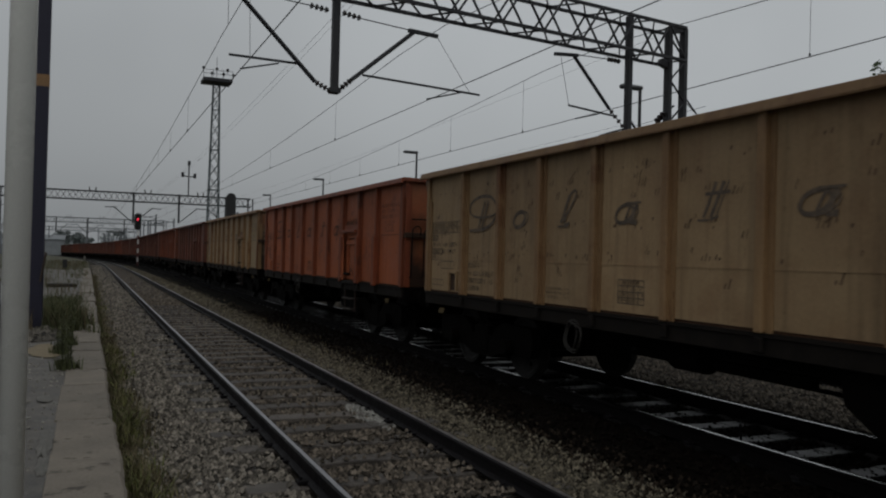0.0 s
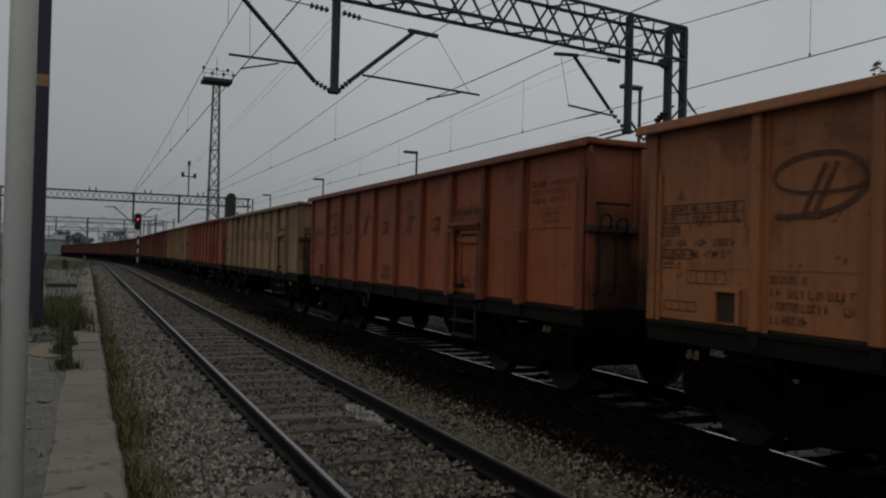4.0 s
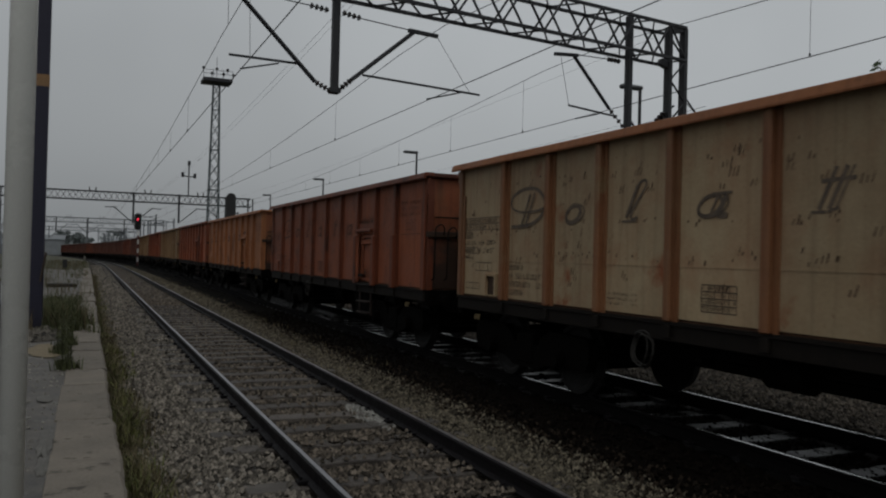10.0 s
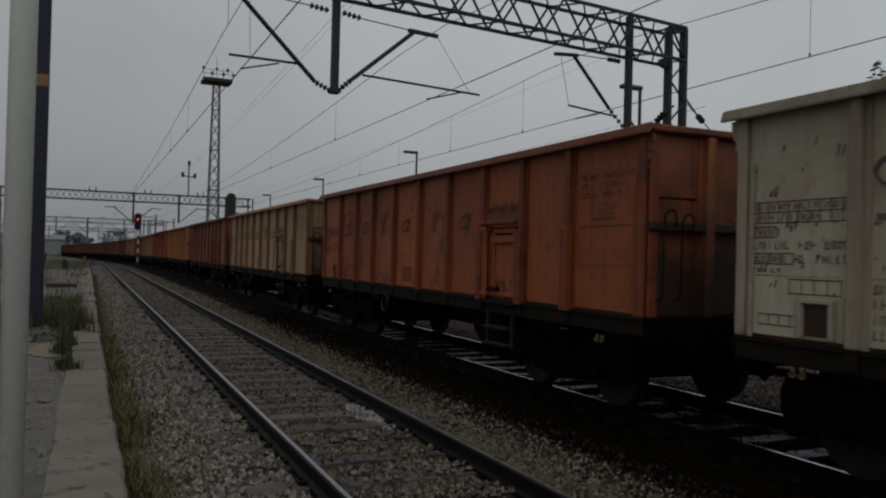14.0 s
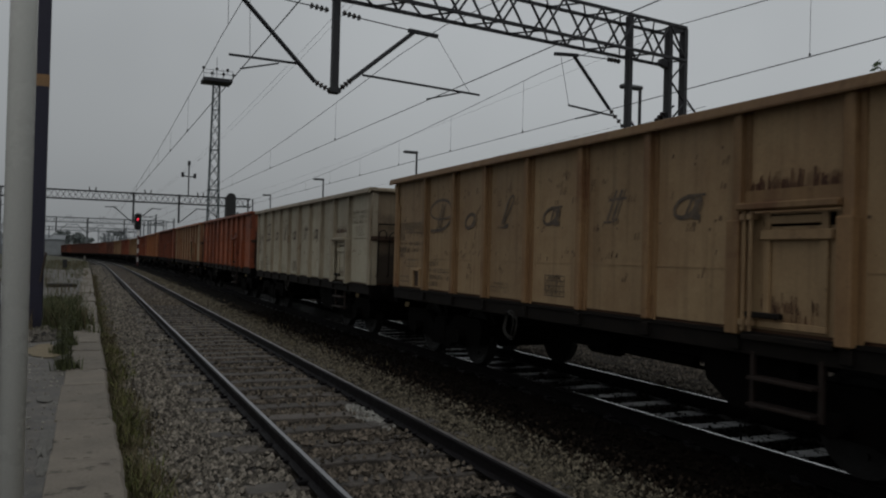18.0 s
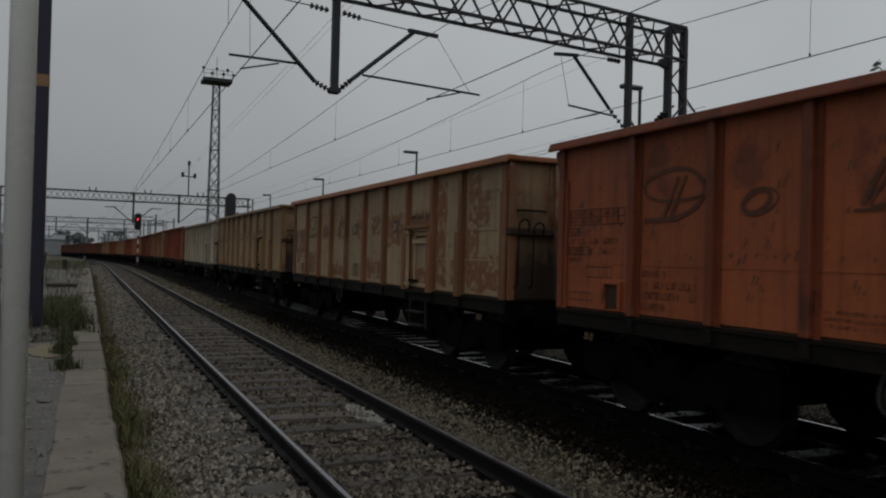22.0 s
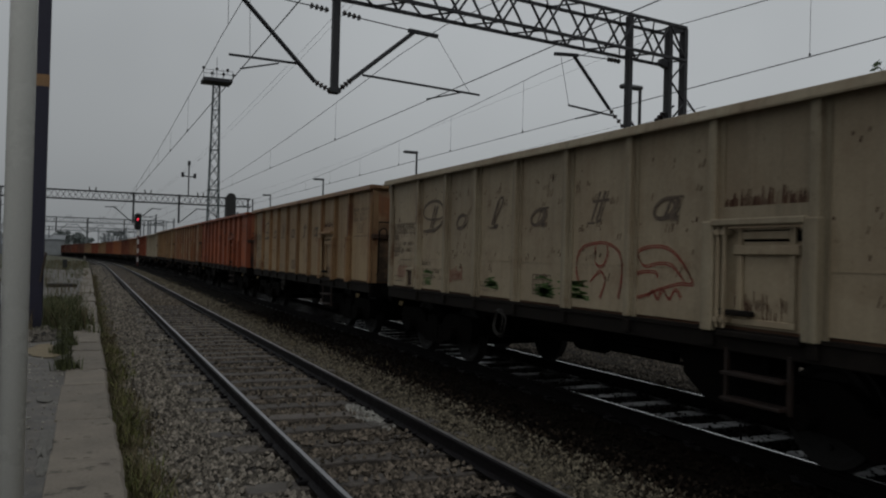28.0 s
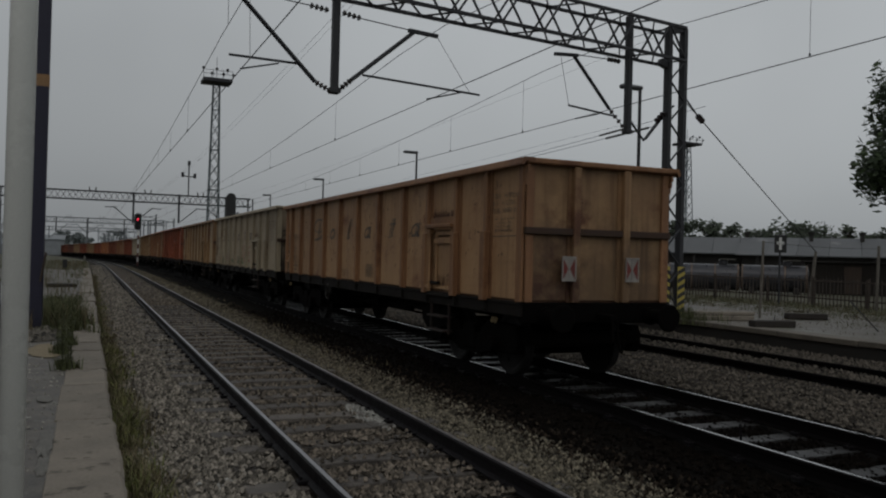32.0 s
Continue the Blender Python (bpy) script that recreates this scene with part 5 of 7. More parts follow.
def build_rubble(name, cx, cy, z, rx, ry, h, n, size, label, mat, seed):
    rng = random.Random(seed)
    sh = Shape()
    for _ in range(n):
        a, r = rng.uniform(0, 6.283), math.sqrt(rng.random())
        stone(sh, cx + rx * r * math.cos(a), cy + ry * r * math.sin(a), z + h * (1 - r) * rng.random(), size * rng.uniform(0.5, 1.5), rng)
    thing(name, label, "rubble", kind="stuff", shape=sh, material=mat)


build_rubble("white_rubble", 3.10, 9.05, BED + 0.0, 0.17, 0.75, 0.05, 240, 0.022, "small heap of whitish broken stone in the track", M_PALE, 41)
build_rubble("dark_rubble", -0.68, 14.7, PLAT, 0.30, 0.75, 0.16, 190, 0.06, "heap of dark broken concrete and earth on the platform", M_DEBRIS_DARK, 42)
build_rubble("loose_stone", 1.0, 6.75, BED, 0.16, 0.16, 0.01, 5, 0.036, "few large pale stones in the ballast", M_PALE, 43)

M_HUTDOOR = material("faded_brown_planks", (0.085, 0.06, 0.045), (0.05, 0.036, 0.028), 0.85, scale=3, fine=40, bump=0.3, stretch=(3, 3, 0.5))
M_PATCH = material("pale_mortar", (0.16, 0.152, 0.135), (0.085, 0.08, 0.07), 0.8, scale=7, fine=40, bump=0.4)


def flat_patch(name, cx, cy, z, rx, ry, label, seed, mat):
    rng = random.Random(seed)
    n = 18
    v = [(cx, cy, z + 0.012)]
    for i in range(n):
        a = 6.2832 * i / n
        k = rng.uniform(0.75, 1.2)
        v.append((cx + rx * k * math.cos(a), cy + ry * k * math.sin(a), z - 0.004))
    thing(name, label, "mortar patch", shape=Shape().add(v, [(0, 1 + i, 1 + (i + 1) % n) for i in range(n)]), material=mat)


M_CHIP = material("dark_chipped_concrete", (0.075, 0.063, 0.052), (0.04, 0.034, 0.028), 0.9, scale=20, fine=80, bump=0.3, shift=False)
M_SAND = material("damp_sand", (0.25, 0.205, 0.13), (0.16, 0.125, 0.078), 0.9, scale=6, fine=60, bump=0.6)
build_rubble("grit", -0.62, 9.0, PLAT - 0.012, 0.42, 4.6, 0.0, 260, 0.012, "scattered grit and crumbs on the asphalt", M_DEBRIS, 44)
flat_patch("mortar_patch", -0.25, 6.75, PLAT, 0.055, 0.5, "pale spilt mortar patch on the asphalt", 1, M_PATCH)
flat_patch("mortar_patch", -0.23, 6.05, PLAT, 0.05, 0.28, "pale spilt mortar patch on the asphalt", 3, M_PATCH)
flat_patch("mortar_patch", -0.34, 8.7, PLAT, 0.07, 0.22, "small pale mortar patch on the asphalt", 4, M_PATCH)
flat_patch("sand_patch", -0.52, 12.75, PLAT, 0.25, 0.8, "spilt tan sand on the asphalt", 2, M_SAND)
rng_chip = random.Random(46)
chips = Shape()
for _ in range(42):
    cy = 4.0 + 16 * rng_chip.random() ** 1.7
    cx = rng_chip.uniform(-0.15, 0.2)
    if rng_chip.random() < 0.4:
        cx = rng_chip.uniform(0.08, 0.21)
    ln, wd, tilt = rng_chip.uniform(0.008, 0.045), rng_chip.uniform(0.003, 0.009), rng_chip.uniform(-0.5, 0.5)
    ring = [(cx + ln * math.cos(a) * rng_chip.uniform(0.6, 1.1) - tilt * wd * math.sin(a), cy + tilt * ln * math.cos(a) + 2.2 * wd * math.sin(a) * rng_chip.uniform(0.5, 1.1), PLAT + 0.0165) for a in [0.7854 * q for q in range(8)]]
    chips.add(ring, [tuple(range(8))])
thing("chipped_spots", "dark chipped and oily spots in the coping slabs", "stain", kind="stuff", shape=chips, material=M_CHIP)
stick = thing("stick", "short pale broken stick on the asphalt", "stick")
part("shaft", Shape().tube((-0.50, 7.60, PLAT + 0.012), (-0.40, 7.66, PLAT + 0.014), 0.012, n=6), M_PALE, stick)
lean = thing("leaning_pole", "weathered brown wooden pole leaning at the column", "pole")
part("shaft", Shape().tube((-0.86, 15.4, PLAT), (-0.62, 14.75, 1.62), 0.022, 0.016, n=8), M_HUTDOOR, lean)

plank = thing("plank_stack", "two weathered planks lying across the platform", "plank")
part("plank", Shape().box(-1.35, -0.30, 32.6, 32.9, PLAT, PLAT + 0.10, 0.01), M_WOOD, plank, "dark tarred plank")
part("plank", Shape().box(-1.30, -0.36, 32.62, 32.88, PLAT + 0.102, PLAT + 0.15, 0.01), M_PATCH, plank, "pale plank")


def build_weeds():
    rng = random.Random(51)
    sh, dry = Shape(), Shape()
    for _ in range(1500):
        s = 3.5 + 56 * rng.random() ** 1.9
        x = 0.27 + abs(rng.gauss(0, 0.15))
        grass_blades(sh if rng.random() < 0.22 else dry, x, s, BED + drop(s) - 0.03, rng.uniform(0.06, 0.2), rng, 9, 0.05, 1.3)
    for _ in range(1300):
        s = 3.6 + 15 * rng.random() ** 1.6
        k = 0.5 + 0.5 * math.sin(2.1 * s + 1.3 * math.sin(0.9 * s))
        grass_blades(sh if rng.random() < 0.62 else dry, 0.28 + abs(rng.gauss(0, 0.10 + 0.07 * k)), s, BED - 0.03, rng.uniform(0.05, 0.12 + 0.16 * k), rng, 8, 0.04, 1.2)
    for _ in range(110):
        grass_blades(sh, rng.gauss(0.38, 0.07), rng.gauss(5.3, 0.55), BED, rng.uniform(0.08, 0.18), rng, 12, 0.05, 1.2)
    for _ in range(260):
        s = rng.uniform(12, 58)
        grass_blades(dry, X1 + rng.uniform(0.9, 2.4), s, BED - 0.02, rng.uniform(0.05, 0.16), rng, 5, 0.06)
    thing("weeds_along_platform_wall", "green weeds along the foot of the platform wall", "weeds", kind="stuff", shape=sh, material=M_WEED)
    thing("dry_grass_along_platform_wall", "brown dry grass along the foot of the platform wall", "dry grass", kind="stuff", shape=dry, material=M_STRAW)
    sh, dry = Shape(), Shape()
    for _ in range(380):
        s = rng.uniform(16.4, 25.5)
        grass_blades(sh, rng.uniform(-1.7, -0.16), s, PLAT - 0.02, rng.uniform(0.06, 0.24), rng, 12, 0.11, 1.5)
    for _ in range(520):
        s = rng.gauss(16.9, 0.8)
        grass_blades(sh if rng.random() < 0.8 else dry, rng.gauss(-0.5, 0.22), s, PLAT - 0.02, rng.uniform(0.12, 0.50), rng, 10, 0.07, 0.9)
    for _ in range(900):
        s = 26 + 75 * rng.random() ** 1.3
        p = line_point(rng.uniform(-5.5, -0.05), s)
        grass_blades(dry if rng.random() < 0.6 else sh, p.x, s, PLAT - 0.06 + p.z, rng.uniform(0.15, 0.5), rng, 7, 0.16)
    thing("platform_grass", "tall green grass growing over the platform", "grass", kind="stuff", shape=sh, material=M_GRASS)
    for _ in range(90):
        grass_blades(dry, -0.95 + rng.gauss(0, 0.1), 15.2 + rng.gauss(0, 0.3), PLAT - 0.02, rng.uniform(0.15, 0.5), rng, 6, 0.06, 0.6)
    thing("platform_dry_grass", "brown dry grass on the platform", "dry grass", kind="stuff", shape=dry, material=M_DRY)
    # weed at the joint of the coping
    for (wx, wy, hh, nm) in ((-0.20, 10.75, 0.62, 1), (-0.30, 12.3, 0.45, 2), (-0.22, 13.4, 0.5, 3)):
        w = thing("weed", "tall green weed rooted at the coping joint", "weed")
        st, lv = Shape(), Shape()
        for i in range(16):
            a, ln = rng.uniform(0, 6.28), hh * rng.uniform(0.5, 1.1)
            top = Vector((wx + 0.14 * math.cos(a) * ln, wy + 0.14 * math.sin(a) * ln, PLAT + ln))
            root = Vector((wx + 0.05 * math.cos(a), wy + 0.05 * math.sin(a), PLAT - 0.02))
            st.tube(root, top, 0.004, 0.002, n=5)
            for j in range(14):
                t = rng.uniform(0.15, 1.0)
                c = root.lerp(top, t)
                b = rng.uniform(0, 6.28)
                d = Vector((math.cos(b), math.sin(b), rng.uniform(-0.3, 0.5))) * rng.uniform(0.03, 0.07)
                e = Vector((-d.y, d.x, 0)) * 0.22
                lv.add([c, c + d * 0.5 + e, c + d, c + d * 0.5 - e], [(0, 1, 2, 3)])
        for _ in range(20):
            grass_blades(lv, wx, wy, PLAT - 0.01, 0.16, rng, 8, 0.06, 0.8)
        part("stalk", st, M_GRASS, w)
        part("foliage", lv, M_GRASS, w)


build_weeds()


# ---- overhead line: portals, masts, arms, wires ----
def lattice_beam(parent, x0, x1, y0, y1, z0, z1, step, chord=0.09, web=0.05, skew=0.0, crossed=False):
    """A box truss along x: four chords, and webs on all sides."""
    def V(x, y, z):
        return (x, y + (x - 14.1) * skew, z)
    for y in (y0, y1):
        for z in (z0, z1):
            part("chord", Shape().beam(V(x0, y, z), V(x1, y, z), chord), M_STEEL, parent)
    n = max(2, int(round((x1 - x0) / step)))
    for i in range(n):
        a, b = x0 + (x1 - x0) * i / n, x0 + (x1 - x0) * (i + 1) / n
        m = (a + b) / 2
        for y in (y0, y1):
            za, zb = (z1, z0) if crossed and y == y1 else (z0, z1)
            sh = Shape().beam(V(a, y, za), V(m, y, zb), web)
            sh.beam(V(m, y, zb), V(b, y, za), web)
            part("web", sh, M_STEEL, parent)
        if y1 > y0:
            for z in (z0, z1):
                sh = Shape().beam(V(a, y0, z), V(m, y1, z), web * 0.8)
                sh.beam(V(m, y1, z), V(b, y0, z), web * 0.8)
                part("web", sh, M_STEEL, parent)


def lattice_leg(parent, x0, x1, y, z0, z1, depth=0.16, step=0.55):
    for x in (x0, x1):
        part("leg", Shape().box(x - 0.06, x + 0.06, y - depth / 2, y + depth / 2, z0, z1, 0.006), M_STEEL, parent)
    z, i = z0 + 0.2, 0
    while z + step < z1:
        a, b = (x0, x1) if i % 2 else (x1, x0)
        part("brace", Shape().beam((a, y - depth / 2 + 0.02, z), (b, y - depth / 2 + 0.02, z + step), 0.05, 0.03), M_STEEL, parent)
        z += step
        i += 1


def insulator(p, q, parent, n=4, r=0.06):
    p, q = Vector(p), Vector(q)
    d = q - p
    sh = Shape().tube(p, q, 0.014, n=6)
    for i in range(n):
        c = p + d * ((i + 0.5) / n)
        e = d.normalized() * 0.022
        sh.tube(c - e, c + e, r, r * 0.7, n=10)
    part("insulator", sh, M_INSUL, parent, "dark ribbed insulator")


GY = 17.0
SKEW = 0.13


def portal_y(x):
    """The portal stands a little askew to the tracks."""
    return GY + (x - 14.1) * SKEW


def G(x, z):
    """A point of the portal, from its place on the cross section 19.5 m ahead."""
    k = (GY - 14.1 * SKEW) / (19.5 - SKEW * x)
    return Vector((x * k, 19.5 * k, EYE + (z - EYE) * k))


def build_portal_near():
    """The lattice portal over the tracks, with its hanging masts and arms."""
    g = thing("catenary_portal", "dark steel lattice portal carrying the overhead line over three tracks", "catenary portal")
    zt, zb = 7.88, 7.02
    lattice_beam(g, -1.0, 14.2, GY - 0.36, GY + 0.36, zb, zt, 1.16, 0.07, 0.042, SKEW)
    lattice_leg(g, 13.91, 14.41, GY, 0.28, 7.95, 0.22)
    cap = Shape().beam((13.82, GY, 7.86), (14.40, GY, 7.93), 0.14)
    part("cap", cap, M_STEEL, g)
    part("gusset", Shape().beam((13.62, GY, 7.0), (13.9, GY, 6.9), 0.16), M_STEEL, g)
    base = Shape().box(14.28, 14.52, GY - 0.125, GY - 0.118, 0.30, 1.62)
    panel = part("warning_panel", base, M_YELLOW, g, "yellow base of the warning stripes")
    for i in range(6):
        z = 0.34 + 0.21 * i
        v = [(14.28, GY - 0.131, z), (14.52, GY - 0.131, z + 0.12), (14.52, GY - 0.131, z + 0.23), (14.28, GY - 0.131, z + 0.11)]
        part("stripe", Shape().add(v, [(0, 1, 2, 3)]), M_BLACK, panel, "black slanted warning stripe")
    panel = part("warning_panel", Shape().box(13.80, 14.02, GY - 0.125, GY - 0.118, 0.30, 1.62), M_YELLOW, g, "yellow base of the warning stripes")
    for i in range(6):
        z = 0.34 + 0.21 * i
        v = [(13.80, GY - 0.131, z + 0.11), (14.02, GY - 0.131, z), (14.02, GY - 0.131, z + 0.11), (13.80, GY - 0.131, z + 0.22)]
        part("stripe", Shape().add(v, [(0, 1, 2, 3)]), M_BLACK, panel, "black slanted warning stripe")
    part("concrete_foot", Shape().box(13.76, 14.7, GY - 0.35, GY + 0.35, 0.1, 0.33, 0.03), M_CONCRETE, g)
    # left column, dark painted
    x = -0.765
    gy = portal_y(x)
    part("leg", Shape().box(x - 0.105, x + 0.105, gy - 0.10, gy + 0.10, PLAT - 0.1, 8.0, 0.01), M_COLUMN, g, "dark blue-black steel column")
    part("band", Shape().box(x - 0.108, x + 0.108, gy - 0.103, gy + 0.103, 4.40, 4.60), M_BROWNBAND, g, "brown painted band")
    # masts that hang from the girder
    for x, zb_ in ((5.545, 5.74), (14.50, 5.50)):
        p = G(x, zb_)
        m = Shape().box(p.x - 0.07, p.x + 0.07, p.y - 0.09, p.y + 0.09, p.z, 7.98, 0.012)
        m.box(p.x - 0.105, p.x + 0.105, p.y - 0.1, p.y + 0.1, p.z, p.z + 0.10, 0.01)
        part("hanging_mast", m, M_STEEL, g, "dark hanging steel mast")
    # sloping bracket tubes with insulators
    for foot, tip, root in (((5.05, 5.98), (3.10, 7.92), (5.45, 5.80)), ((5.98, 6.13), (7.66, 7.58), (5.64, 5.82)), ((13.85, 6.16), (12.57, 7.59), (14.38, 5.66))):
        part("bracket_tube", Shape().tube(G(*foot), G(*tip), 0.045, n=8), M_STEEL, g, "dark steel cantilever tube")
        insulator(G(*root), G(*foot), g, 4, 0.062)
    for a, b in (((7.50, 7.60), (8.32, 7.55)), ((11.95, 7.55), (12.7, 7.60))):
        part("bracket_head", Shape().beam(G(*a), G(*b), 0.09, 0.07), M_STEEL, g)
    # ties from the masts to the bracket heads
    for a, b in (((4.86, 7.86), (3.0, 8.0)), ((6.21, 7.72), (7.62, 7.60)), ((13.75, 7.62), (12.6, 7.62))):
        part("tie", Shape().tube(G(*a), G(*b), 0.012, n=5), M_WIRE, g)
    for a, b in (((4.86, 7.86), (5.36, 7.80)), ((5.70, 7.80), (6.21, 7.72)), ((13.75, 7.62), (14.2, 7.6))):
        insulator(G(*a), G(*b), g, 4, 0.065)
    # steady arms
    for a, b in (((6.28, 6.29), (9.60, 6.13)), ((4.68, 6.38), (2.95, 6.40)), ((14.0, 5.98), (12.44, 6.14))):
        part("steady_arm", Shape().tube(G(*a), G(*b), 0.024, n=6), M_STEEL, g, "thin horizontal registration tube")
    for a, b in (((8.06, 5.86), (9.05, 6.14)), ((3.22, 6.09), (4.14, 6.33)), ((12.66, 5.77), (13.5, 6.0))):
        part("registration_arm", Shape().tube(G(*a), G(*b), 0.016, n=6), M_STEEL, g)
    for a, b in (((8.30, 7.55), (9.30, 6.16)), ((12.15, 7.5), (12.45, 6.14)), ((3.44, 6.41), (3.40, 8.1)), ((2.91, 7.11), (2.90, 8.1))):
        part("stay_wire", Shape().tube(G(*a), G(*b), 0.006, n=4), M_WIRE, g)
    # anchor stays at the column
    for a, b in (((14.55, 5.95), (15.10, 5.35)), ((15.10, 5.35), (15.72, 6.10)), ((15.18, 5.40), (15.80, 6.12)), ((15.72, 6.10), (16.2, 6.5))):
        part("anchor_stay", Shape().tube(G(*a), G(*b), 0.028, n=6), M_STEEL, g)
    insulator(G(15.55, 5.95), G(15.85, 6.25), g, 3, 0.09)
    return g


def build_wires():
    for x, xz, hm, s, step in ((2.70, 5.36, 6.80, -8.0, 5.6), (7.0, 5.28, 6.84, -4.95, 9.77), (11.3, 5.335, 7.0, 0.1, 5.0)):
        t = thing("overhead_wire", "thin dark contact wire hung from a sagging messenger wire", "overhead wire", "overhead wires")
        spans = [(-55.0, GY), (GY, 105.0), (105.0, 190.0)]

        def mess(s):
            for a, b in spans:
                if a <= s <= b:
                    u = (s - (a + b) / 2) / ((b - a) / 2)
                    return hm - (hm - xz - 0.32) * (1 - u * u)
            return hm
        ss = [-20 + 3.0 * i for i in range(71)]
        part("contact_wire", Shape().path([line_point(x, q, xz) for q in ss], 0.0095, 5), M_WIRE, t)
        part("messenger_wire", Shape().path([line_point(x, q, mess(q)) for q in ss], 0.0085, 5), M_WIRE, t)
        while s < 100:
            if abs(s - GY) > 3:
                d = Shape().tube(line_point(x, s, xz), line_point(x, s, mess(s)), 0.004, n=4)
                d.tube(line_point(x, s, xz - 0.01), line_point(x, s, xz + 0.06), 0.02, n=6)
                part("dropper", d, M_WIRE, t)
            s += step
    t = thing("feeder_wire", "thin bare feeder wires strung between the portals", "feeder wire")
    for x, z, sag in ((5.1, 7.3, 0.9), (5.5, 7.6, 1.0), (12.9, 5.35, 0.3), (13.4, 7.6, 0.6)):
        pts = []
        for i in range(60):
            s = GY + (105 - GY) * i / 59
            u = 2 * i / 59 - 1
            pts.append(line_point(x, s, z - sag * (1 - u * u)))
        part("wire", Shape().path(pts, 0.0032, 4), M_WIRE, t)
    # anchored wires that end at the hanging mast and at the column, with long insulators
    for x, z, sag, a, b in ((13.62, 5.32, 0.55, 17.4, 19.3), (15.2, 5.98, 0.8, 20.6, 21.9)):
        t = thing("feeder_wire", "anchored feeder wire with a dark rod insulator", "feeder wire", "anchored wires")

        def hang(s, x=x, z=z, sag=sag):
            u = (s - GY) / (105 - GY)
            return line_point(x, s, z - 4 * sag * u * (1 - u))
        part("wire", Shape().path([hang(GY + (105 - GY) * i / 40) for i in range(41)], 0.007, 5), M_WIRE, t)
        part("insulator", Shape().tube(hang(a), hang(b), 0.032, n=8), M_INSUL, t, "dark rod insulator")
    t = thing("guy_wire", "steel guy wire running from the portal column to an anchor post", "guy wire")
    a, b = Vector((14.55, GY, 6.0)), Vector((26.52, 23.2, 2.3))
    part("wire", Shape().tube(a, b, 0.017, n=6), M_WIRE, t)
    insulator(a.lerp(b, 0.06), a.lerp(b, 0.09), t, 3, 0.09)
    part("wire", Shape().tube(a + Vector((0, 0, 0.1)), a.lerp(b, 0.06), 0.02, n=5), M_WIRE, t)


def build_portal_far(s, mats, x0, x1, masts, label):
    z0 = drop(s)
    g = thing("catenary_portal", label, "catenary portal")
    d = bend(s)[0]
    lattice_beam(g, x0 - d, x1 - d, s - 0.35, s + 0.35, 7.62 + z0, 8.66 + z0, 1.3, 0.13, 0.055, 0.0, True)
    for x in (x0, x1):
        lattice_leg(g, x - d - 0.3, x - d + 0.3, s, PLAT - 0.4 + z0, 8.7 + z0, 0.3, 1.0)
    for x, zb, arms in masts:
        part("hanging_mast", Shape().box(x - d - 0.11, x - d + 0.11, s - 0.1, s + 0.1, zb + z0, 8.8 + z0), M_STEEL, g)
        for e in arms:
            sh = Shape().tube((x - d + e * 0.15, s, zb + 0.15 + z0), (x - d + e * 2.2, s, zb + 1.9 + z0), 0.06, n=6)
            sh.tube((x - d + e * 2.0, s, zb + 1.9 + z0), (x - d + e * 3.2, s, zb + 1.85 + z0), 0.05, n=6)
            part("bracket_tube", sh, M_STEEL, g)
    rng = random.Random(int(s))
    for i in range(4):
        x = x0 - d + (x1 - x0) * (i + 0.6) / 4.6
        sh = Shape()
        for e in (-0.3, 0.3):
            sh.tube((x + e, s, 8.7 + z0), (x + e * 1.3, s, 9.15 + z0), 0.07, n=6)
        part("insulator", sh, M_INSUL, g)


def oval_head(x, y0, y1, z0, z1, w):
    """A signal head with round top and bottom."""
    r = w / 2
    rim = [(x + r * math.cos(math.pi * q / 8), z1 - r + r * math.sin(math.pi * q / 8)) for q in range(9)]
    rim += [(x - r * math.cos(math.pi * q / 8), z0 + r - r * math.sin(math.pi * q / 8)) for q in range(9)]
    n = len(rim)
    return Shape().add([(a, y, b) for y in (y0, y1) for a, b in rim], [tuple(range(n)), tuple(range(n, 2 * n))[::-1]] + [(q, n + q, n + (q + 1) % n, (q + 1) % n) for q in range(n)])


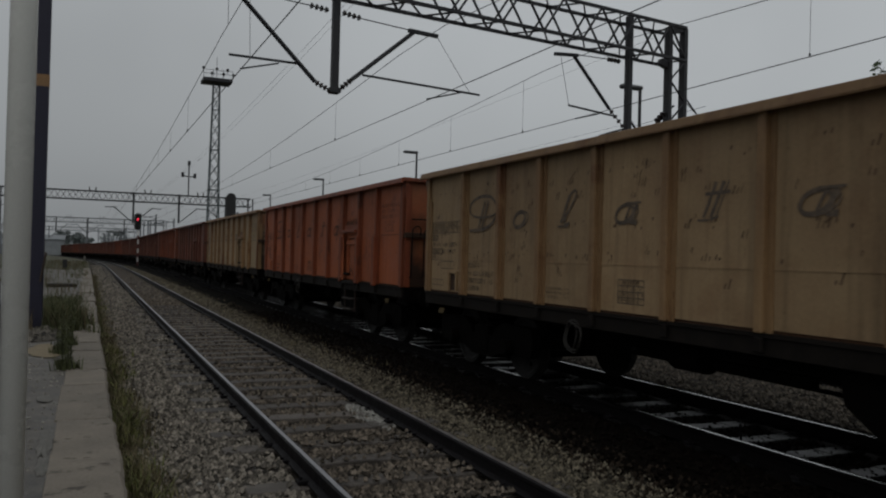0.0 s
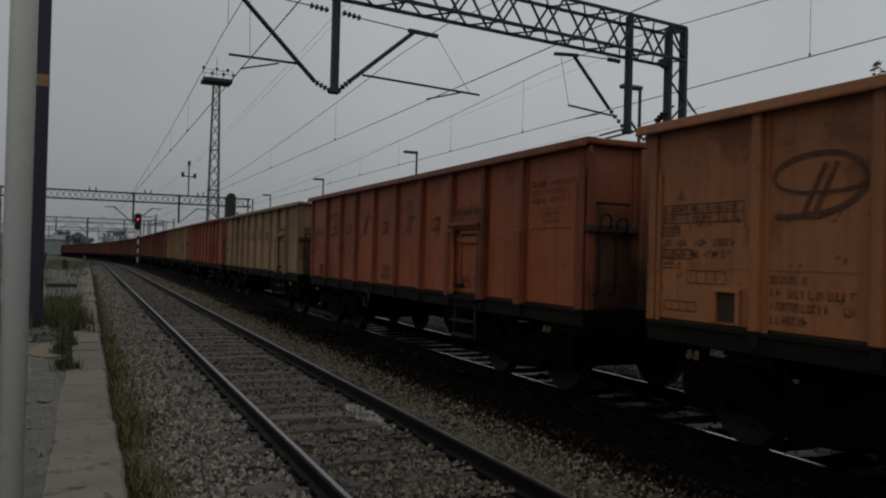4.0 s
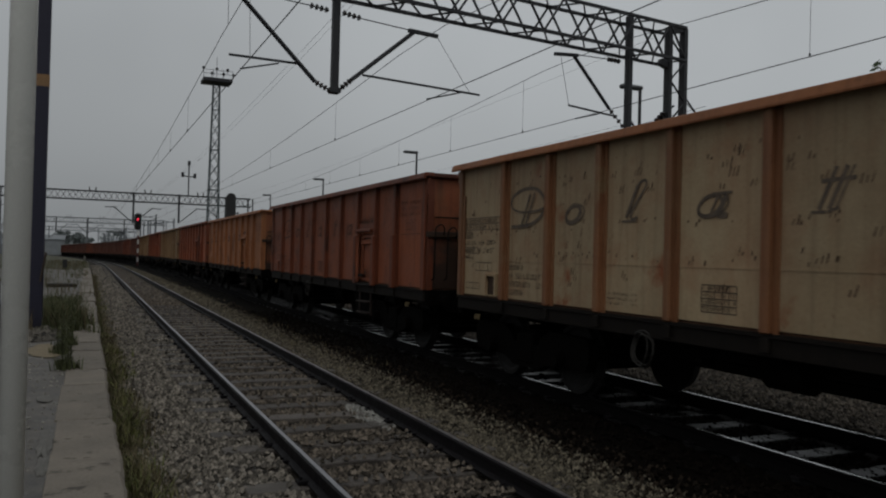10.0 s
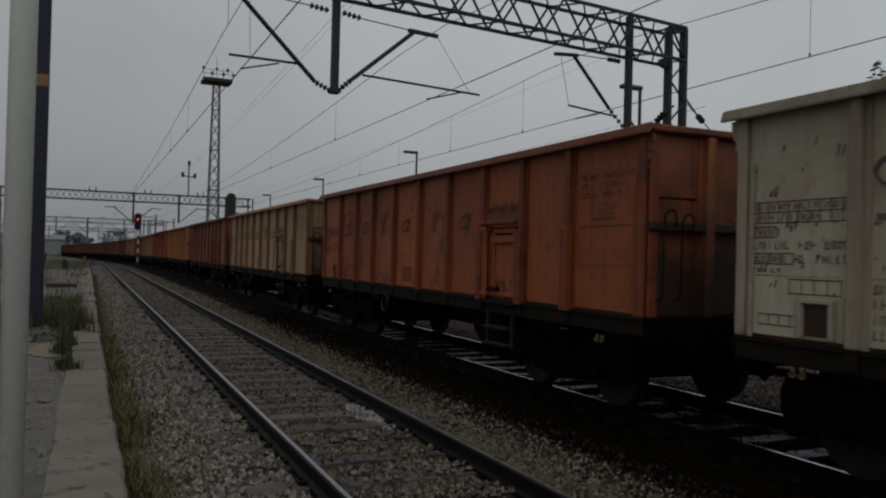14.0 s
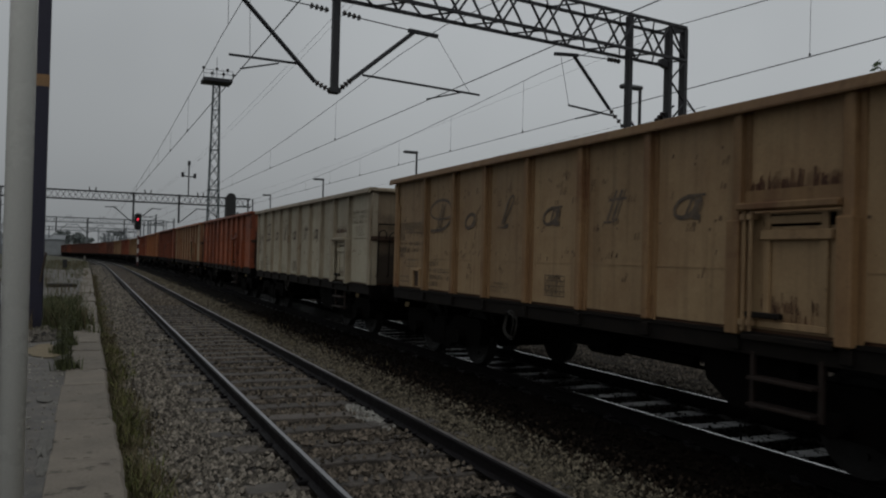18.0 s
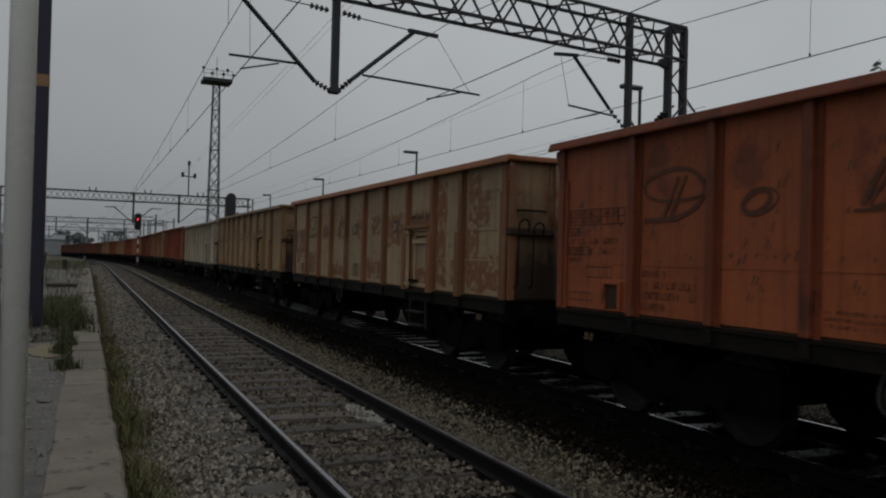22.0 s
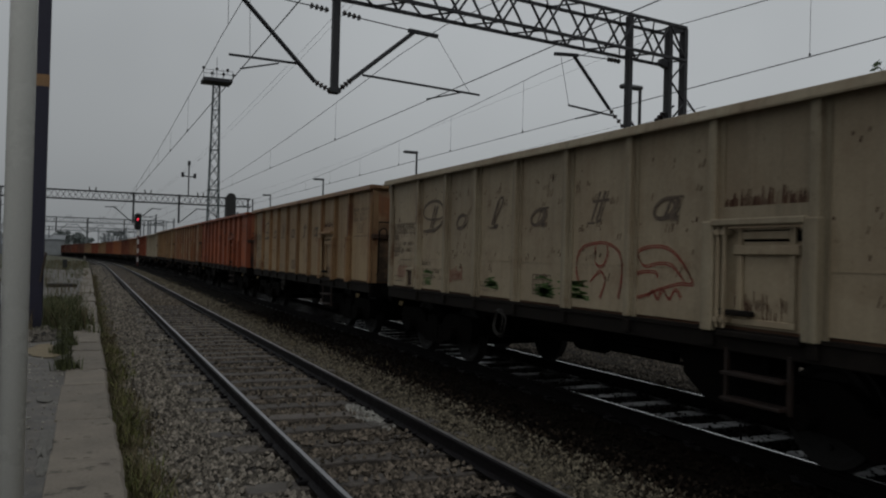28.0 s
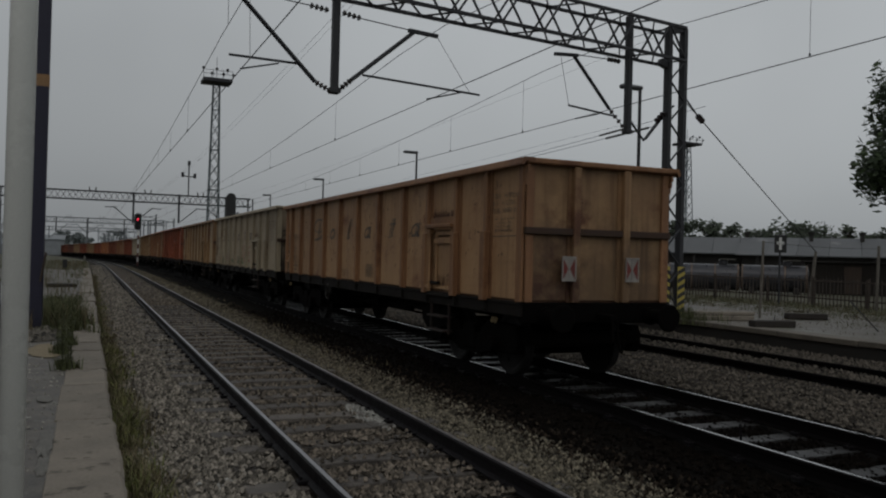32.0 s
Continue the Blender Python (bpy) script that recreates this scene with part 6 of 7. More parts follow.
def build_signals():
    # red light beside the near track
    z0 = drop(89)
    sg = thing("signal", "colour-light signal showing red on a white and red banded post", "railway signal")
    for i in range(8):
        part("post_band", Shape().tube((4.79, 89, z0 + 0.0 + 0.46 * i), (4.79, 89, z0 + 0.46 * (i + 1)), 0.085, n=10), M_WHITE if i % 2 else M_BANDRED, sg)
    head = oval_head(4.70, 88.85, 89.1, 3.75 + z0, 5.5 + z0, 0.66)
    part("head", head, M_BLACK, sg, "black rounded signal head")
    for i, z in enumerate((4.05, 4.45, 4.85, 5.2)):
        lens = Shape().spin([(0, 0.13), (0.03, 0.12)], (4.70, 88.84, z + z0), (0, -1, 0), 14)
        part("lens", lens, M_REDLIGHT if i == 2 else M_BLACK, sg, "glowing red lens" if i == 2 else "")
        hood = Shape().tube((4.70, 88.85, z + 0.05 + z0), (4.70, 88.55, z + 0.09 + z0), 0.14, n=12, caps=False)
        part("hood", hood, M_BLACK, sg)
    # the other signal, seen from behind
    z0 = drop(55)
    x = 8.72
    sg = thing("signal", "dark colour-light signal seen from behind on a steel post", "railway signal")
    part("post", Shape().tube((x, 55, -0.3 + z0), (x, 55, 3.9 + z0), 0.08, n=10), M_STEEL, sg)
    part("head", oval_head(x, 54.85, 55.1, 3.72 + z0, 5.62 + z0, 0.62), M_BLACK, sg, "black rounded signal head")
    part("ladder", Shape().beam((x + 0.5, 55.3, -0.3), (x + 0.5, 55.3, 4.4), 0.06), M_STEEL, sg)
    for z in (3.9, 4.3):
        part("arm", Shape().beam((x + 0.2, 55.1, z), (x + 0.6, 55.3, z), 0.05), M_STEEL, sg)
    # small ground post further on
    p = thing("marker_post", "short dark marker post in the grass", "post")
    part("shaft", Shape().box(-1.55, -1.25, 62, 62.2, PLAT - 0.1, 0.85, 0.03), M_BLACK, p)
    p = thing("marker_post", "short whitish marker post by the track", "post")
    part("shaft", Shape().box(-0.35, -0.15, 96, 96.2, PLAT - 0.4, 0.75, 0.02), M_PATCH, p)


def build_tower(x, y, z0, ztop, w0, w1, plat_w, label):
    """A lattice floodlight tower with a lamp platform."""
    t = thing("floodlight_tower", label, "floodlight tower")
    zs = [z0 + (ztop - z0) * i / 14 for i in range(15)]

    def half(z):
        return w0 + (w1 - w0) * (z - z0) / (ztop - z0)
    cs = ((-1, -1), (1, -1), (1, 1), (-1, 1))
    for a, b in cs:
        part("leg", Shape().beam((x + a * w0, y + b * w0, z0), (x + a * w1, y + b * w1, ztop), 0.11), M_TOWER, t)
    for i in range(14):
        za, zb = zs[i], zs[i + 1]
        ha, hb = half(za), half(zb)
        for j in range(4):
            a, b = cs[j], cs[(j + 1) % 4]
            sh = Shape().beam((x + a[0] * ha, y + a[1] * ha, za), (x + b[0] * hb, y + b[1] * hb, zb), 0.06)
            sh.beam((x + b[0] * ha, y + b[1] * ha, za), (x + a[0] * hb, y + a[1] * hb, zb), 0.06)
            if i % 3 == 2:
                sh.beam((x + a[0] * hb, y + a[1] * hb, zb), (x + b[0] * hb, y + b[1] * hb, zb), 0.08)
            part("brace", sh, M_TOWER, t)
    h = plat_w / 2
    part("platform", Shape().box(x - h, x + h, y - h * 0.8, y + h * 0.8, ztop, ztop + 0.45, 0.05), M_STEEL, t, "dark lamp platform")
    rail = Shape()
    for z in (0.9, 1.35):
        for a, b in ((-1, -1), (1, -1)):
            rail.beam((x - h, y + b * h * 0.8, ztop + z), (x + h, y + b * h * 0.8, ztop + z), 0.04)
    for e in (-1, -0.33, 0.33, 1):
        rail.beam((x + e * h, y - h * 0.8, ztop + 0.4), (x + e * h, y - h * 0.8, ztop + 1.4), 0.05)
    part("railing", rail, M_TOWER, t)
    for i, e in enumerate((-1.02, -0.45, -0.12, 0.35, 0.62, 1.02)):
        z = ztop + (1.55 if i % 2 == 0 else 1.0)
        lm = Shape().spin([(0, 0.08), (0.05, 0.15), (0.22, 0.18), (0.27, 0.14)], (x + e * h, y - h * 0.8, z), (0, -1, -0.5), 12)
        lm.beam((x + e * h, y - h * 0.8, z - 0.6), (x + e * h, y - h * 0.8, z + 0.1), 0.06)
        part("floodlight", lm, M_BLACK, t)
    part("lightning_rod", Shape().tube((x, y, ztop), (x, y, ztop + 3.2), 0.03, n=5), M_STEEL, t)


def build_lamp_posts():
    first = None
    for i, y in enumerate((22.2, 42.4, 62.2, 82.3)):
        if first is None:
            t = thing("street_lamp", "grey steel lamp post with a flat lamp head on the platform", "street lamp", "lamp posts along the platform")
            part("shaft", Shape().tube((0, 0, 0), (0, 0, 7.25), 0.07, 0.055, n=10), M_STEEL, t)
            hd = Shape().box(-0.80, 0.06, -0.13, 0.13, 7.25, 7.40, 0.05)
            part("lamp_head", hd, M_LAMP, t, "flat grey lamp head")
            t.matrix_world = pose(17.0, y, 0.28 + 0.0)
            first = t
        else:
            copy_thing(first, pose(17.0, y, 0.28 + drop(y)))


M_COLUMN = material("blue_black_column", (0.018, 0.017, 0.034), (0.011, 0.011, 0.026), 0.55, 0.1, scale=3, fine=30, bump=0.1)
M_LAMP = material("lamp_grey", (0.07, 0.072, 0.075), (0.05, 0.052, 0.055), 0.5, bump=0)
M_TOWER = material("greenish_tower_steel", (0.085, 0.105, 0.11), (0.06, 0.075, 0.08), 0.6, 0.1, bump=0)

build_portal_near()
build_wires()
build_portal_far(105, None, -9.4, 19.3, ((5.2, 5.0, (-1, 1)), (10.5, 5.2, (1,)), (16.2, 5.2, (-1,))), "distant dark lattice portal over the tracks")
build_portal_far(190, None, -9.0, 21.0, ((-1.0, 5.3, (1,)), (5.2, 5.3, (-1, 1)), (12.5, 5.3, (-1,))), "far lattice portal over the tracks")
build_portal_far(265, None, -16.0, 26.0, ((-6.0, 5.3, (1,)), (2.0, 5.3, (1,)), (12.5, 5.3, (-1,))), "very far lattice portal over the yard")
build_signals()
build_tower(13.75, 100, -0.6, 21.95, 0.74, 0.36, 3.4, "tall slim lattice floodlight tower with a lamp platform")
build_tower(101.8, 118.5, -0.6, 23.6, 1.2, 0.45, 4.2, "far lattice floodlight tower with a lamp platform")
build_lamp_posts()

pole = thing("lamp_post", "light grey enamelled steel pole on the platform", "pole")
part("shaft", Shape().tube((-0.273, 3.84, PLAT - 0.05), (-0.273, 3.84, 7.5), 0.0535, 0.0535, n=28), M_POLE, pole, smooth=True)
part("box", Shape().box(-0.56, -0.36, 3.80, 3.88, PLAT - 0.02, 1.50, 0.01), M_LAMP, pole, "narrow dark switch box")


# ---- distance ahead: masts, trees, sheds in the haze ----
def leaf_cloud(sh, c, r, n, rng, size, flat=1.0):
    for _ in range(n):
        d = Vector((rng.gauss(0, 1), rng.gauss(0, 1), rng.gauss(0, 1) * flat))
        d = d.normalized() * (r * rng.random() ** 0.45)
        p = Vector(c) + d
        a = Vector((rng.gauss(0, 1), rng.gauss(0, 1), rng.gauss(0, 1))).normalized() * size * rng.uniform(0.6, 1.4)
        b = a.orthogonal().normalized() * (size * 0.5)
        sh.add([p - a, p + b, p + a, p - b], [(0, 1, 2, 3)])


def build_tree(x, y, z0, h, spread, n, size, label, seed, low=0.35, mat=None, limbs=22):
    rng = random.Random(seed)
    t = thing("tree", label, "tree")
    tr = Shape()
    tr.tube((x, y, z0), (x + 0.1, y, z0 + h * 0.45), 0.02 * h, 0.013 * h, n=9)
    top = Vector((x + 0.1, y, z0 + h * 0.45))
    tr.tube(top, (x - 0.1, y + 0.1, z0 + h * 0.85), 0.013 * h, 0.004 * h, n=8)
    lv = Shape()
    for i in range(limbs):
        a = rng.uniform(0, 6.28)
        zz = z0 + h * rng.uniform(low, 0.93)
        k = 1 - ((zz - z0) / h - 0.55) ** 2 * 3.0
        r = spread * max(k, 0.25) * rng.uniform(0.55, 1.0)
        tip = Vector((x + r * math.cos(a), y + r * math.sin(a), zz))
        tr.tube((x, y, zz - 0.12 * h), tip, 0.006 * h, 0.002 * h, n=5)
        leaf_cloud(lv, tip, spread * rng.uniform(0.24, 0.42), n // limbs, rng, size, 0.75)
        leaf_cloud(lv, tip.lerp(Vector((x, y, zz)), 0.5), spread * 0.3, n // 40, rng, size, 0.7)
    part("trunk", tr, M_BARK, t)
    part("crown", lv, mat or M_LEAF, t)
    return t


def build_distance():
    rng = random.Random(71)
    for i in range(44):
        s = rng.uniform(150, 320)
        p = line_point(rng.choice((-1, 1)) * rng.uniform(8, 22) + 2, s)
        h = rng.uniform(6, 11)
        t = thing("mast", "distant thin overhead line mast", "mast", "distant masts")
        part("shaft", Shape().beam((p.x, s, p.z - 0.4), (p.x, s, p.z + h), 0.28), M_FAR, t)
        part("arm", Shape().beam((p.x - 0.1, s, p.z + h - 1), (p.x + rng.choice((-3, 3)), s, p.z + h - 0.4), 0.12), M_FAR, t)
    # small mast with lamps above the far portal
    t = thing("mast", "slim mast with two lamps above the far portal", "mast")
    part("shaft", Shape().beam((11.39, 105, 8.6 + drop(105)), (11.39, 105, 12.7), 0.15), M_STEEL, t)
    part("crossarm", Shape().beam((10.62, 105, 11.0), (12.2, 105, 10.9), 0.12), M_STEEL, t)
    for x, z in ((10.66, 10.85), (12.12, 10.75), (11.39, 12.3)):
        part("lamp", Shape().box(x - 0.16, x + 0.16, 104.8, 105.2, z, z + 0.6, 0.05), M_STEEL, t)
    rng = random.Random(72)
    for i in range(9):
        x, s = -60 + 12 * i + rng.uniform(-4, 4), rng.uniform(330, 430)
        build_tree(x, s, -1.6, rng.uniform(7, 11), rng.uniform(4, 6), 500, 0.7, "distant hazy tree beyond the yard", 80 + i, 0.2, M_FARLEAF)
    for i, (x0, x1, s, h) in enumerate(((-44, -26, 300, 3.6), (-22, -8, 330, 6.0), (6, 30, 380, 6.0), (34, 52, 360, 5.0))):
        t = thing("shed", "distant hazy low railway building", "building", "distant buildings")
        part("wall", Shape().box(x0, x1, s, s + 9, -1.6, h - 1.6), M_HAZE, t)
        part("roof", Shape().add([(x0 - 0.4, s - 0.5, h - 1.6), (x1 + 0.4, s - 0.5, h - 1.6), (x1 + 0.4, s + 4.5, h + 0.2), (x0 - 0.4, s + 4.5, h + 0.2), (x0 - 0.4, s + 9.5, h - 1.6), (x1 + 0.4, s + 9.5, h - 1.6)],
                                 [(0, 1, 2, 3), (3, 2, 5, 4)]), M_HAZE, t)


# far steel and leaves, paled in colour to stand in for haze
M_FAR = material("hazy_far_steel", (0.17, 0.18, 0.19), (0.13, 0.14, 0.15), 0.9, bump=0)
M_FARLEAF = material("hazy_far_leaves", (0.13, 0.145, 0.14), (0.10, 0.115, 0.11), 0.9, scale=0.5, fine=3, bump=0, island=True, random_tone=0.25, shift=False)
build_distance()


# ---- yard behind the platform across ----
def on_view(deg, dist, z=0.0):
    """A place at a bearing, right of the line's direction, and a distance."""
    a = radians(deg)
    return Vector((dist * math.sin(a), dist * math.cos(a), z))


def yard_frame(deg, dist, z):
    return Matrix.Translation(on_view(deg, dist, z)) @ Matrix.Rotation(-radians(deg), 4, "Z")


def build_fence(a, b, h, seed):
    rng = random.Random(seed)
    f = thing("fence", "rusty dark steel picket fence behind the platform", "fence")
    a, b = Vector(a), Vector(b)
    L = (b - a).length
    d = (b - a).normalized()
    for k in range(int(L / 2.4) + 1):
        p = a + d * min(2.4 * k, L)
        part("post", Shape().box(p.x - 0.035, p.x + 0.035, p.y - 0.035, p.y + 0.035, p.z - 0.05, p.z + h), M_FENCE, f)
    for zz in (0.30, h - 0.12):
        part("rail", Shape().beam(a + Vector((0, 0, zz)), b + Vector((0, 0, zz)), 0.05), M_FENCE, f)
    n = int(L / 0.17)
    for k in range(n):
        if rng.random() < 0.08:
            continue
        p = a + d * (k + 0.5) * L / n
        t = rng.uniform(-0.03, 0.03)
        part("picket", Shape().beam((p.x, p.y, p.z + 0.04), (p.x + t, p.y, p.z + h + rng.uniform(-0.08, 0.06)), 0.038, 0.02), M_FENCE, f)


M_DRYDARK = material("dull_dry_grass", (0.10, 0.085, 0.045), (0.06, 0.05, 0.027), 0.9, scale=3, fine=40, bump=0, island=True, random_tone=0.4, shift=False)
M_POST = material("weathered_grey_post", (0.15, 0.135, 0.115), (0.085, 0.075, 0.062), 0.8, scale=3, fine=30, bump=0.2)
M_HOOP = material("rusty_pale_hoop", (0.16, 0.115, 0.085), (0.08, 0.055, 0.04), 0.7, scale=3, fine=30, bump=0.1)


def build_tank(deg, dist, z, length, r, dome, label):
    t = thing("tank", label, "tank")
    m = yard_frame(deg, dist, z)
    prof = [(-length / 2 - 0.14, r * 0.5), (-length / 2 - 0.08, r * 0.85), (-length / 2, r), (length / 2, r), (length / 2 + 0.08, r * 0.85), (length / 2 + 0.14, r * 0.5)]
    ob = part("shell", Shape().spin(prof, (0, 0, r + 0.06), (1, 0, 0), 28), M_TANK, t, smooth=False)
    for x in (-length * 0.5, -length * 0.17, length * 0.17, length * 0.5):
        part("hoop", Shape().spin([(-0.04, r + 0.02), (0.04, r + 0.02)], (x, 0, r + 0.06), (1, 0, 0), 28), M_HOOP, t)
    for x in (-length * 0.35, length * 0.35):
        part("cradle", Shape().box(x - 0.15, x + 0.15, -r * 0.8, r * 0.8, -0.02, 0.3, 0.02), M_DARKWALL, t)
    part("dome", Shape().spin([(0, 0.22), (0.22, 0.22), (0.27, 0.17)], (dome, 0, 2 * r + 0.02), (0, 0, 1), 16), M_TANK, t)
    part("walkway", Shape().box(dome - 0.2, dome + 0.62, -0.3, 0.3, 2 * r + 0.295, 2 * r + 0.34), M_PATCH, t, "grey grating over the dome")
    t.matrix_world = m


def build_shed(deg, dist, z, x0, x1, eave, ridge, depth, label, vents, group="yard sheds"):
    t = thing("shed", label, "shed", group)
    wall = Shape().box(x0 + 0.6, x1 - 0.6, 0.9, 1.2, 0, eave)
    part("wall", wall, M_DARKWALL, t, "dark sooty wall in shade")
    part("back_wall", Shape().box(x0 + 0.6, x1 - 0.6, depth - 1.0, depth - 0.7, 0, eave), M_DARKWALL, t)
    n = int((x1 - x0) / 2.6)
    for i in range(n):
        a, b = x0 + (x1 - x0) * i / n, x0 + (x1 - x0) * (i + 1) / n
        for y0, y1, za, zb in ((0, depth / 2, eave, ridge), (depth, depth / 2, eave, ridge)):
            v = [(a, y0, za), (b - 0.03, y0, za), (b - 0.03, y1, zb), (a, y1, zb)]
            v += [(p, q, r - 0.10) for p, q, r in v]
            part("roof_sheet", Shape().add(v, [(0, 1, 2, 3), (7, 6, 5, 4), (0, 4, 5, 1), (1, 5, 6, 2), (2, 6, 7, 3), (3, 7, 4, 0)]), M_ROOF, t)
    for i in range(int((x1 - x0) / 5)):
        x = x0 + 2 + 5 * i
        part("pillar", Shape().box(x - 0.14, x + 0.14, 0.25, 0.5, 0, eave + 0.05), M_DARKWALL, t)
    for x in vents:
        yv = depth * 0.4
        sh = Shape().box(x - 0.18, x + 0.18, yv, yv + 0.4, ridge - 0.6, ridge + 0.2)
        sh.add([(x - 0.34, yv - 0.15, ridge + 0.55), (x + 0.34, yv - 0.15, ridge + 0.55), (x + 0.34, yv + 0.55, ridge + 0.55), (x - 0.34, yv + 0.55, ridge + 0.55),
                (x - 0.18, yv, ridge + 0.2), (x + 0.18, yv, ridge + 0.2), (x + 0.18, yv + 0.4, ridge + 0.2), (x - 0.18, yv + 0.4, ridge + 0.2)],
               [(0, 1, 2, 3), (4, 5, 1, 0), (5, 6, 2, 1), (6, 7, 3, 2), (7, 4, 0, 3)])
        part("roof_vent", sh, M_DARKWALL, t, "dark flared roof vent")
    t.matrix_world = yard_frame(deg, dist, z)


def build_yard():
    build_fence((23.9, 31.0, 0.28), (24.3, 23.6, 0.28), 1.02, 1)
    build_fence((24.3, 23.5, 0.28), (23.5, 15.5, 0.28), 1.04, 2)
    build_shed(44.0, 84, 0.25, -26, 3, 2.55, 4.3, 14, "long low shed with a grey felt roof and dark open front", (-18, -11, 1), )
    build_shed(50.5, 82, 0.25, -9.5, 26, 2.45, 4.3, 14, "long low shed with a grey felt roof and dark open front", (-3.0, 1.5, 9.5, 16))
    build_tank(41.9, 45, 0.28, 3.45, 0.69, 1.0, "black riveted steel tank lying behind the fence")
    build_tank(46.35, 45, 0.28, 3.05, 0.69, 0.62, "black riveted steel tank lying behind the fence")
    hut = thing("lean_to", "low dark tarred timber lean-to behind the fence", "hut")
    x = -2.6
    rng = random.Random(88)
    while x < 3.4:
        k = rng.uniform(0.16, 0.24)
        d = rng.uniform(0.0, 0.03)
        part("board", Shape().box(x, x + k - 0.012, -d, 0.06, 0.0, 1.62 + rng.uniform(-0.04, 0.04), 0.004), M_WOOD, hut)
        x += k
    part("door", Shape().box(-0.9, -0.1, -0.07, -0.035, 0.05, 1.45, 0.008), M_HUTDOOR, hut, "faded brown plank door")
    part("back_wall", Shape().box(-2.6, 3.4, 1.6, 1.7, 0, 1.5), M_WOOD, hut)
    part("roof", Shape().add([(-2.8, -0.3, 1.66), (3.6, -0.3, 1.66), (3.6, 1.9, 1.5), (-2.8, 1.9, 1.5), (-2.8, -0.3, 1.74), (3.6, -0.3, 1.74), (3.6, 1.9, 1.58), (-2.8, 1.9, 1.58)],
                             [(3, 2, 1, 0), (4, 5, 6, 7), (0, 1, 5, 4), (1, 2, 6, 5), (2, 3, 7, 6), (3, 0, 4, 7)]), M_DARKWALL, hut, "sooty felt lean-to roof")
    hut.matrix_world = yard_frame(51.6, 46.5, 0.28)
    # black board with a white cross
    p = thing("railway_sign", "black signal board with a white cross on a thin post", "railway sign")
    b = Vector((23.62, 22.28, 0.28))
    part("post", Shape().tube(b, b + Vector((0, 0, 2.6)), 0.035, n=8), M_STEEL, p)
    m = yard_frame(46.7, b.xy.length, 0)
    board = part("board", Shape().box(-0.21, 0.21, -0.07, -0.03, 2.20, 2.86, 0.01), M_BLACK, p, "black rectangular board")
    board.matrix_world = m
    cr = part("cross", Shape().box(-0.045, 0.045, -0.078, -0.071, 2.30, 2.76), M_WHITE, board, "white painted cross")
    cr2 = part("cross", Shape().box(-0.13, 0.13, -0.080, -0.073, 2.50, 2.61), M_WHITE, board, "white painted cross")
    # thin posts
    p = thing("post", "thin rusty steel post on the platform", "post")
    part("shaft", Shape().tube((16.6, 16.3, 0.28), (16.66, 16.28, 2.38), 0.032, n=8), M_POST, p)
    p = thing("anchor_post", "leaning grey concrete anchor post with a guy wire", "post")
    part("shaft", Shape().tube((26.4, 23.35, 0.2), (26.52, 23.2, 2.3), 0.07, 0.055, n=8), M_POST, p)
    p = thing("post", "thin grey steel post in the yard", "post")
    part("shaft", Shape().tube((23.7, 18.3, 0.28), (23.72, 18.26, 2.44), 0.045, n=8), M_POST, p)
    p = thing("cable", "slack cable strung between yard posts", "cable")
    part("wire", Shape().path([Vector((16.65 + 7.07 * i / 10, 16.3 + 1.98 * i / 10, 2.35 - 0.06 * math.sin(0.314 * i))) for i in range(11)], 0.008, 4), M_WIRE, p)
    rod = thing("rod", "thin dark rod leaning at the platform", "rod")
    part("shaft", Shape().tube((16.35, 12.55, 0.28), (16.15, 13.15, 0.95), 0.015, n=6), M_STEEL, rod)
    # timbers and slabs on the platform edge
    tb = thing("timber", "dark tarred timber lying on the platform", "timber", "loose timbers")
    part("beam", Shape().box(-0.55, 0.55, -0.13, 0.13, 0, 0.16, 0.02), M_WOOD, tb)
    part("spike", Shape().tube((0.05, 0, 0.15), (0.06, 0, 0.26), 0.012, n=5), M_STEEL, tb)
    tb.matrix_world = pose(14.55, 13.9, 0.285, 0, 0, -10)
    copy_thing(tb, pose(17.8, 15.85, 0.285, 0, 0, -22))
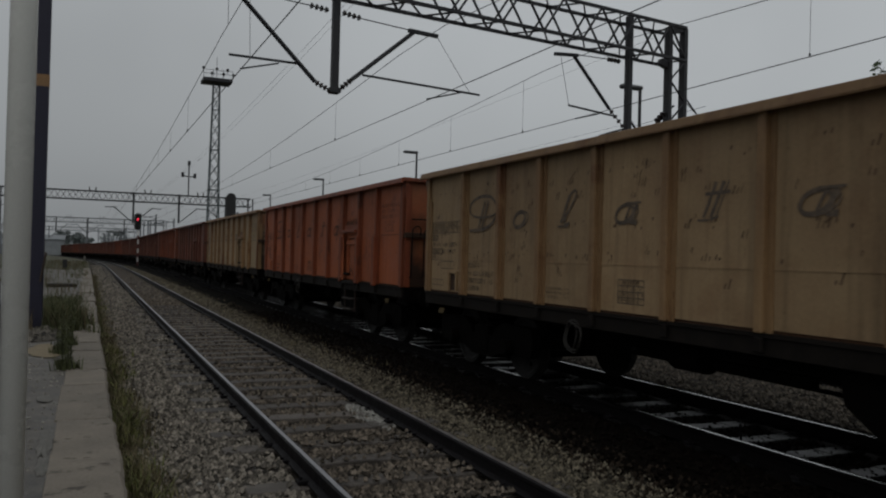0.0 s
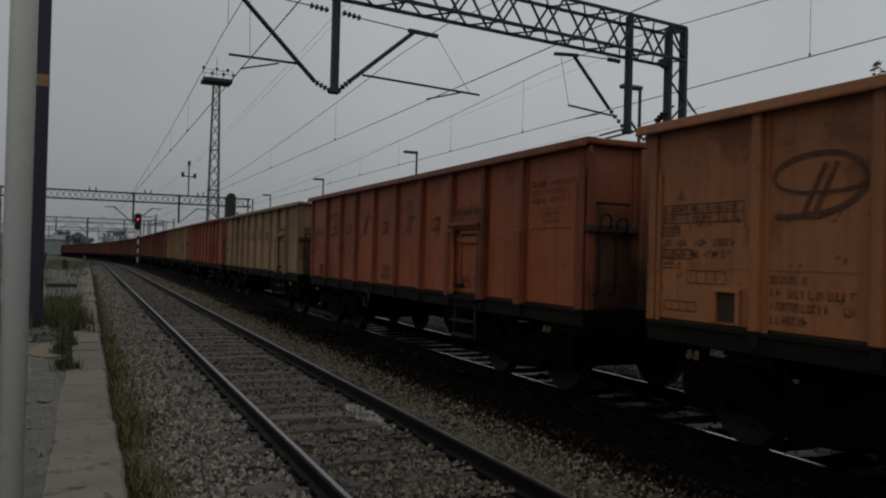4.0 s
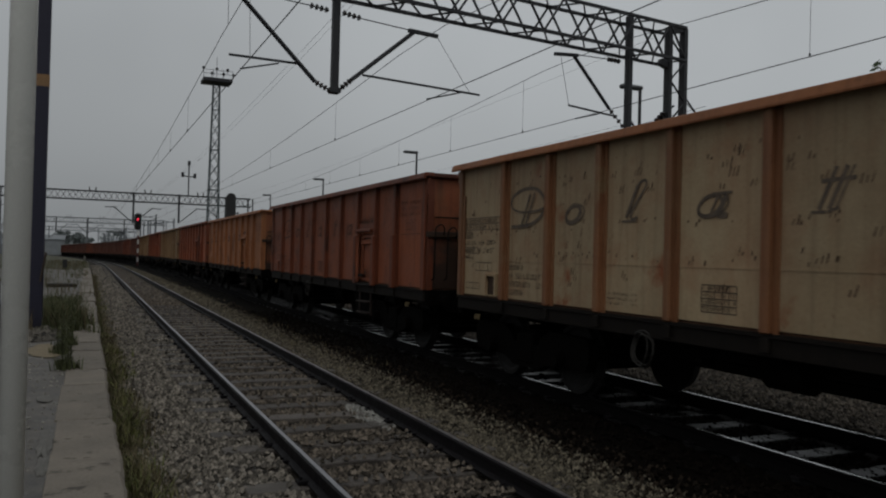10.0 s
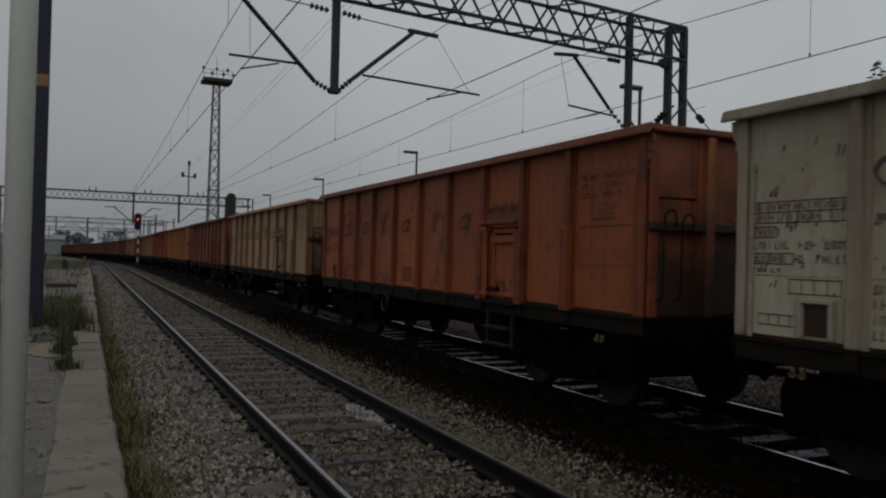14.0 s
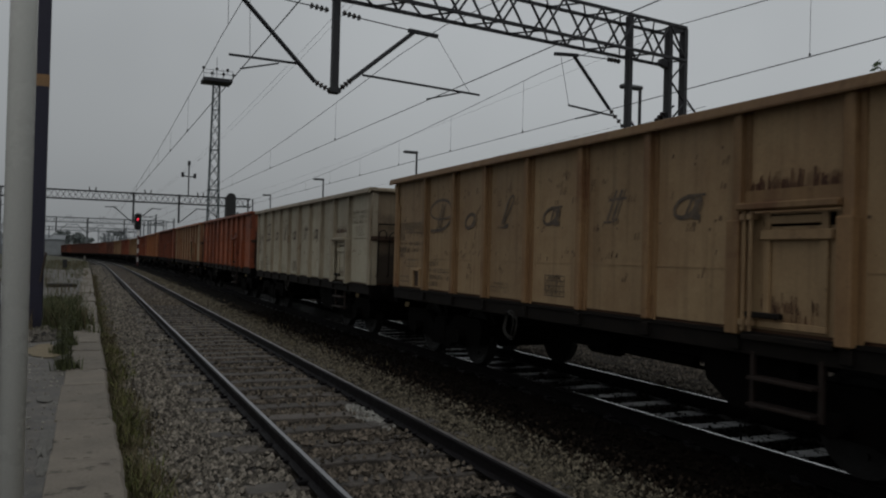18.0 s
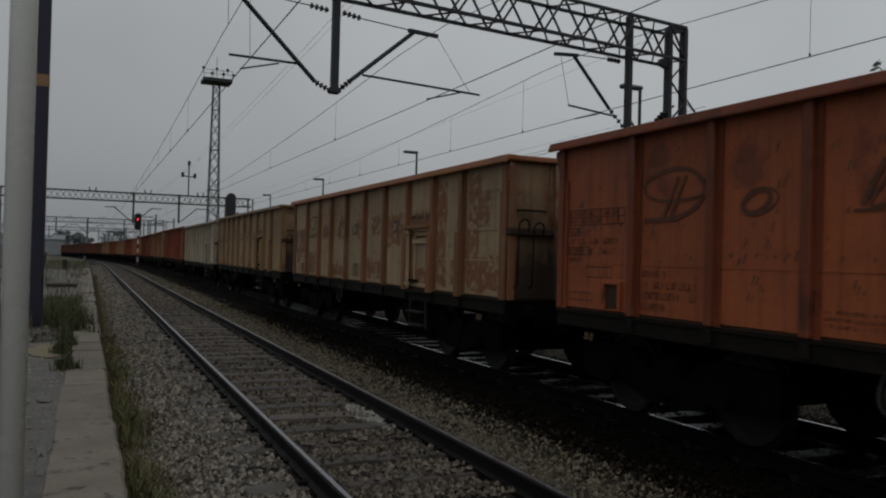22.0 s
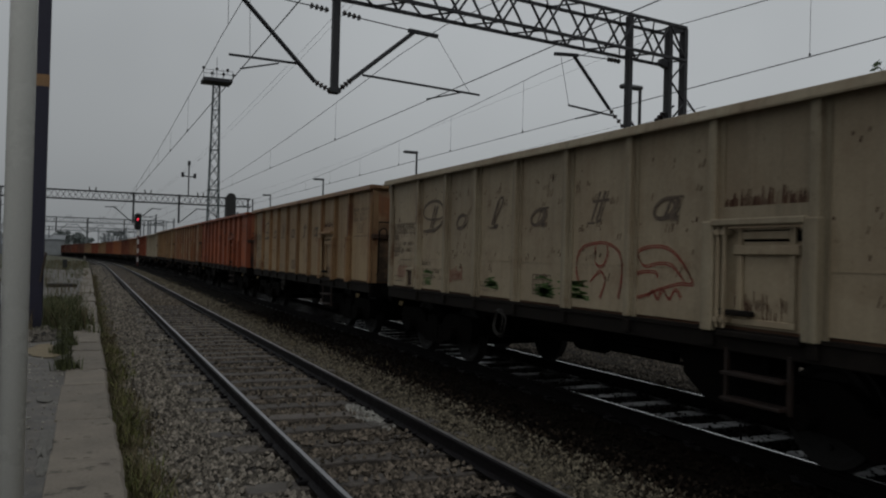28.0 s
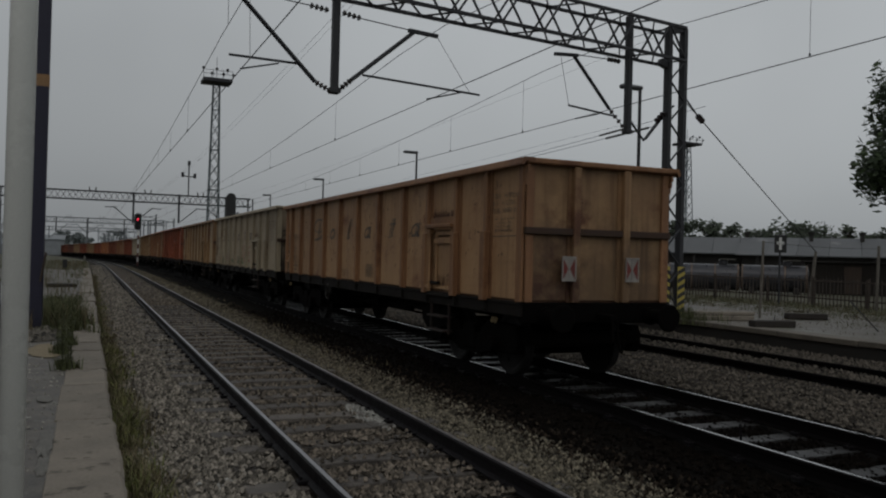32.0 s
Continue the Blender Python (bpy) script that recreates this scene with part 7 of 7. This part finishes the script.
    sl = thing("slab_stack", "pale concrete slabs stacked at the platform edge", "slab")
    part("slab", Shape().box(-0.9, 0.9, -0.3, 0.3, 0, 0.12, 0.02), M_CONCRETE, sl)
    part("slab", Shape().box(-0.8, 0.95, -0.26, 0.3, 0.125, 0.22, 0.02), M_CONCRETE, sl)
    sl.matrix_world = pose(14.85, 16.0, 0.285, 0, 0, -8)
    rng = random.Random(91)
    for i in range(14):
        deg = 35 + 1.75 * i
        p = on_view(deg, rng.uniform(125, 150))
        build_tree(p.x, p.y, 0.0, rng.uniform(6.5, 9.3), rng.uniform(2.6, 4.2), 900, 0.42, "dark leafy tree behind the yard sheds", 100 + i, 0.3, M_MIDLEAF)
    build_tree(35.75, 24.2, 0.1, 11.9, 3.5, 15000, 0.19, "large dark leafy tree with drooping branches by the yard", 7, 0.42, None, 46)
    sp = thing("spire", "thin distant church spire over the roofs", "spire")
    p = on_view(49.3, 260, 0)
    part("cone", Shape().tube((p.x, p.y, 0), (p.x, p.y, 15.0), 1.6, 0.05, n=8), M_FAR, sp)
    # weeds on the far platform
    sh, dry = Shape(), Shape()
    for _ in range(4200):
        x, s = rng.uniform(14.4, 25.5), rng.uniform(10, 30)
        if x < 17.5 and rng.random() < 0.75:
            continue
        grass_blades(sh if rng.random() < 0.35 else dry, x, s, 0.26, rng.uniform(0.03, 0.09) + (0.07 if x > 19.0 else 0), rng, 6, 0.16, 1.4)
    for _ in range(120):
        grass_blades(sh, rng.gauss(14.0, 0.25), rng.gauss(16.2, 0.5), 0.2, rng.uniform(0.2, 0.5), rng, 8, 0.08)
    thing("far_platform_grass", "patchy grass and weeds on the platform across", "grass", kind="stuff", shape=sh, material=M_GRASS)
    thing("far_platform_dry_grass", "patchy brown dry grass on the platform across", "dry grass", kind="stuff", shape=dry, material=M_DRYDARK)
    st = thing("peg", "thin iron peg standing in the middle track", "peg")
    part("shaft", Shape().tube((6.45, 6.55, BED - 0.05), (6.43, 6.55, 0.02), 0.014, n=6), M_RAIL, st)


build_yard()

motions()
